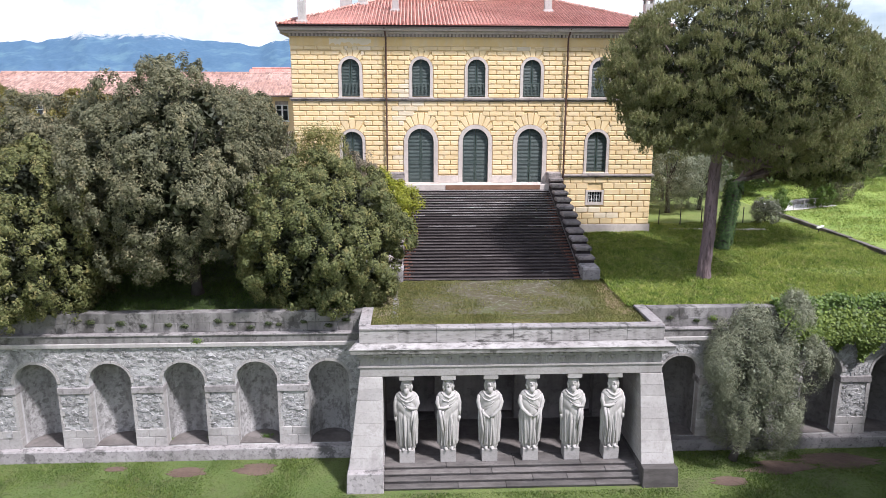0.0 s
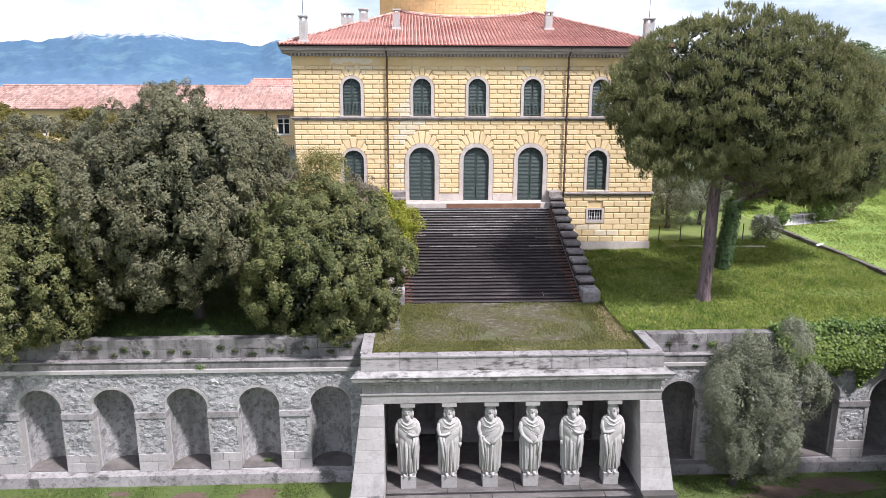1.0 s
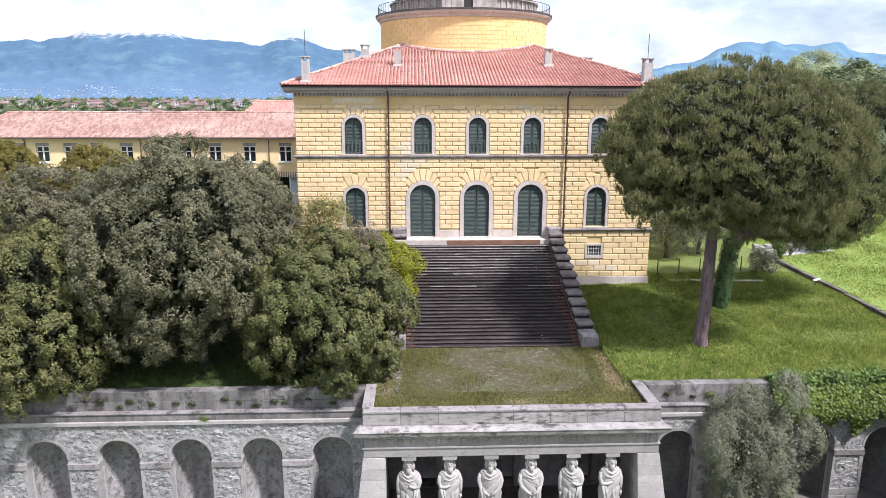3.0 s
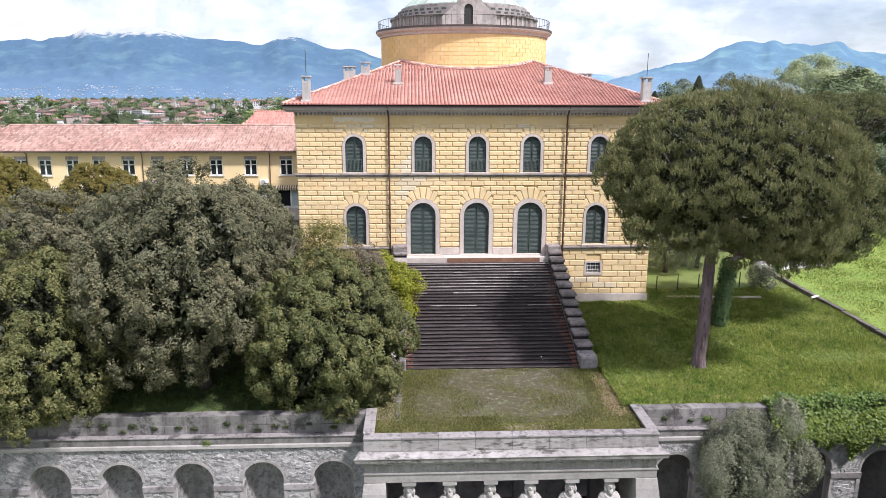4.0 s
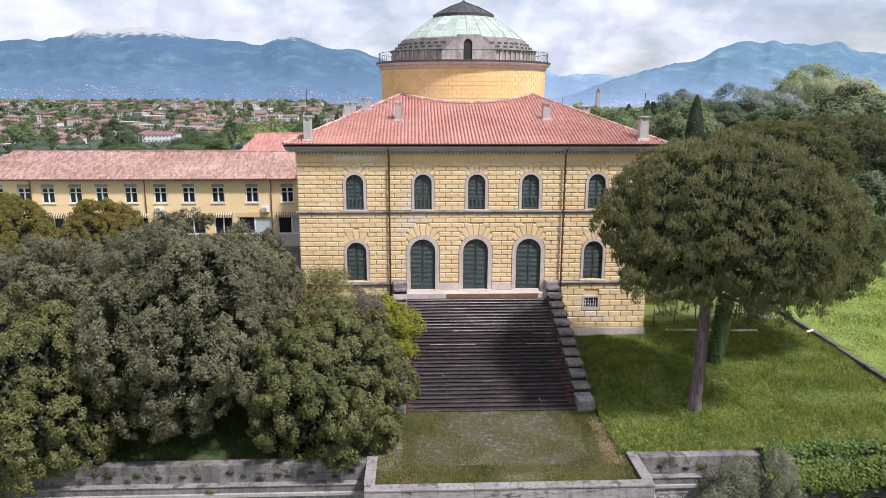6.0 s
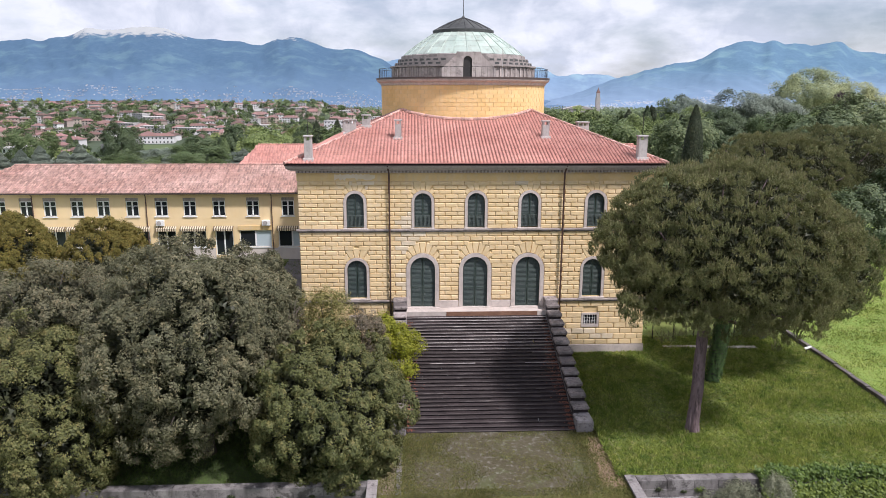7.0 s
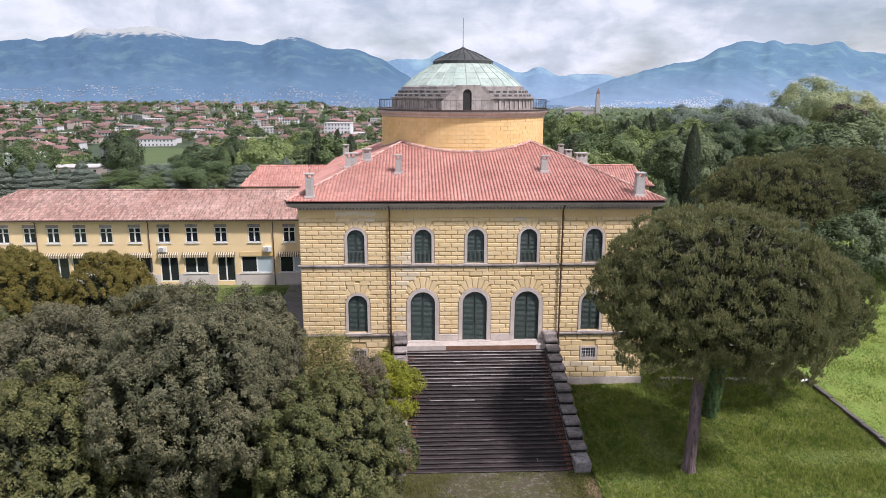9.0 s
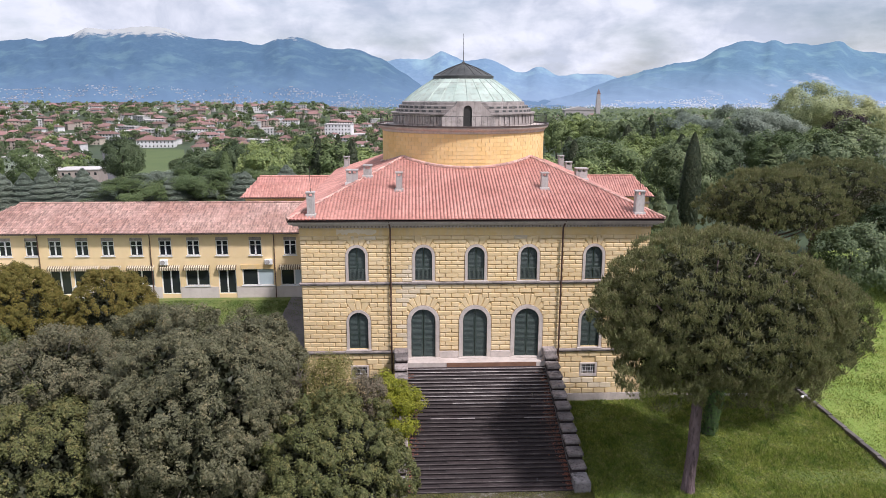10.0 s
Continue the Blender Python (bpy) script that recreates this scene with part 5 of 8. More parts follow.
for z0, z1, row in courses:
    free = sorted(opening_reach(z0, z1))
    spans, x = [], -HW
    for a, b in free:
        if a > x + 0.08:
            spans.append((x, a))
        x = max(x, b)
    if x < HW - 0.08:
        spans.append((x, HW))
    for a, b in spans:
        # joints on a common grid, staggered by row
        L = 1.08
        off = (row % 2) * L / 2
        cuts = [a] + [q for q in (-HW + off + L * i for i in range(40)) if a + 0.3 < q < b - 0.3] + [b]
        for p, q in zip(cuts, cuts[1:]):
            me, s = block_mesh(q - p, z1 - z0)
            mx, mz = (p + q) / 2, (z0 + z1) / 2
            if rng.random() < 0.85 and any(((mx - cx) / rx) ** 2 + ((mz - cz) / rz) ** 2 < 1 for cx, cz, rx, rz in MENDED):
                patched.add([(vx + mx, vy, vz + mz) for vx, vy, vz in s.v], s.f)
            elif 6.8 < z0 < 11.0 and n_made < 300:
                o = part("block", me, M["ochre"], wall_front)
                o.location = ((p + q) / 2, 0, (z0 + z1) / 2)
                n_made += 1
            else:
                rest.add([(vx + (p + q) / 2, vy, vz + (z0 + z1) / 2) for vx, vy, vz in s.v], s.f)
tagged(part("rustication", rest, M["ochre"], wall_front, "rows of bevelled ochre plaster blocks"), kind="stuff")

tagged(part("mended_plaster", patched, M["ochre_mended"], wall_front, "pale grey mended plaster blocks"), kind="stuff")


def fan(c, half, apex, depth, top):
    """Wedge blocks over an arch, the middle ones rising to a level line."""
    zc = apex - half
    k = 7 if half > 1.2 else 5
    lo = math.asin(0.62)
    for i in range(k):
        a0, a1 = lo + (math.pi - 2 * lo) * i / k + 0.012, lo + (math.pi - 2 * lo) * (i + 1) / k - 0.012
        mid = (a0 + a1) / 2
        reach = []
        for a in (a0, a1):
            r = min(fan_radius(math.pi - mid if mid > math.pi / 2 else mid, half, depth), (top - zc) / math.sin(a))
            reach.append(r)
        v, r0 = [], half + 0.01
        for y, e in ((0.02, 0.0), (-0.03, 0.0), (-0.078, 0.03)):
            for r, a in ((r0 + e, a0 + e / r0), (reach[0] - e, a0 + e / reach[0]), (reach[1] - e, a1 - e / reach[1]), (r0 + e, a1 - e / r0)):
                v.append((c - r * math.cos(a), y, zc + r * math.sin(a)))
        s = Shape().loft([v[0:4], v[4:8], v[8:12]])
        part("voussoir", s, M["ochre"], wall_front)


for c in U_WIN:
    fan(c, 0.97, 16.33, 0.66, ZF - 0.03)
for c in DOORS:
    fan(c, 1.42, 10.87, 0.98, 11.95)
for c in L_WIN:
    fan(c, 1.06, 10.51, 0.88, 11.5)


def shutter_pair(win, c, half, z0, apex, y):
    """Two louvred leaves under a round head, with the slats as sub-parts."""
    zc = apex - half
    for sgn in (-1, 1):
        def width(z):
            return half if z < zc else math.sqrt(max(0.0, half * half - (z - zc) ** 2))
        xs0, xs1 = (c - half, c - 0.012) if sgn < 0 else (c + 0.012, c + half)
        inner = 0.012
        n = 10
        pts = [(c + sgn * inner, z0)] + [(c + sgn * half * math.cos(math.pi / 2 * i / n), zc + half * math.sin(math.pi / 2 * i / n)) for i in range(n)] + [(c + sgn * inner, apex - 0.01)]
        pts.insert(1, (c + sgn * half, z0))
        leaf = part("shutter", Shape().prism(pts, y + 0.03, y + 0.06), M["shutter"], win, "dark green louvred shutter leaf")
        stile = Shape()
        x_in, x_out = c + sgn * 0.02, c + sgn * (half - 0.01)
        stile.box(min(x_in, x_in + sgn * 0.1), max(x_in, x_in + sgn * 0.1), y, y + 0.03, z0, apex - 0.06)
        stile.box(min(x_out - sgn * 0.1, x_out), max(x_out - sgn * 0.1, x_out), y, y + 0.03, z0, zc)
        for zz in (z0, (z0 + zc) / 2 - 0.05):
            stile.box(min(x_in, x_out) + 0.004, max(x_in, x_out) - 0.004, y + 0.004, y + 0.029, zz + 0.003, zz + 0.14)
        z = z0 + 0.18
        while z < apex - 0.1:
            w = width(z)
            a, b = c + sgn * 0.11, c + sgn * (w - 0.06)
            if (b - a) * sgn > 0.05:
                a, b = min(a, b), max(a, b)
                stile.add([(a, y - 0.005, z), (b, y - 0.005, z), (b, y + 0.03, z + 0.09), (a, y + 0.03, z + 0.09), (a, y + 0.02, z - 0.01), (b, y + 0.02, z - 0.01)], [(0, 1, 2, 3), (0, 4, 5, 1)])
            z += 0.115
        p = part("louvres", stile, M["shutter"], win)


def arched_window(kind, c, half, fhalf, z0, apex, fapex, rail):
    win = part(kind, ring_frame(arch(c, fhalf, z0 - (0.0 if kind == "door" else 0.08), fapex), arch(c, half, z0 - (0.0 if kind == "door" else 0.08), apex), -0.14, 0.24), M["trim"], villa, "pale stone surround with a round head and closed dark green shutters")
    shutter_pair(win, c, half, z0, apex, 0.10)
    if kind == "window":
        part("sill", Shape().box(c - fhalf - 0.08, c + fhalf + 0.08, -0.26, 0.2, z0 - 0.16, z0 - 0.05), M["trim"], win, bevel=0.015)
    if rail:
        for za, zb in ((1.02, 1.06), (0.06, 0.09)):
            part("rail", Shape().box(c - half, c + half, -0.06, -0.03, z0 + za, z0 + zb), M["rail"], win, "grey-green iron rail")
        for i in range(13):
            x = c - half + 0.05 + (2 * half - 0.1) * i / 12
            part("baluster", Shape().box(x - 0.016, x + 0.016, -0.058, -0.032, z0 + 0.09, z0 + 1.02), M["rail"], win)


for c in U_WIN:
    arched_window("window", c, 0.73, 0.97, 13.16, 16.1, 16.33, True)
for c in L_WIN:
    arched_window("window", c, 0.83, 1.06, 6.9, 10.28, 10.51, False)
for c in DOORS:
    arched_window("door", c, 1.07, 1.42, 6.0, 10.53, 10.87, False)
    part("threshold", Shape().box(c - 1.5, c + 1.5, -0.4, 0.3, 5.96, 6.04), M["trim"], villa, bevel=0.01)
for a, b in ((-3.2, -1.5), (1.38, 3.1)):
    part("door_pedestal", Shape().box(a, b, -0.16, -0.001, 6.0, 6.62), M["trim"], villa, bevel=0.02)
for c in (-10.28, 10.26):
    w = part("cellar_window", ring_frame([(c - 0.78, 4.05), (c - 0.78, 5.34), (c + 0.78, 5.34), (c + 0.78, 4.05), (c - 0.78, 4.05)], [(c - 0.6, 4.3), (c - 0.6, 5.18), (c + 0.6, 5.18), (c + 0.6, 4.3), (c - 0.6, 4.3)], -0.12, 0.2), M["trim"], villa, "small barred basement window in a stone frame")
    part("pane", Shape().box(c - 0.6, c + 0.6, 0.22, 0.26, 4.3, 5.18), M["glass"], w)
    bars = Shape()
    for i in range(5):
        x = c - 0.45 + 0.225 * i
        bars.box(x - 0.018, x + 0.018, 0.0, 0.03, 4.3, 5.18)
    for z in (4.55, 4.9):
        bars.box(c - 0.6, c + 0.6, 0.0, 0.03, z - 0.014, z + 0.014)
    part("bars", bars, M["white"], w, "pale iron bars")
# downpipes
for sx in (-1, 1):
    x = sx * 7.42
    p = part("downpipe", Shape().tube([(x + 0.12 * sx, -0.85, 18.55), (x + 0.06 * sx, -0.6, 18.2), (x, -0.30, 17.8), (x, -0.30, 10), (x, -0.30, 2.2)], 0.075, 8), M["pipe"], villa, "brown metal downpipe", smooth=True)
    for z in (16.4, 14.2, 11.0, 8.4, 5.2, 3.6):
        part("bracket", Shape().tube([(x, -0.30, z), (x, -0.30, z + 0.07)], 0.10, 8), M["pipe"], p)

# ---- tiled hip roof ----
SL, SS = 0.301, 0.422
EX, EY0, EY1, EZ = 15.95, -1.0, 37.6, 18.68
DX, DY, DR = 0.0, 18.3, 8.72


def roof_z(x, y):
    return EZ + min(SS * (EX - abs(x)), SL * (y - EY0), SL * (EY1 - y))


H = 15.0
HX = H * SL / SS
roof = part("roof", Shape().add([(-EX, EY0, EZ), (EX, EY0, EZ), (EX, EY1, EZ), (-EX, EY1, EZ), (-EX + HX, EY0 + H, EZ + SL * H), (EX - HX, EY0 + H, EZ + SL * H), (EX - HX, EY1 - H, EZ + SL * H), (-EX + HX, EY1 - H, EZ + SL * H)],
                                [(0, 1, 5, 4), (1, 2, 6, 5), (2, 3, 7, 6), (3, 0, 4, 7), (4, 5, 6, 7)]), M["terracotta"], villa, "red clay pantile hip roof")
part("soffit", Shape().box(-EX, EX, EY0, EY1, EZ - 0.2, EZ - 0.02), M["gutter"], villa)


def tile_rows(pitch, step, along, place, length, inside, mat, parent, lift=0.05, near=None):
    """Rows of half-round tiles down a slope: place(u, v) gives a point at u across and v up the slope."""
    joined = Shape()
    count = 0
    k = int(along / pitch)
    for i in range(k + 1):
        u = -along / 2 + i * pitch
        v = 0.0
        while v < length:
            v1 = v + step
            if inside(u, v + step * 0.5):
                rings = []
                for vv, r, up in ((v - 0.03, pitch * 0.40, lift), (v1, pitch * 0.33, lift * 0.35)):
                    ring = []
                    for j in range(5):
                        a = math.pi * j / 4
                        p, nrm, side = place(u, vv)
                        ring.append(p + side * (r * math.cos(a)) + nrm * (r * 0.75 * math.sin(a) + up))
                    rings.append(ring)
                if near and near(u, v) and count < 300:
                    part("tile", Shape().loft(rings, closed=False), mat, parent)
                    count += 1
                else:
                    joined.loft(rings, closed=False)
            v = v1
    if joined.v:
        me = bpy.data.meshes.new("tiles")
        me.from_pydata(joined.v, [], joined.f)
        tagged(part("tiles", me, mat, parent), kind="stuff")


cosF, sinF = 1 / math.hypot(1, SL), SL / math.hypot(1, SL)
cosS, sinS = 1 / math.hypot(1, SS), SS / math.hypot(1, SS)


def place_front(u, v):
    return Vector((u, EY0 + v * cosF, EZ + v * sinF)), Vector((0, -sinF, cosF)), Vector((1, 0, 0))


def place_left(u, v):
    return Vector((-EX + v * cosS, (EY0 + EY1) / 2 + u, EZ + v * sinS)), Vector((-sinS, 0, cosS)), Vector((0, 1, 0))


def place_right(u, v):
    return Vector((EX - v * cosS, (EY0 + EY1) / 2 + u, EZ + v * sinS)), Vector((sinS, 0, cosS)), Vector((0, 1, 0))


def on_roof(pl, lo):
    def test(u, v):
        p, _, _ = pl(u, v)
        if math.hypot(p.x - DX, p.y - DY) < DR - 0.1:
            return False
        return roof_z(p.x, p.y) - EZ >= lo(p) - 0.02
    return test


tile_rows(0.30, 0.42, 2 * EX, place_front, 16.0, on_roof(place_front, lambda p: SL * (p.y - EY0)), M["terracotta"], roof, near=lambda u, v: v < 1.3)
tile_rows(0.36, 0.8, EY1 - EY0, place_left, 16.0, on_roof(place_left, lambda p: SS * (p.x + EX)), M["terracotta"], roof)
tile_rows(0.36, 0.8, EY1 - EY0, place_right, 16.0, on_roof(place_right, lambda p: SS * (EX - p.x)), M["terracotta"], roof)
# hip and junction caps
for sx in (-1, 1):
    for i in range(60):
        t0, t1 = i * 0.30, i * 0.30 + 0.36
        p0, p1 = [Vector((sx * (EX - t * SL / SS), EY0 + t, EZ + SL * t + 0.06)) for t in (t0, t1)]
        if math.hypot(p1.x, p1.y - DY) < DR:
            break
        part("hip_tile", Shape().tube([p0, p1], [0.15, 0.12], 8), M["terracotta_old"], roof)
for i in range(70):
    a0, a1 = radians(180 + 180 * i / 70), radians(180 + 180 * (i + 1.1) / 70)
    q = []
    for a in (a0, a1):
        x, y = DX + (DR + 0.12) * math.cos(a), DY + (DR + 0.12) * math.sin(a)
        q.append(Vector((x, y, roof_z(x, y) + 0.08)))
    part("flashing_tile", Shape().tube(q, [0.2, 0.16], 8), M["terracotta_old"], roof)

# ---- chimneys ----
def chimney(x, y, w, d, top, mast=0.0):
    zb = roof_z(x, y) - 0.3
    ch = tagged(part("chimney", Shape().box(x - w / 2, x + w / 2, y - d / 2, y + d / 2, zb, top - 0.42), M["chimney"], villa, "grey rendered chimney stack"))
    part("chimney_foot", Shape().box(x - w / 2 - 0.12, x + w / 2 + 0.12, y - d / 2 - 0.12, y + d / 2 + 0.12, zb, roof_z(x, y) + 0.12), M["concrete"], ch)
    n = 3 if w > 0.9 else 2
    for i in range(n):
        xx = x - w / 2 + 0.08 + (w - 0.16) * i / (n - 1)
        for yy in (y - d / 2 + 0.08, y + d / 2 - 0.08):
            part("vent_post", Shape().box(xx - 0.07, xx + 0.07, yy - 0.07, yy + 0.07, top - 0.42, top - 0.12), M["chimney"], ch)
    part("chimney_cap", Shape().box(x - w / 2 - 0.07, x + w / 2 + 0.07, y - d / 2 - 0.07, y + d / 2 + 0.07, top - 0.12, top), M["chimney"], ch, bevel=0.02)
    if mast:
        part("aerial", Shape().tube([(x, y, top), (x, y, top + mast)], 0.025, 5), M["iron"], ch)


for x, y, w, d, top, mast in ((-14.05, -0.1, 0.62, 0.62, 20.95, 2.1), (-6.72, 4.75, 0.58, 0.6, 22.05, 0), (6.63, 4.95, 0.62, 0.6, 21.98, 0), (13.98, 0.05, 0.72, 0.7, 20.95, 1.9),
                              (-11.2, 7.4, 1.03, 0.8, 22.0, 0), (-9.75, 7.7, 0.76, 0.7, 22.4, 0), (-14.2, 33.4, 0.7, 0.7, 20.9, 0), (14.7, 36.0, 0.7, 0.7, 20.75, 2.0), (14.4, 30.0, 0.8, 0.8, 20.5, 0), (11.75, 12.2, 1.15, 0.9, 21.6, 0)):
    chimney(x, y, w, d, top, mast)

# ---- drum and dome ----
drum = part("drum", Shape().lathe([(DR, 20.5), (DR, 25.3)], DX, DY, 96), M["ochre_flat"], villa, "round ochre drum scored with block joints", smooth=False)
for row in range(9):
    z0, z1 = 21.5 + 0.4 * row, 21.5 + 0.4 * (row + 1)
    k = 34
    for i in range(k):
        a0 = math.pi + math.pi * (i + 0.5 * (row % 2)) / k
        a1 = math.pi + math.pi * (i + 1 + 0.5 * (row % 2)) / k
        g = 0.0035
        s = Shape()
        ring = []
        for r in (DR - 0.02, DR + 0.022):
            ring.append([(DX + r * math.cos(a), DY + r * math.sin(a), z) for a, z in ((a0 + g, z0 + 0.016), ((a0 + a1) / 2, z0 + 0.016), (a1 - g, z0 + 0.016), (a1 - g, z1 - 0.016), ((a0 + a1) / 2, z1 - 0.016), (a0 + g, z1 - 0.016))])
        part("block", s.loft(ring), M["ochre_drum"], drum)
part("drum_cornice", Shape().lathe([(DR, 25.12), (DR + 0.14, 25.18), (DR + 0.16, 25.36), (DR + 0.42, 25.5), (DR + 0.5, 25.62), (DR + 0.48, 25.74), (7.0, 25.86)], DX, DY, 96), M["trim"], villa, "moulded stone cornice", smooth=False)
part("drum_gutter", Shape().lathe([(DR + 0.40, 25.72), (DR + 0.56, 25.74), (DR + 0.56, 25.90), (DR + 0.40, 25.90), (DR + 0.40, 25.72)], DX, DY, 96, caps=False), M["gutter"], villa)
rail = part("drum_railing", Shape().lathe([(DR + 0.25, 26.80), (DR + 0.29, 26.80), (DR + 0.29, 26.84), (DR + 0.25, 26.84), (DR + 0.25, 26.80)], DX, DY, 96, caps=False), M["iron"], villa, "thin iron railing round the drum")
for i in range(96):
    a = 2 * math.pi * i / 96
    x, y = DX + (DR + 0.27) * math.cos(a), DY + (DR + 0.27) * math.sin(a)
    part("baluster", Shape().box(x - 0.012, x + 0.012, y - 0.012, y + 0.012, 25.8, 26.82), M["iron"], rail)
# stepped rings below the dome
rings_ = part("ring_wall", Shape().lathe([(7.55, 25.8), (7.55, 26.95), (7.8, 26.95), (7.8, 27.08), (7.3, 27.1), (7.3, 27.42), (6.95, 27.44), (6.95, 27.80), (6.6, 27.82), (6.6, 28.12), (6.3, 28.2)], DX, DY, 96), M["dome_stone"], villa, "stepped stone rings round the dome")
slot = Shape().box(-0.10, 0.10, -0.02, 0.10, 0, 0.86).mesh("slot")
for i in range(72):
    a = 2 * math.pi * i / 72
    if abs(math.degrees(a) - 270) < 17:
        continue
    o = part("pilaster", slot, M["dome_stone"], rings_)
    o.matrix_world = Matrix.Translation((DX + 7.62 * math.cos(a), DY + 7.62 * math.sin(a), 26.0)) @ Matrix.Rotation(a + math.pi / 2, 4, "Z")
hole = Shape().box(-0.24, 0.24, -0.012, 0.05, 0, 0.18).mesh("opening")
for r, z, ph in ((7.3, 27.17, 0.0), (6.95, 27.53, 0.5)):
    for i in range(54):
        a = 2 * math.pi * (i + ph) / 54
        if abs(math.degrees(a) - 270) < 18:
            continue
        o = part("vent_opening", hole, M["lead"], rings_)
        o.matrix_world = Matrix.Translation((DX + (r + 0.002) * math.cos(a), DY + (r + 0.002) * math.sin(a), z)) @ Matrix.Rotation(a + math.pi / 2, 4, "Z")
# dome of copper sheets
RB, ZB, RT, ZT = 6.35, 28.2, 3.0, 30.6
dome_prof = []
for i in range(9):
    t = i / 8
    dome_prof.append((RB + (RT - RB) * t, ZB + (ZT - ZB) * (t ** 0.86)))
dome = part("dome", Shape().lathe([(r - 0.03, z) for r, z in dome_prof], DX, DY, 64), M["lead"], villa, "low dome of pale green copper sheets")
for j in range(28):
    for i in range(8):
        a0, a1 = 2 * math.pi * j / 28 + 0.006, 2 * math.pi * (j + 1) / 28 - 0.006
        r0, z0 = dome_prof[i]
        r1, z1 = dome_prof[i + 1]
        s = Shape()
        k = 3
        lo = [(DX + r0 * math.cos(a0 + (a1 - a0) * q / k), DY + r0 * math.sin(a0 + (a1 - a0) * q / k), z0 + 0.012) for q in range(k + 1)]
        hi = [(DX + r1 * math.cos(a0 + (a1 - a0) * q / k), DY + r1 * math.sin(a0 + (a1 - a0) * q / k), z1) for q in range(k + 1)]
        if i % 2 == 0:
            continue
        r0, z0 = dome_prof[i - 1]
        lo = [(DX + r0 * math.cos(a0 + (a1 - a0) * q / k), DY + r0 * math.sin(a0 + (a1 - a0) * q / k), z0 + 0.012) for q in range(k + 1)]
        rm, zm = dome_prof[i]
        mid = [(DX + rm * math.cos(a0 + (a1 - a0) * q / k), DY + rm * math.sin(a0 + (a1 - a0) * q / k), zm) for q in range(k + 1)]
        part("copper_sheet", s.loft([lo, mid, hi], closed=False), M["copper"], dome)
    a = 2 * math.pi * j / 28
    part("seam", Shape().tube([(DX + r * math.cos(a), DY + r * math.sin(a), z + 0.02) for r, z in dome_prof], 0.045, 5), M["copper"], dome)
cap = part("dome_cap", Shape().lathe([(3.2, 30.42), (3.25, 30.8), (3.05, 30.88), (1.6, 31.6), (0.25, 32.1), (0.12, 32.3)], DX, DY, 40), M["lead"], villa, "dark lead cap on the dome")
for j in range(20):
    a = 2 * math.pi * j / 20
    part("seam", Shape().tube([(DX + r * math.cos(a), DY + r * math.sin(a), z + 0.02) for r, z in ((3.05, 30.88), (1.6, 31.6), (0.25, 32.1))], 0.03, 5), M["iron"], cap)
part("lightning_rod", Shape().tube([(DX, DY, 32.2), (DX, DY, 35.2)], [0.04, 0.02], 6), M["iron"], villa)
part("aerial", Shape().tube([(3.3, 10.6, 25.8), (3.3, 10.6, 28.6)], 0.03, 5), M["chimney"], villa)
# gabled stair house in front of the dome
gb = Shape()
g0 = [(-2.6, 25.8), (2.6, 25.8), (2.6, 26.7), (1.5, 27.7), (1.15, 28.1), (1.15, 28.25), (-1.15, 28.25), (-1.15, 28.1), (-1.5, 27.7), (-2.6, 26.7)]
pierced(gb, g0, [arch(-0.1, 0.42, 25.85, 27.85)], 10.2, 10.6)
gable = part("dormer", gb, M["dome_stone"], villa, "weathered stone dormer with a narrow arched door")
part("dormer_door", Shape().prism(arch(-0.1, 0.42, 25.85, 27.85), 10.35, 10.42), M["iron"], gable)
part("dormer_body", Shape().prism([(x * 0.97, z - 0.03) for x, z in g0], 10.6, 13.5), M["dome_stone"], gable)

# ---- long two-storey wing ----
WY = 21.65
wing = tagged(empty("wing_building", (-35, WY, 5.4)), "long two-storey pale ochre building with faded tiled roof and striped awnings", "building")
W_UP = [-56.0, -52.6, -49.6, -46.95, -43.9, -40.95, -37.7, -34.4, -31.2, -27.87, -24.0, -19.97]
W_LOW = [(-47.9, -45.5, "door"), (-45.2, -42.27, "dark"), (-41.9, -39.7, "door"), (-38.86, -35.93, "dark"), (-35.1, -32.95, "door"), (-32.3, -29.5, "dark"), (-28.5, -26.4, "door"), (-25.7, -22.0, "blind"), (-21.2, -18.0, "blind")]
wf = Shape()
holes = [[(c - 0.73, 10.42), (c + 0.73, 10.42), (c + 0.73, 12.58), (c - 0.73, 12.58)] for c in W_UP]
holes += [[(a, 5.75 if k == "door" else 6.75), (b, 5.75 if k == "door" else 6.75), (b, 8.75), (a, 8.75)] for a, b, k in W_LOW]
pierced(wf, [(-58, 4.6), (-15.2, 4.6), (-15.2, 13.1), (-58, 13.1)], holes, WY, WY + 0.4)
part("wall", wf, M["wing"], wing, "pale ochre rendered front")
part("wall", Shape().box(-58, -57.6, WY + 0.4, 32.4, 4.6, 13.1), M["wing"], wing)
part("wall", Shape().box(-58, -15.2, 32.4, 32.8, 4.6, 13.1), M["wing"], wing)
part("floor", Shape().box(-57.6, -15.2, WY + 0.4, 32.4, 9.1, 9.4), M["concrete"], wing)
part("room_back", Shape().box(-57.6, -15.2, WY + 3.4, WY + 3.5, 4.6, 13.1), M["chimney"], wing)
x = -58.0
solid = [(-58, -47.9)] + [(b, a) for (_, b, k), (a, _, _) in zip(W_LOW, W_LOW[1:])] + [(-18.0, -15.2)]
for a, b in solid:
    part("plinth", Shape().box(a, b, WY - 0.05, WY - 0.001, 4.6, 6.62), M["plinth_paint"], wing)
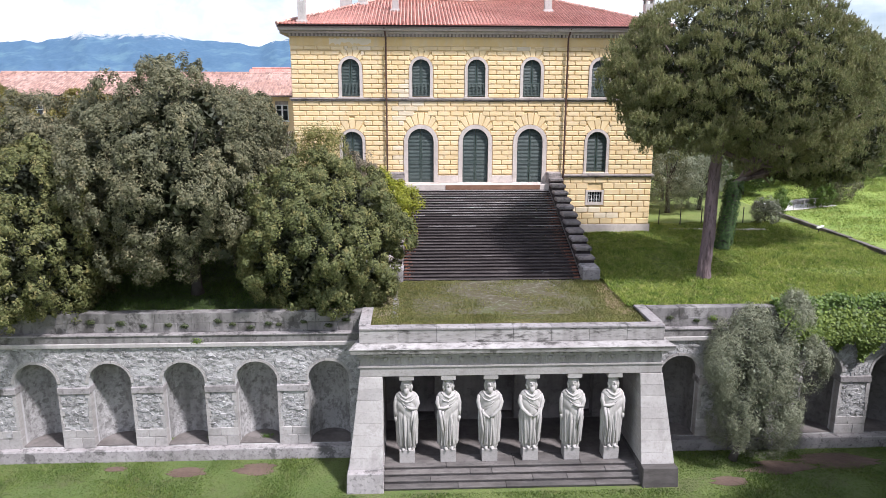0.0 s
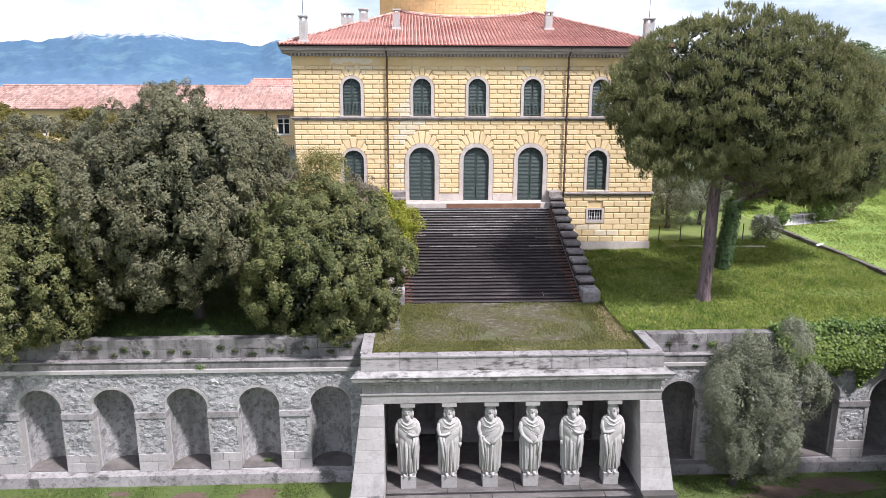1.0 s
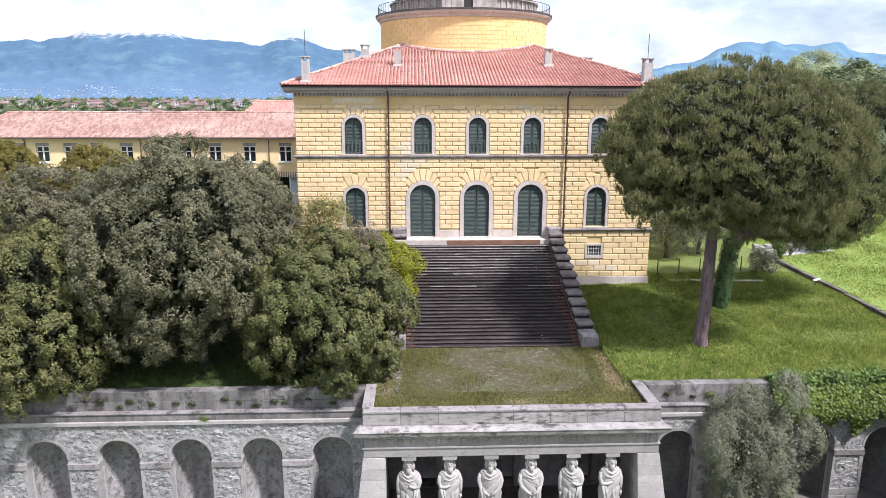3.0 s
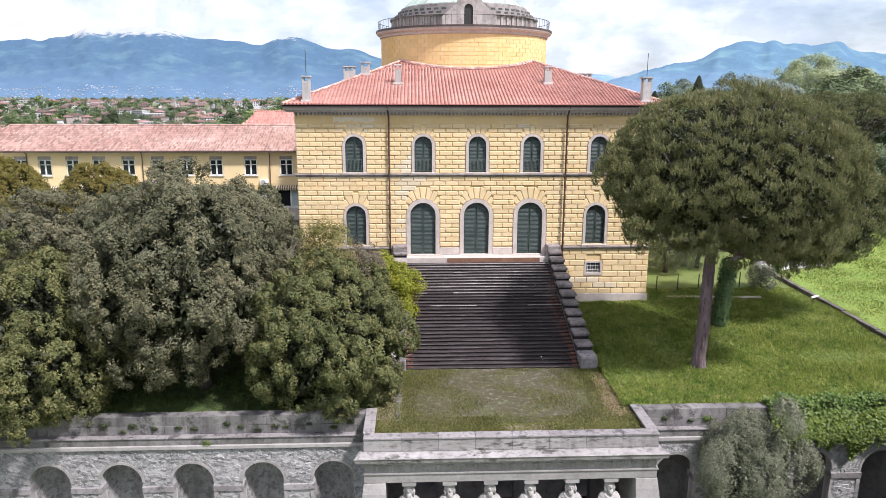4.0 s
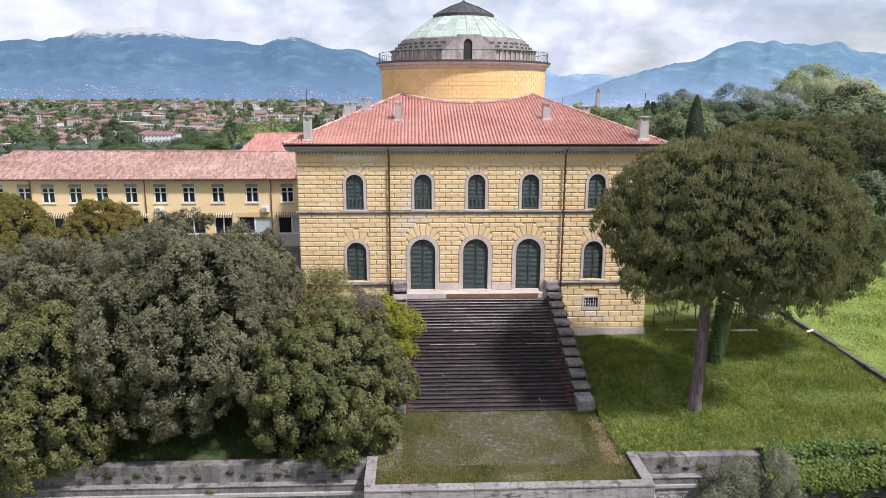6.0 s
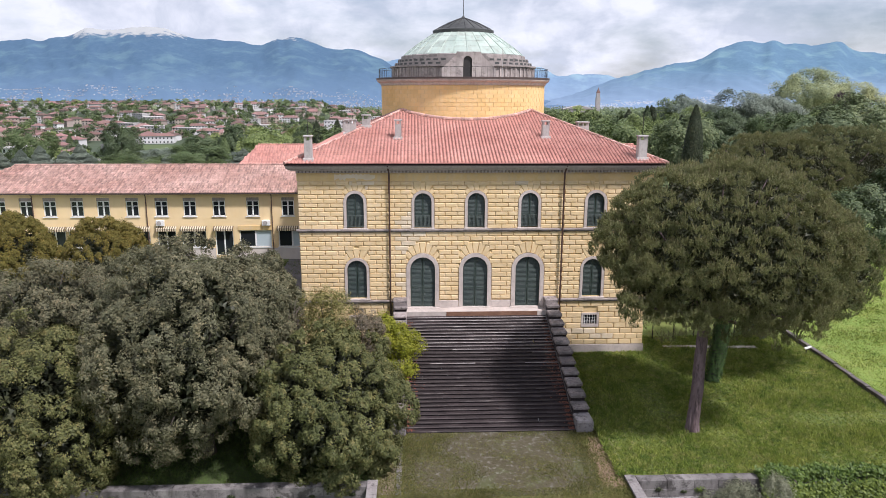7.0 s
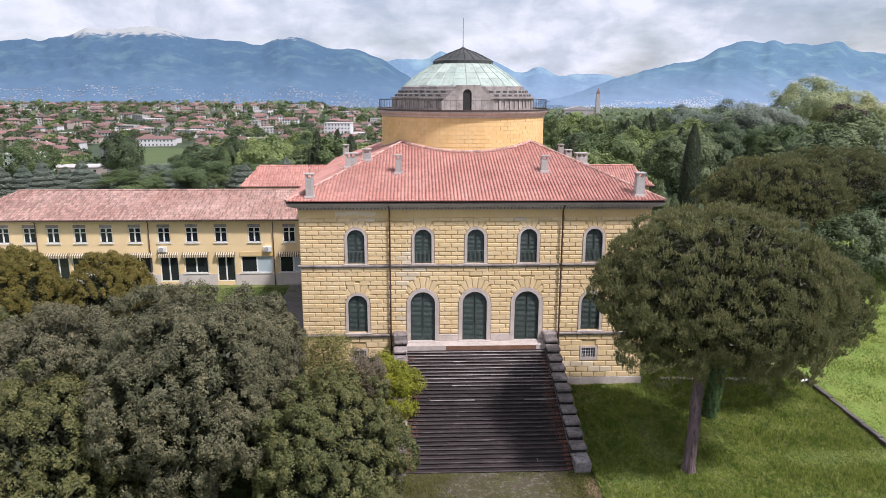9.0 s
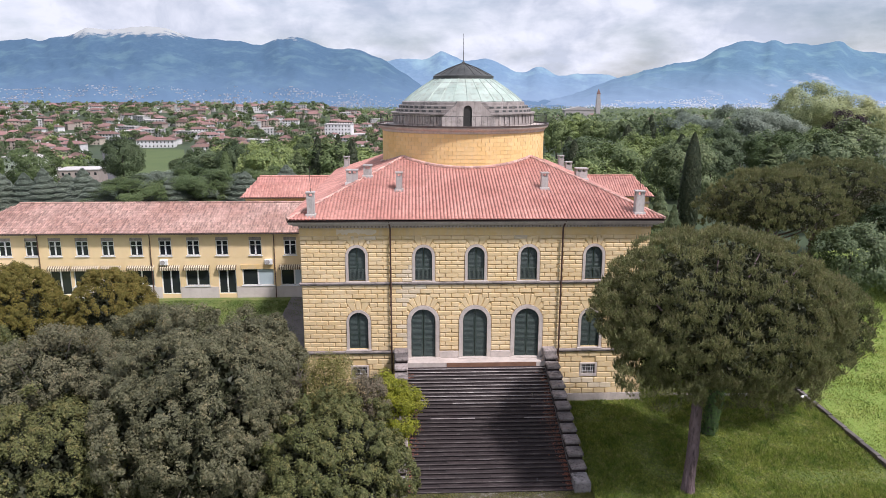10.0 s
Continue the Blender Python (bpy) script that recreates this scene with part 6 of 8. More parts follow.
for a, b, k in W_LOW:
    if k != "door":
        part("plinth", Shape().box(a, b, WY - 0.05, WY - 0.001, 4.6, 6.62), M["plinth_paint"], wing)


def casement(c, z0, z1, half, kind):
    top = 0.38 if kind == "up" else 0.0
    fr = Shape()
    for a, b, p, q in ((c - half, c + half, z0, z0 + 0.09), (c - half, c + half, z1 - 0.09 - top, z1 - top), (c - half, c - half + 0.12, z0, z1 - top), (c + half - 0.12, c + half, z0, z1 - top), (c - 0.085, c + 0.085, z0, z1 - top)):
        fr.box(a, b, WY + 0.12, WY + 0.2, p, q)
    if kind == "up":
        fr.box(c - half, c + half, WY + 0.12, WY + 0.2, z1 - top - 0.62, z1 - top - 0.54)
    win = part("window" if kind != "door" else "door", fr, M["white"], wing, "white framed casement")
    part("pane", Shape().box(c - half, c, WY + 0.15, WY + 0.17, z0, z1 - top), M["glass"], win)
    part("pane", Shape().box(c, c + half, WY + 0.15, WY + 0.17, z0, z1 - top), M["blind"] if kind == "blind" else M["glass"], win)
    if kind == "up":
        part("blind_box", Shape().box(c - half, c + half, WY + 0.08, WY + 0.2, z1 - top, z1), M["trim_dark"], win)
        part("sill", Shape().box(c - half - 0.1, c + half + 0.1, WY - 0.12, WY + 0.1, z0 - 0.1, z0), M["white"], win)
    elif kind != "door":
        part("sill", Shape().box(c - half - 0.1, c + half + 0.1, WY - 0.12, WY + 0.1, z0 - 0.1, z0), M["white"], win)


for c in W_UP:
    casement(c, 10.42, 12.58, 0.73, "up")
for a, b, k in W_LOW:
    casement((a + b) / 2, 5.75 if k == "door" else 6.75, 8.75, (b - a) / 2, k)
    if (a, b) == (-25.7, -22.0):
        part("blind_box", Shape().box(a - 0.1, b + 0.1, WY - 0.08, WY - 0.001, 8.75, 9.3), M["ochre_flat"], wing)
        continue
    aw = part("awning", Shape().loft([[(a - 0.1, WY - 0.02, 9.25), (a - 0.1, WY - 0.38, 9.0), (a - 0.1, WY - 0.38, 8.95), (a - 0.1, WY - 0.02, 9.2)], [(b + 0.1, WY - 0.02, 9.25), (b + 0.1, WY - 0.38, 9.0), (b + 0.1, WY - 0.38, 8.95), (b + 0.1, WY - 0.02, 9.2)]]), M["awning"], wing, "brown and cream striped awning")
    n = int((b - a + 0.2) / 0.13)
    for i in range(n):
        p = a - 0.1 + (b - a + 0.2) * i / n
        q = a - 0.1 + (b - a + 0.2) * (i + 1) / n
        part("stripe", Shape().box(p, q, WY - 0.41, WY - 0.385, 8.72, 9.02), M["cream"] if i % 2 else M["awning"], aw)
        if i % 2:
            part("stripe", Shape().add([(p, WY - 0.385, 9.004), (q, WY - 0.385, 9.004), (q, WY - 0.02, 9.256), (p, WY - 0.02, 9.256), (p, WY - 0.385, 8.99), (q, WY - 0.385, 8.99), (q, WY - 0.02, 9.24), (p, WY - 0.02, 9.24)], [(0, 1, 2, 3), (7, 6, 5, 4), (0, 4, 5, 1), (3, 2, 6, 7)]), M["cream"], aw)
for xx in (-48.8, -36.07, -21.8):
    part("downpipe", Shape().tube([(xx, WY - 0.4, 13.05), (xx, WY - 0.12, 12.8), (xx, WY - 0.12, 5.0)], 0.06, 6), M["pipe"], wing)
for xx, zz in ((-34.6, 9.65), (-22.5, 9.65)):
    ac = part("air_conditioner", Shape().box(xx - 0.45, xx + 0.45, WY - 0.36, WY - 0.02, zz - 0.32, zz + 0.32), M["white"], wing, "white wall air conditioner", bevel=0.03)
    part("fan_grille", Shape().lathe([(0.26, 0.0), (0.26, 0.02)], 0, 0, 16), M["chimney"], ac).matrix_world = Matrix.Translation((xx - 0.1, WY - 0.37, zz)) @ Matrix.Rotation(math.pi / 2, 4, "X")
part("gutter", Shape().box(-58.6, -15.4, WY - 0.75, WY - 0.6, 13.06, 13.2), M["gutter"], wing)
part("soffit", Shape().box(-58.6, -15.4, WY - 0.6, WY - 0.001, 13.06, 13.16), M["gutter"], wing)


def gable_roof(owner, x0, x1, y0, y1, ze, zr, mat, hip0, hip1, pitch, step):
    """Hipped roof along x with tile rows on the slope that faces the camera."""
    ym = (y0 + y1) / 2
    r = part("roof", Shape().add([(x0, y0, ze), (x1, y0, ze), (x1, y1, ze), (x0, y1, ze), (x0 + hip0, ym, zr), (x1 - hip1, ym, zr)], [(0, 1, 5, 4), (2, 3, 4, 5), (1, 2, 5), (3, 0, 4)]), mat, owner, "clay tile roof")
    sl = (zr - ze) / (ym - y0)
    c, s = 1 / math.hypot(1, sl), sl / math.hypot(1, sl)
    L = (ym - y0) / c

    def pl(u, v):
        return Vector(((x0 + x1) / 2 + u, y0 + v * c, ze + v * s)), Vector((0, -s, c)), Vector((1, 0, 0))

    def ok(u, v):
        xx = (x0 + x1) / 2 + u
        f = v / L
        return v < L and x0 + hip0 * f <= xx <= x1 - hip1 * f
    tile_rows(pitch, step, x1 - x0, pl, L, ok, mat, r)
    n = int((x1 - x0 - hip0 - hip1) / 0.45)
    rid = Shape()
    for i in range(n):
        a = x0 + hip0 + 0.45 * i
        rid.tube([(a, ym, zr + 0.06), (a + 0.5, ym, zr + 0.05)], [0.16, 0.13], 6)
    part("ridge_tiles", rid, mat, r)
    return r


gable_roof(wing, -58.8, -15.3, WY - 0.7, 33.4, 13.2, 15.75, M["terracotta_old"], 5.5, 0.2, 0.30, 0.55)
# corner balcony at the far end
bal = tagged(empty("balcony", (-54.5, 19.0, 8.4)), "concrete balcony with thin metal railing against the long building", "balcony")
part("slab", Shape().box(-58, -51.6, 16.5, WY - 0.003, 8.5, 8.85), M["concrete"], bal, bevel=0.02)
rl = Shape()
for i in range(30):
    y = 16.55 + (WY - 16.6) * i / 29
    rl.box(-51.68, -51.65, y - 0.012, y + 0.012, 8.85, 9.8)
rl.box(-51.7, -51.63, 16.5, WY - 0.05, 9.78, 9.84).box(-58, -51.63, 16.5, 16.56, 9.78, 9.84)
part("railing", rl, M["iron"], bal)
for y in (17.2, 20.5):
    part("post", Shape().box(-52.2, -51.9, y, y + 0.3, 4.5, 8.5), M["wing"], bal)

rear = tagged(empty("rear_building", (0, 44, 5)), "ochre rear building with red tiled hip roof behind the villa", "building")
part("wall", Shape().box(-29.4, 28.8, 40.5, 48, 2.0, 14.45), M["wing"], rear)
part("string_course", Shape().box(-29.5, 28.9, 40.35, 40.499, 13.3, 13.6), M["trim"], rear)
gable_roof(rear, -30.0, 29.4, 39.8, 48.7, 14.5, 16.95, M["terracotta"], 2.0, 2.0, 0.36, 0.7)
part("gutter", Shape().box(-30.1, 29.5, 39.68, 39.8, 14.38, 14.5), M["gutter"], rear)

# ---- low wall, floodlight and edging on the lawn ----
lw = Shape()
for i in range(15):
    y0 = 9 - 2.2 * i
    x0 = 30.7 - 0.02 * i
    lw.box(x0 - 0.2, x0 + 0.2, y0 - 2.18, y0, height(x0, y0) - 0.5, max(height(x0, y0), height(x0, y0 - 2)) + 0.34)
low_wall = tagged(part("low_wall", lw, M["steps_old"], bevel=0.03), "low dark mossy stone wall along the lawn", "wall", kind="structure")
fl = tagged(empty("floodlight", (29.7, -1.2, height(29.7, -1.2))), "small white floodlight on a short post by the low wall", "lamp")
zf = height(29.7, -1.2)
part("post", Shape().tube([(29.7, -1.2, zf - 0.1), (29.7, -1.2, zf + 0.5)], 0.04, 8), M["iron"], fl)
part("head", Shape().loft([[(29.5, -1.4, zf + 0.45), (30.1, -1.3, zf + 0.6), (30.1, -1.1, zf + 0.6), (29.5, -1.1, zf + 0.45)], [(29.5, -1.4, zf + 0.56), (30.1, -1.3, zf + 0.73), (30.1, -1.1, zf + 0.74), (29.5, -1.1, zf + 0.58)]]), M["white"], fl, bevel=0.03)
edge = Shape()
for i in range(9):
    x0 = 17.4 + 0.95 * i
    y0 = 0.6 - 0.05 * i
    edge.box(x0, x0 + 0.92, y0, y0 + 0.5, height(x0, y0) - 0.2, height(x0, y0) + 0.10)
tagged(part("stone_edging", edge, M["trim"], bevel=0.02), "pale stone edging laid in the grass", "edging", kind="structure")
for i in range(5):
    x0, y0 = 17.0 + 2.1 * i, 2.6 + 0.3 * i
    po = tagged(part("fence_post", Shape().tube([(x0, y0, height(x0, y0) - 0.1), (x0, y0, height(x0, y0) + 1.5)], 0.045, 6), M["iron"]), "thin dark metal fence post in the grass", "post", "fence posts")
ruin = Shape()
rr = random.Random(2)
for i in range(11):
    x0 = 30.9 + 0.62 * i
    h0 = 0.5 - 0.01 * i + rr.uniform(-0.12, 0.12)
    ruin.box(x0, x0 + 0.6, 12.2 + rr.uniform(-0.05, 0.05), 12.9, height(x0, 12) - 0.3, height(x0, 12) + h0)
tagged(part("garden_wall", ruin, M["rubble"], bevel=0.04), "grey broken stone garden wall behind the lawn", "wall", kind="structure")


# paved yard between villa and wing
yard = Shape()
ky = 10
for i in range(ky + 1):
    for xx in (-20.0, -18.5, -17.0, -15.6):
        yy = 1.0 + 20.3 * i / ky
        yard.v.append((xx, yy, height(xx, yy) + 0.06))
yard.f = [(i * 4 + j, i * 4 + j + 1, (i + 1) * 4 + j + 1, (i + 1) * 4 + j) for i in range(ky) for j in range(3)]
tagged(part("pavement", yard, M["asphalt_old"]), "grey paved yard beside the villa", "pavement", kind="structure")

# gravel path with a thin railing
gp = Shape()
for i in range(8):
    xx = 30.9 + 1.0 * i
    gp.v += [(xx, 9.5, height(xx, 9.5) + 0.07), (xx, 12.3, height(xx, 12.3) + 0.07)]
gp.f = [(2 * i, 2 * i + 2, 2 * i + 3, 2 * i + 1) for i in range(7)]
tagged(part("path", gp, M["concrete"]), "pale gravel path past the lawn", "path", kind="structure")
rl = tagged(empty("path_railing", (33, 9.6, 2)), "thin grey metal railing along the gravel path", "railing")
for i in range(6):
    xx = 31.2 + 1.1 * i
    part("post", Shape().tube([(xx, 9.6, height(xx, 9.6)), (xx, 9.6, height(xx, 9.6) + 1.0)], 0.03, 6), M["chimney"], rl)
part("rail", Shape().tube([(31.2, 9.6, height(31.2, 9.6) + 1.0), (36.7, 9.6, height(36.7, 9.6) + 1.0)], 0.03, 6), M["chimney"], rl)

# ---- plants ----
def flat_pieces(name, v):
    """A mesh of loose polygons: v has one row of corners for each piece."""
    n, k = v.shape[:2]
    me = bpy.data.meshes.new(name)
    me.vertices.add(k * n)
    me.vertices.foreach_set("co", v.astype(np.float32).ravel())
    me.loops.add(k * n)
    me.loops.foreach_set("vertex_index", np.arange(k * n, dtype=np.int32))
    me.polygons.add(n)
    me.polygons.foreach_set("loop_start", np.arange(0, k * n, k, dtype=np.int32))
    me.update(calc_edges=True)
    return me


def leaf_mesh(name, P, N, L, W, rng, broad=False):
    """Pointed leaves at P that face N; broad ones have four corners."""
    n = len(P)
    N = N / np.maximum(np.linalg.norm(N, axis=1, keepdims=True), 1e-6)
    U = np.cross(N, rng.normal(size=(n, 3)))
    U /= np.maximum(np.linalg.norm(U, axis=1, keepdims=True), 1e-6)
    V = np.cross(N, U)
    L, W = np.broadcast_to(L, n)[:, None], np.broadcast_to(W, n)[:, None]
    if broad:
        v = [P - U * L / 2, P + V * W / 2 + U * L * 0.06, P + U * L / 2, P - V * W / 2 + U * L * 0.06]
    else:
        v = [P - U * L * 0.38 - V * W / 2, P + U * L * 0.62, P - U * L * 0.24 + V * W / 2]
    return flat_pieces(name, np.stack(v, 1))


def needle_mesh(name, A, B, W, rng):
    """Fine pointed needles from A to B."""
    n = len(A)
    S = np.cross(B - A, rng.normal(size=(n, 3)))
    S /= np.maximum(np.linalg.norm(S, axis=1, keepdims=True), 1e-6)
    S *= np.broadcast_to(W, n)[:, None] / 2
    return flat_pieces(name, np.stack([A - S, A + S, B], 1))


def sphere_dirs(n, rng):
    d = rng.normal(size=(n, 3))
    return d / np.linalg.norm(d, axis=1, keepdims=True)


def crown_clumps(c, rad, n, rng, low=-0.75, lump=0.2, boughs=30, bough=(0.25, 0.42)):
    """Centres of leafy clumps that sit on the outside of rounded boughs; d says which way each looks."""
    c, rad = np.array(c, float), np.array(rad, float)
    pool = sphere_dirs(boughs * 14, rng)
    pool = pool[pool[:, 2] > low]
    bd = [pool[0]]
    while len(bd) < boughs:
        gap = np.max(pool @ np.array(bd).T, axis=1) + rng.random(len(pool)) * 0.25
        bd.append(pool[np.argmin(gap)])
    bd = np.array(bd)
    mean = rad.mean()
    rb = mean * rng.uniform(*bough, boughs)
    bc = c + bd * (rad - 0.72 * rb[:, None] * rad / mean) * rng.uniform(1 - lump, 1.05 + 0.5 * lump, boughs)[:, None]
    k = rng.choice(boughs, n, p=rb ** 2 / (rb ** 2).sum())
    s = sphere_dirs(n, rng) + 0.85 * bd[k] + np.array((0, 0, 0.3))
    s /= np.linalg.norm(s, axis=1, keepdims=True)
    P = bc[k] + s * (rb[k] * rng.uniform(0.78, 1.08, n))[:, None] * rad / mean
    return P, s


def leafy(name, c, rad, clumps, per, clump_r, L, W, rng, low=-0.75, lump=0.22, flat=1.25, droop=0.0, boughs=30):
    C, d = crown_clumps(c, rad, clumps, rng, low, lump, boughs, (0.25, 0.42) if boughs < 50 else (0.17, 0.3) if boughs < 100 else (0.12, 0.25))
    size = clump_r * rng.uniform(0.6, 1.25, len(C))
    k = np.repeat(np.arange(len(C)), per)
    s = sphere_dirs(len(k), rng)
    s += 0.55 * d[k]
    s /= np.linalg.norm(s, axis=1, keepdims=True)
    off = s * size[k][:, None] * rng.uniform(0.55, 1.08, len(k))[:, None]
    off[:, 2] *= flat
    P = C[k] + off
    P[:, 2] -= droop * rng.random(len(k)) * size[k]
    N = s + 0.4 * d[k] + rng.normal(size=s.shape) * 0.42 + np.array((0, 0, 0.25))
    LL = L * rng.uniform(0.7, 1.3, len(k))
    return leaf_mesh(name, P, N, LL, LL * (W / L), rng), C


def limbs(base, top, targets, r0, rng, bend=0.3):
    """A trunk and its limbs, each a shape of its own."""
    b, t = Vector(base), Vector(top)
    trunk = [b + (t - b) * q + Vector((math.sin(q * 5 + b.x) * bend * q * (1 - q), math.cos(q * 4 + b.y) * bend * q * (1 - q), 0)) for q in (0, 0.08, 0.25, 0.5, 0.75, 1)]
    out = [Shape().tube(trunk, [r0 * 1.35, r0 * 1.08, r0, r0 * 0.9, r0 * 0.8, r0 * 0.6], 12)]
    for q in targets:
        q = Vector(q)
        st = trunk[4] + (trunk[5] - trunk[4]) * rng.random()
        mid = st.lerp(q, 0.5) + Vector((0, 0, rng.uniform(0.0, 0.8)))
        out.append(Shape().tube([st, mid, q], [r0 * 0.42, r0 * 0.26, r0 * 0.07], 6))
    return out


def broadleaf(name, label, base, c, rad, clumps, per, clump_r, L, W, mat, seed, bark="bark_dark", low=-0.75, lump=0.22, trunk=0.25, droop=0.0, group="", boughs=30):
    rng = np.random.default_rng(seed)
    e = tagged(empty(name, base), label, "shrub" if name in ("shrub", "bush", "yew_bush") else "tree", group)
    me, C = leafy("crown", c, rad, clumps, per, clump_r, L, W, rng, low, lump, droop=droop, boughs=boughs)
    part("crown", me, M[mat], e)
    # sparse large inner leaves; oaks and yews take the copy coloured dark for shade
    d = sphere_dirs(int(clumps * 9), rng)
    P = np.array(c) + d * np.array(rad) * (rng.uniform(0.15, 0.8, len(d)) ** 0.6)[:, None]
    P = P[P[:, 2] > c[2] + low * rad[2] * 0.9]
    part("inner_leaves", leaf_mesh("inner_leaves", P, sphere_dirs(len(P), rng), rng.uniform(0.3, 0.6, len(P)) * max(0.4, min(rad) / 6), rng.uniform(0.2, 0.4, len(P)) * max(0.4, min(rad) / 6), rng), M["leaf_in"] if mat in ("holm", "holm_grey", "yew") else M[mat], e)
    pick = C[rng.choice(len(C), 11, replace=False)]
    for i, sh in enumerate(limbs(base, (c[0], c[1], c[2] - rad[2] * 0.15), [tuple(p) for p in pick], trunk, rng)):
        part("limb" if i else "trunk", sh, M[bark], e, smooth=True)
    return e


def stone_pine(base, fork, c, rad, seed, clumps=150, tufts=34, blades=11, label="", lowz=-0.55, wide=0.05, boughs=60, ivied=False, lobes=()):
    rng = np.random.default_rng(seed)
    e = tagged(empty("stone_pine", base), label or "tall umbrella pine with a leaning reddish trunk", "tree", "stone pines")
    C, d = crown_clumps(c, rad, clumps, rng, lowz, 0.08, boughs, (0.25, 0.42) if boughs < 100 else (0.13, 0.23))
    # side lobes of the crown
    for lc, lr, share in lobes:
        C2, d2 = crown_clumps(lc, lr, int(clumps * share), rng, -0.9, 0.1, 26, (0.26, 0.42))
        C, d = np.concatenate([C, C2]), np.concatenate([d, d2])
    size = rng.uniform(0.6, 1.0, len(C)) * min(rad) / (8.5 if boughs < 100 else 11.0)
    k = np.repeat(np.arange(len(C)), tufts)
    s = sphere_dirs(len(k), rng) + 0.7 * d[k] + np.array((0, 0, 0.45))
    s /= np.linalg.norm(s, axis=1, keepdims=True)
    off = s * size[k][:, None] * rng.uniform(0.45, 1.05, len(k))[:, None]
    off[:, 2] *= 0.75
    T = C[k] + off
    # each tuft is a short brush: needles spread from an upturned shoot
    axis = s * 0.35 + np.array((0, 0, 0.95)) + rng.normal(size=s.shape) * 0.16
    axis /= np.linalg.norm(axis, axis=1, keepdims=True)
    shoot = rng.uniform(0.18, 0.34, len(T)) * max(1.0, wide / 0.05) ** 0.5
    j = np.repeat(np.arange(len(T)), blades)
    at = T[j] + axis[j] * (shoot[j] * rng.random(len(j)))[:, None]
    dirs = axis[j] * 0.75 + sphere_dirs(len(j), rng) * 0.7
    dirs /= np.linalg.norm(dirs, axis=1, keepdims=True)
    ln = rng.uniform(0.11, 0.19, len(j))[:, None] * max(1.0, wide / 0.05) ** 0.5
    part("crown", needle_mesh("crown", at, at + dirs * ln, rng.uniform(0.7, 1.3, len(j)) * wide, rng), M["pine"], e)
    up = np.nonzero(rng.random(len(T)) < 0.55)[0]
    A = T[up] + axis[up] * shoot[up][:, None]
    part("spring_growth", needle_mesh("spring_growth", A, A + axis[up] * rng.uniform(0.16, 0.30, len(up))[:, None], np.full(len(up), wide * 1.9), rng), M["candle"], e, "pale upright spring shoots")
    # filling needles, their shade put into the colour
    d2 = sphere_dirs(20000, rng)
    P = np.array(c) + d2 * np.array(rad) * (rng.uniform(0.1, 0.98, len(d2)) ** 0.5)[:, None] * 0.95
    P = P[P[:, 2] > c[2] + (lowz + 0.12) * rad[2]]
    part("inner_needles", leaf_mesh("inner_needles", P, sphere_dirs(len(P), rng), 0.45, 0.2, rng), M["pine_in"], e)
    pick = C[rng.choice(len(C), 20, replace=False)]
    r0 = 0.40
    s_ = Shape()
    b, f = Vector(base), Vector(fork)
    pts = [b + (f - b) * q for q in (0, 0.04, 0.15, 0.4, 0.7, 1)]
    pts[3] += Vector((0.06, 0, 0))
    top = Vector((c[0], c[1], c[2] + rad[2] * 0.2))
    line = pts + [f.lerp(top, 0.5), top]
    radii = [r0 * 1.3, r0 * 1.12, r0, r0 * 0.96, r0 * 0.9, r0 * 0.85, r0 * 0.5, r0 * 0.2]
    rings = []
    for i in range(len(line) - 1):
        for q in range(14):
            t = q / 14
            p, rr = line[i].lerp(line[i + 1], t), radii[i] + (radii[i + 1] - radii[i]) * t
            ring = []
            for jj in range(44):
                a = 6.2832 * jj / 44
                plate = noise.noise((math.cos(a) * 5.5, math.sin(a) * 5.5, p.z * 1.3 + seed))
                ring.append((p.x + math.cos(a) * rr * (1 + 0.26 * max(-0.5, min(0.3, plate * 1.8))), p.y + math.sin(a) * rr * (1 + 0.26 * max(-0.5, min(0.3, plate * 1.8))), p.z))
            rings.append(ring)
    s_.loft(rings)
    part("trunk", s_, M["bark_dark"] if ivied else M["bark"], e, "dark trunk" if ivied else "reddish grey furrowed bark", smooth=True)
    if ivied:
        q = rng.random(2600)
        a = rng.random(2600) * 6.2832
        P = np.array(base)[None] + (np.array(fork) - np.array(base))[None] * (q * 1.05)[:, None]
        D = np.stack([np.cos(a), np.sin(a), 0 * a], 1)
        part("ivy", leaf_mesh("ivy", P + D * (0.5 + 0.25 * rng.random(2600))[:, None], D + np.array((0, 0, 0.4)), 0.2, 0.16, rng), M["ivy_dark"], e, "dark ivy on the trunk")
    for q in pick:
        q = Vector(q)
        st = f.lerp(top, rng.random() * 0.6)
        mid = st.lerp(q, 0.55) + Vector((0, 0, -0.3))
        part("branch", Shape().tube([st, mid, q], [0.17, 0.10, 0.03], 6), M["bark"], e, smooth=True)
    return e


stone_pine((14.06, -14.4, 1.25), (14.45, -13.9, 8.8), (15.5, -13.2, 14.1), (7.6, 6.9, 5.4), 3, clumps=1500, tufts=18, blades=15, lowz=-0.75, wide=0.036, boughs=170,
           lobes=(((9.5, -13.6, 14.2), (2.6, 2.8, 2.5), 0.09), ((10.8, -16.4, 11.6), (3.2, 3.0, 2.2), 0.11), ((17.8, -15.6, 10.6), (3.8, 3.2, 2.4), 0.14), ((21.3, -13.4, 12.4), (2.9, 3.6, 3.2), 0.11)))
stone_pine((18.95, -6.3, 1.6), (19.6, -6.0, 6.6), (26.2, -4.2, 10.2), (5.9, 5.0, 4.2), 4, clumps=900, tufts=14, blades=12, label="broad dark stone pine with an ivy covered trunk", lowz=-0.95, ivied=True)
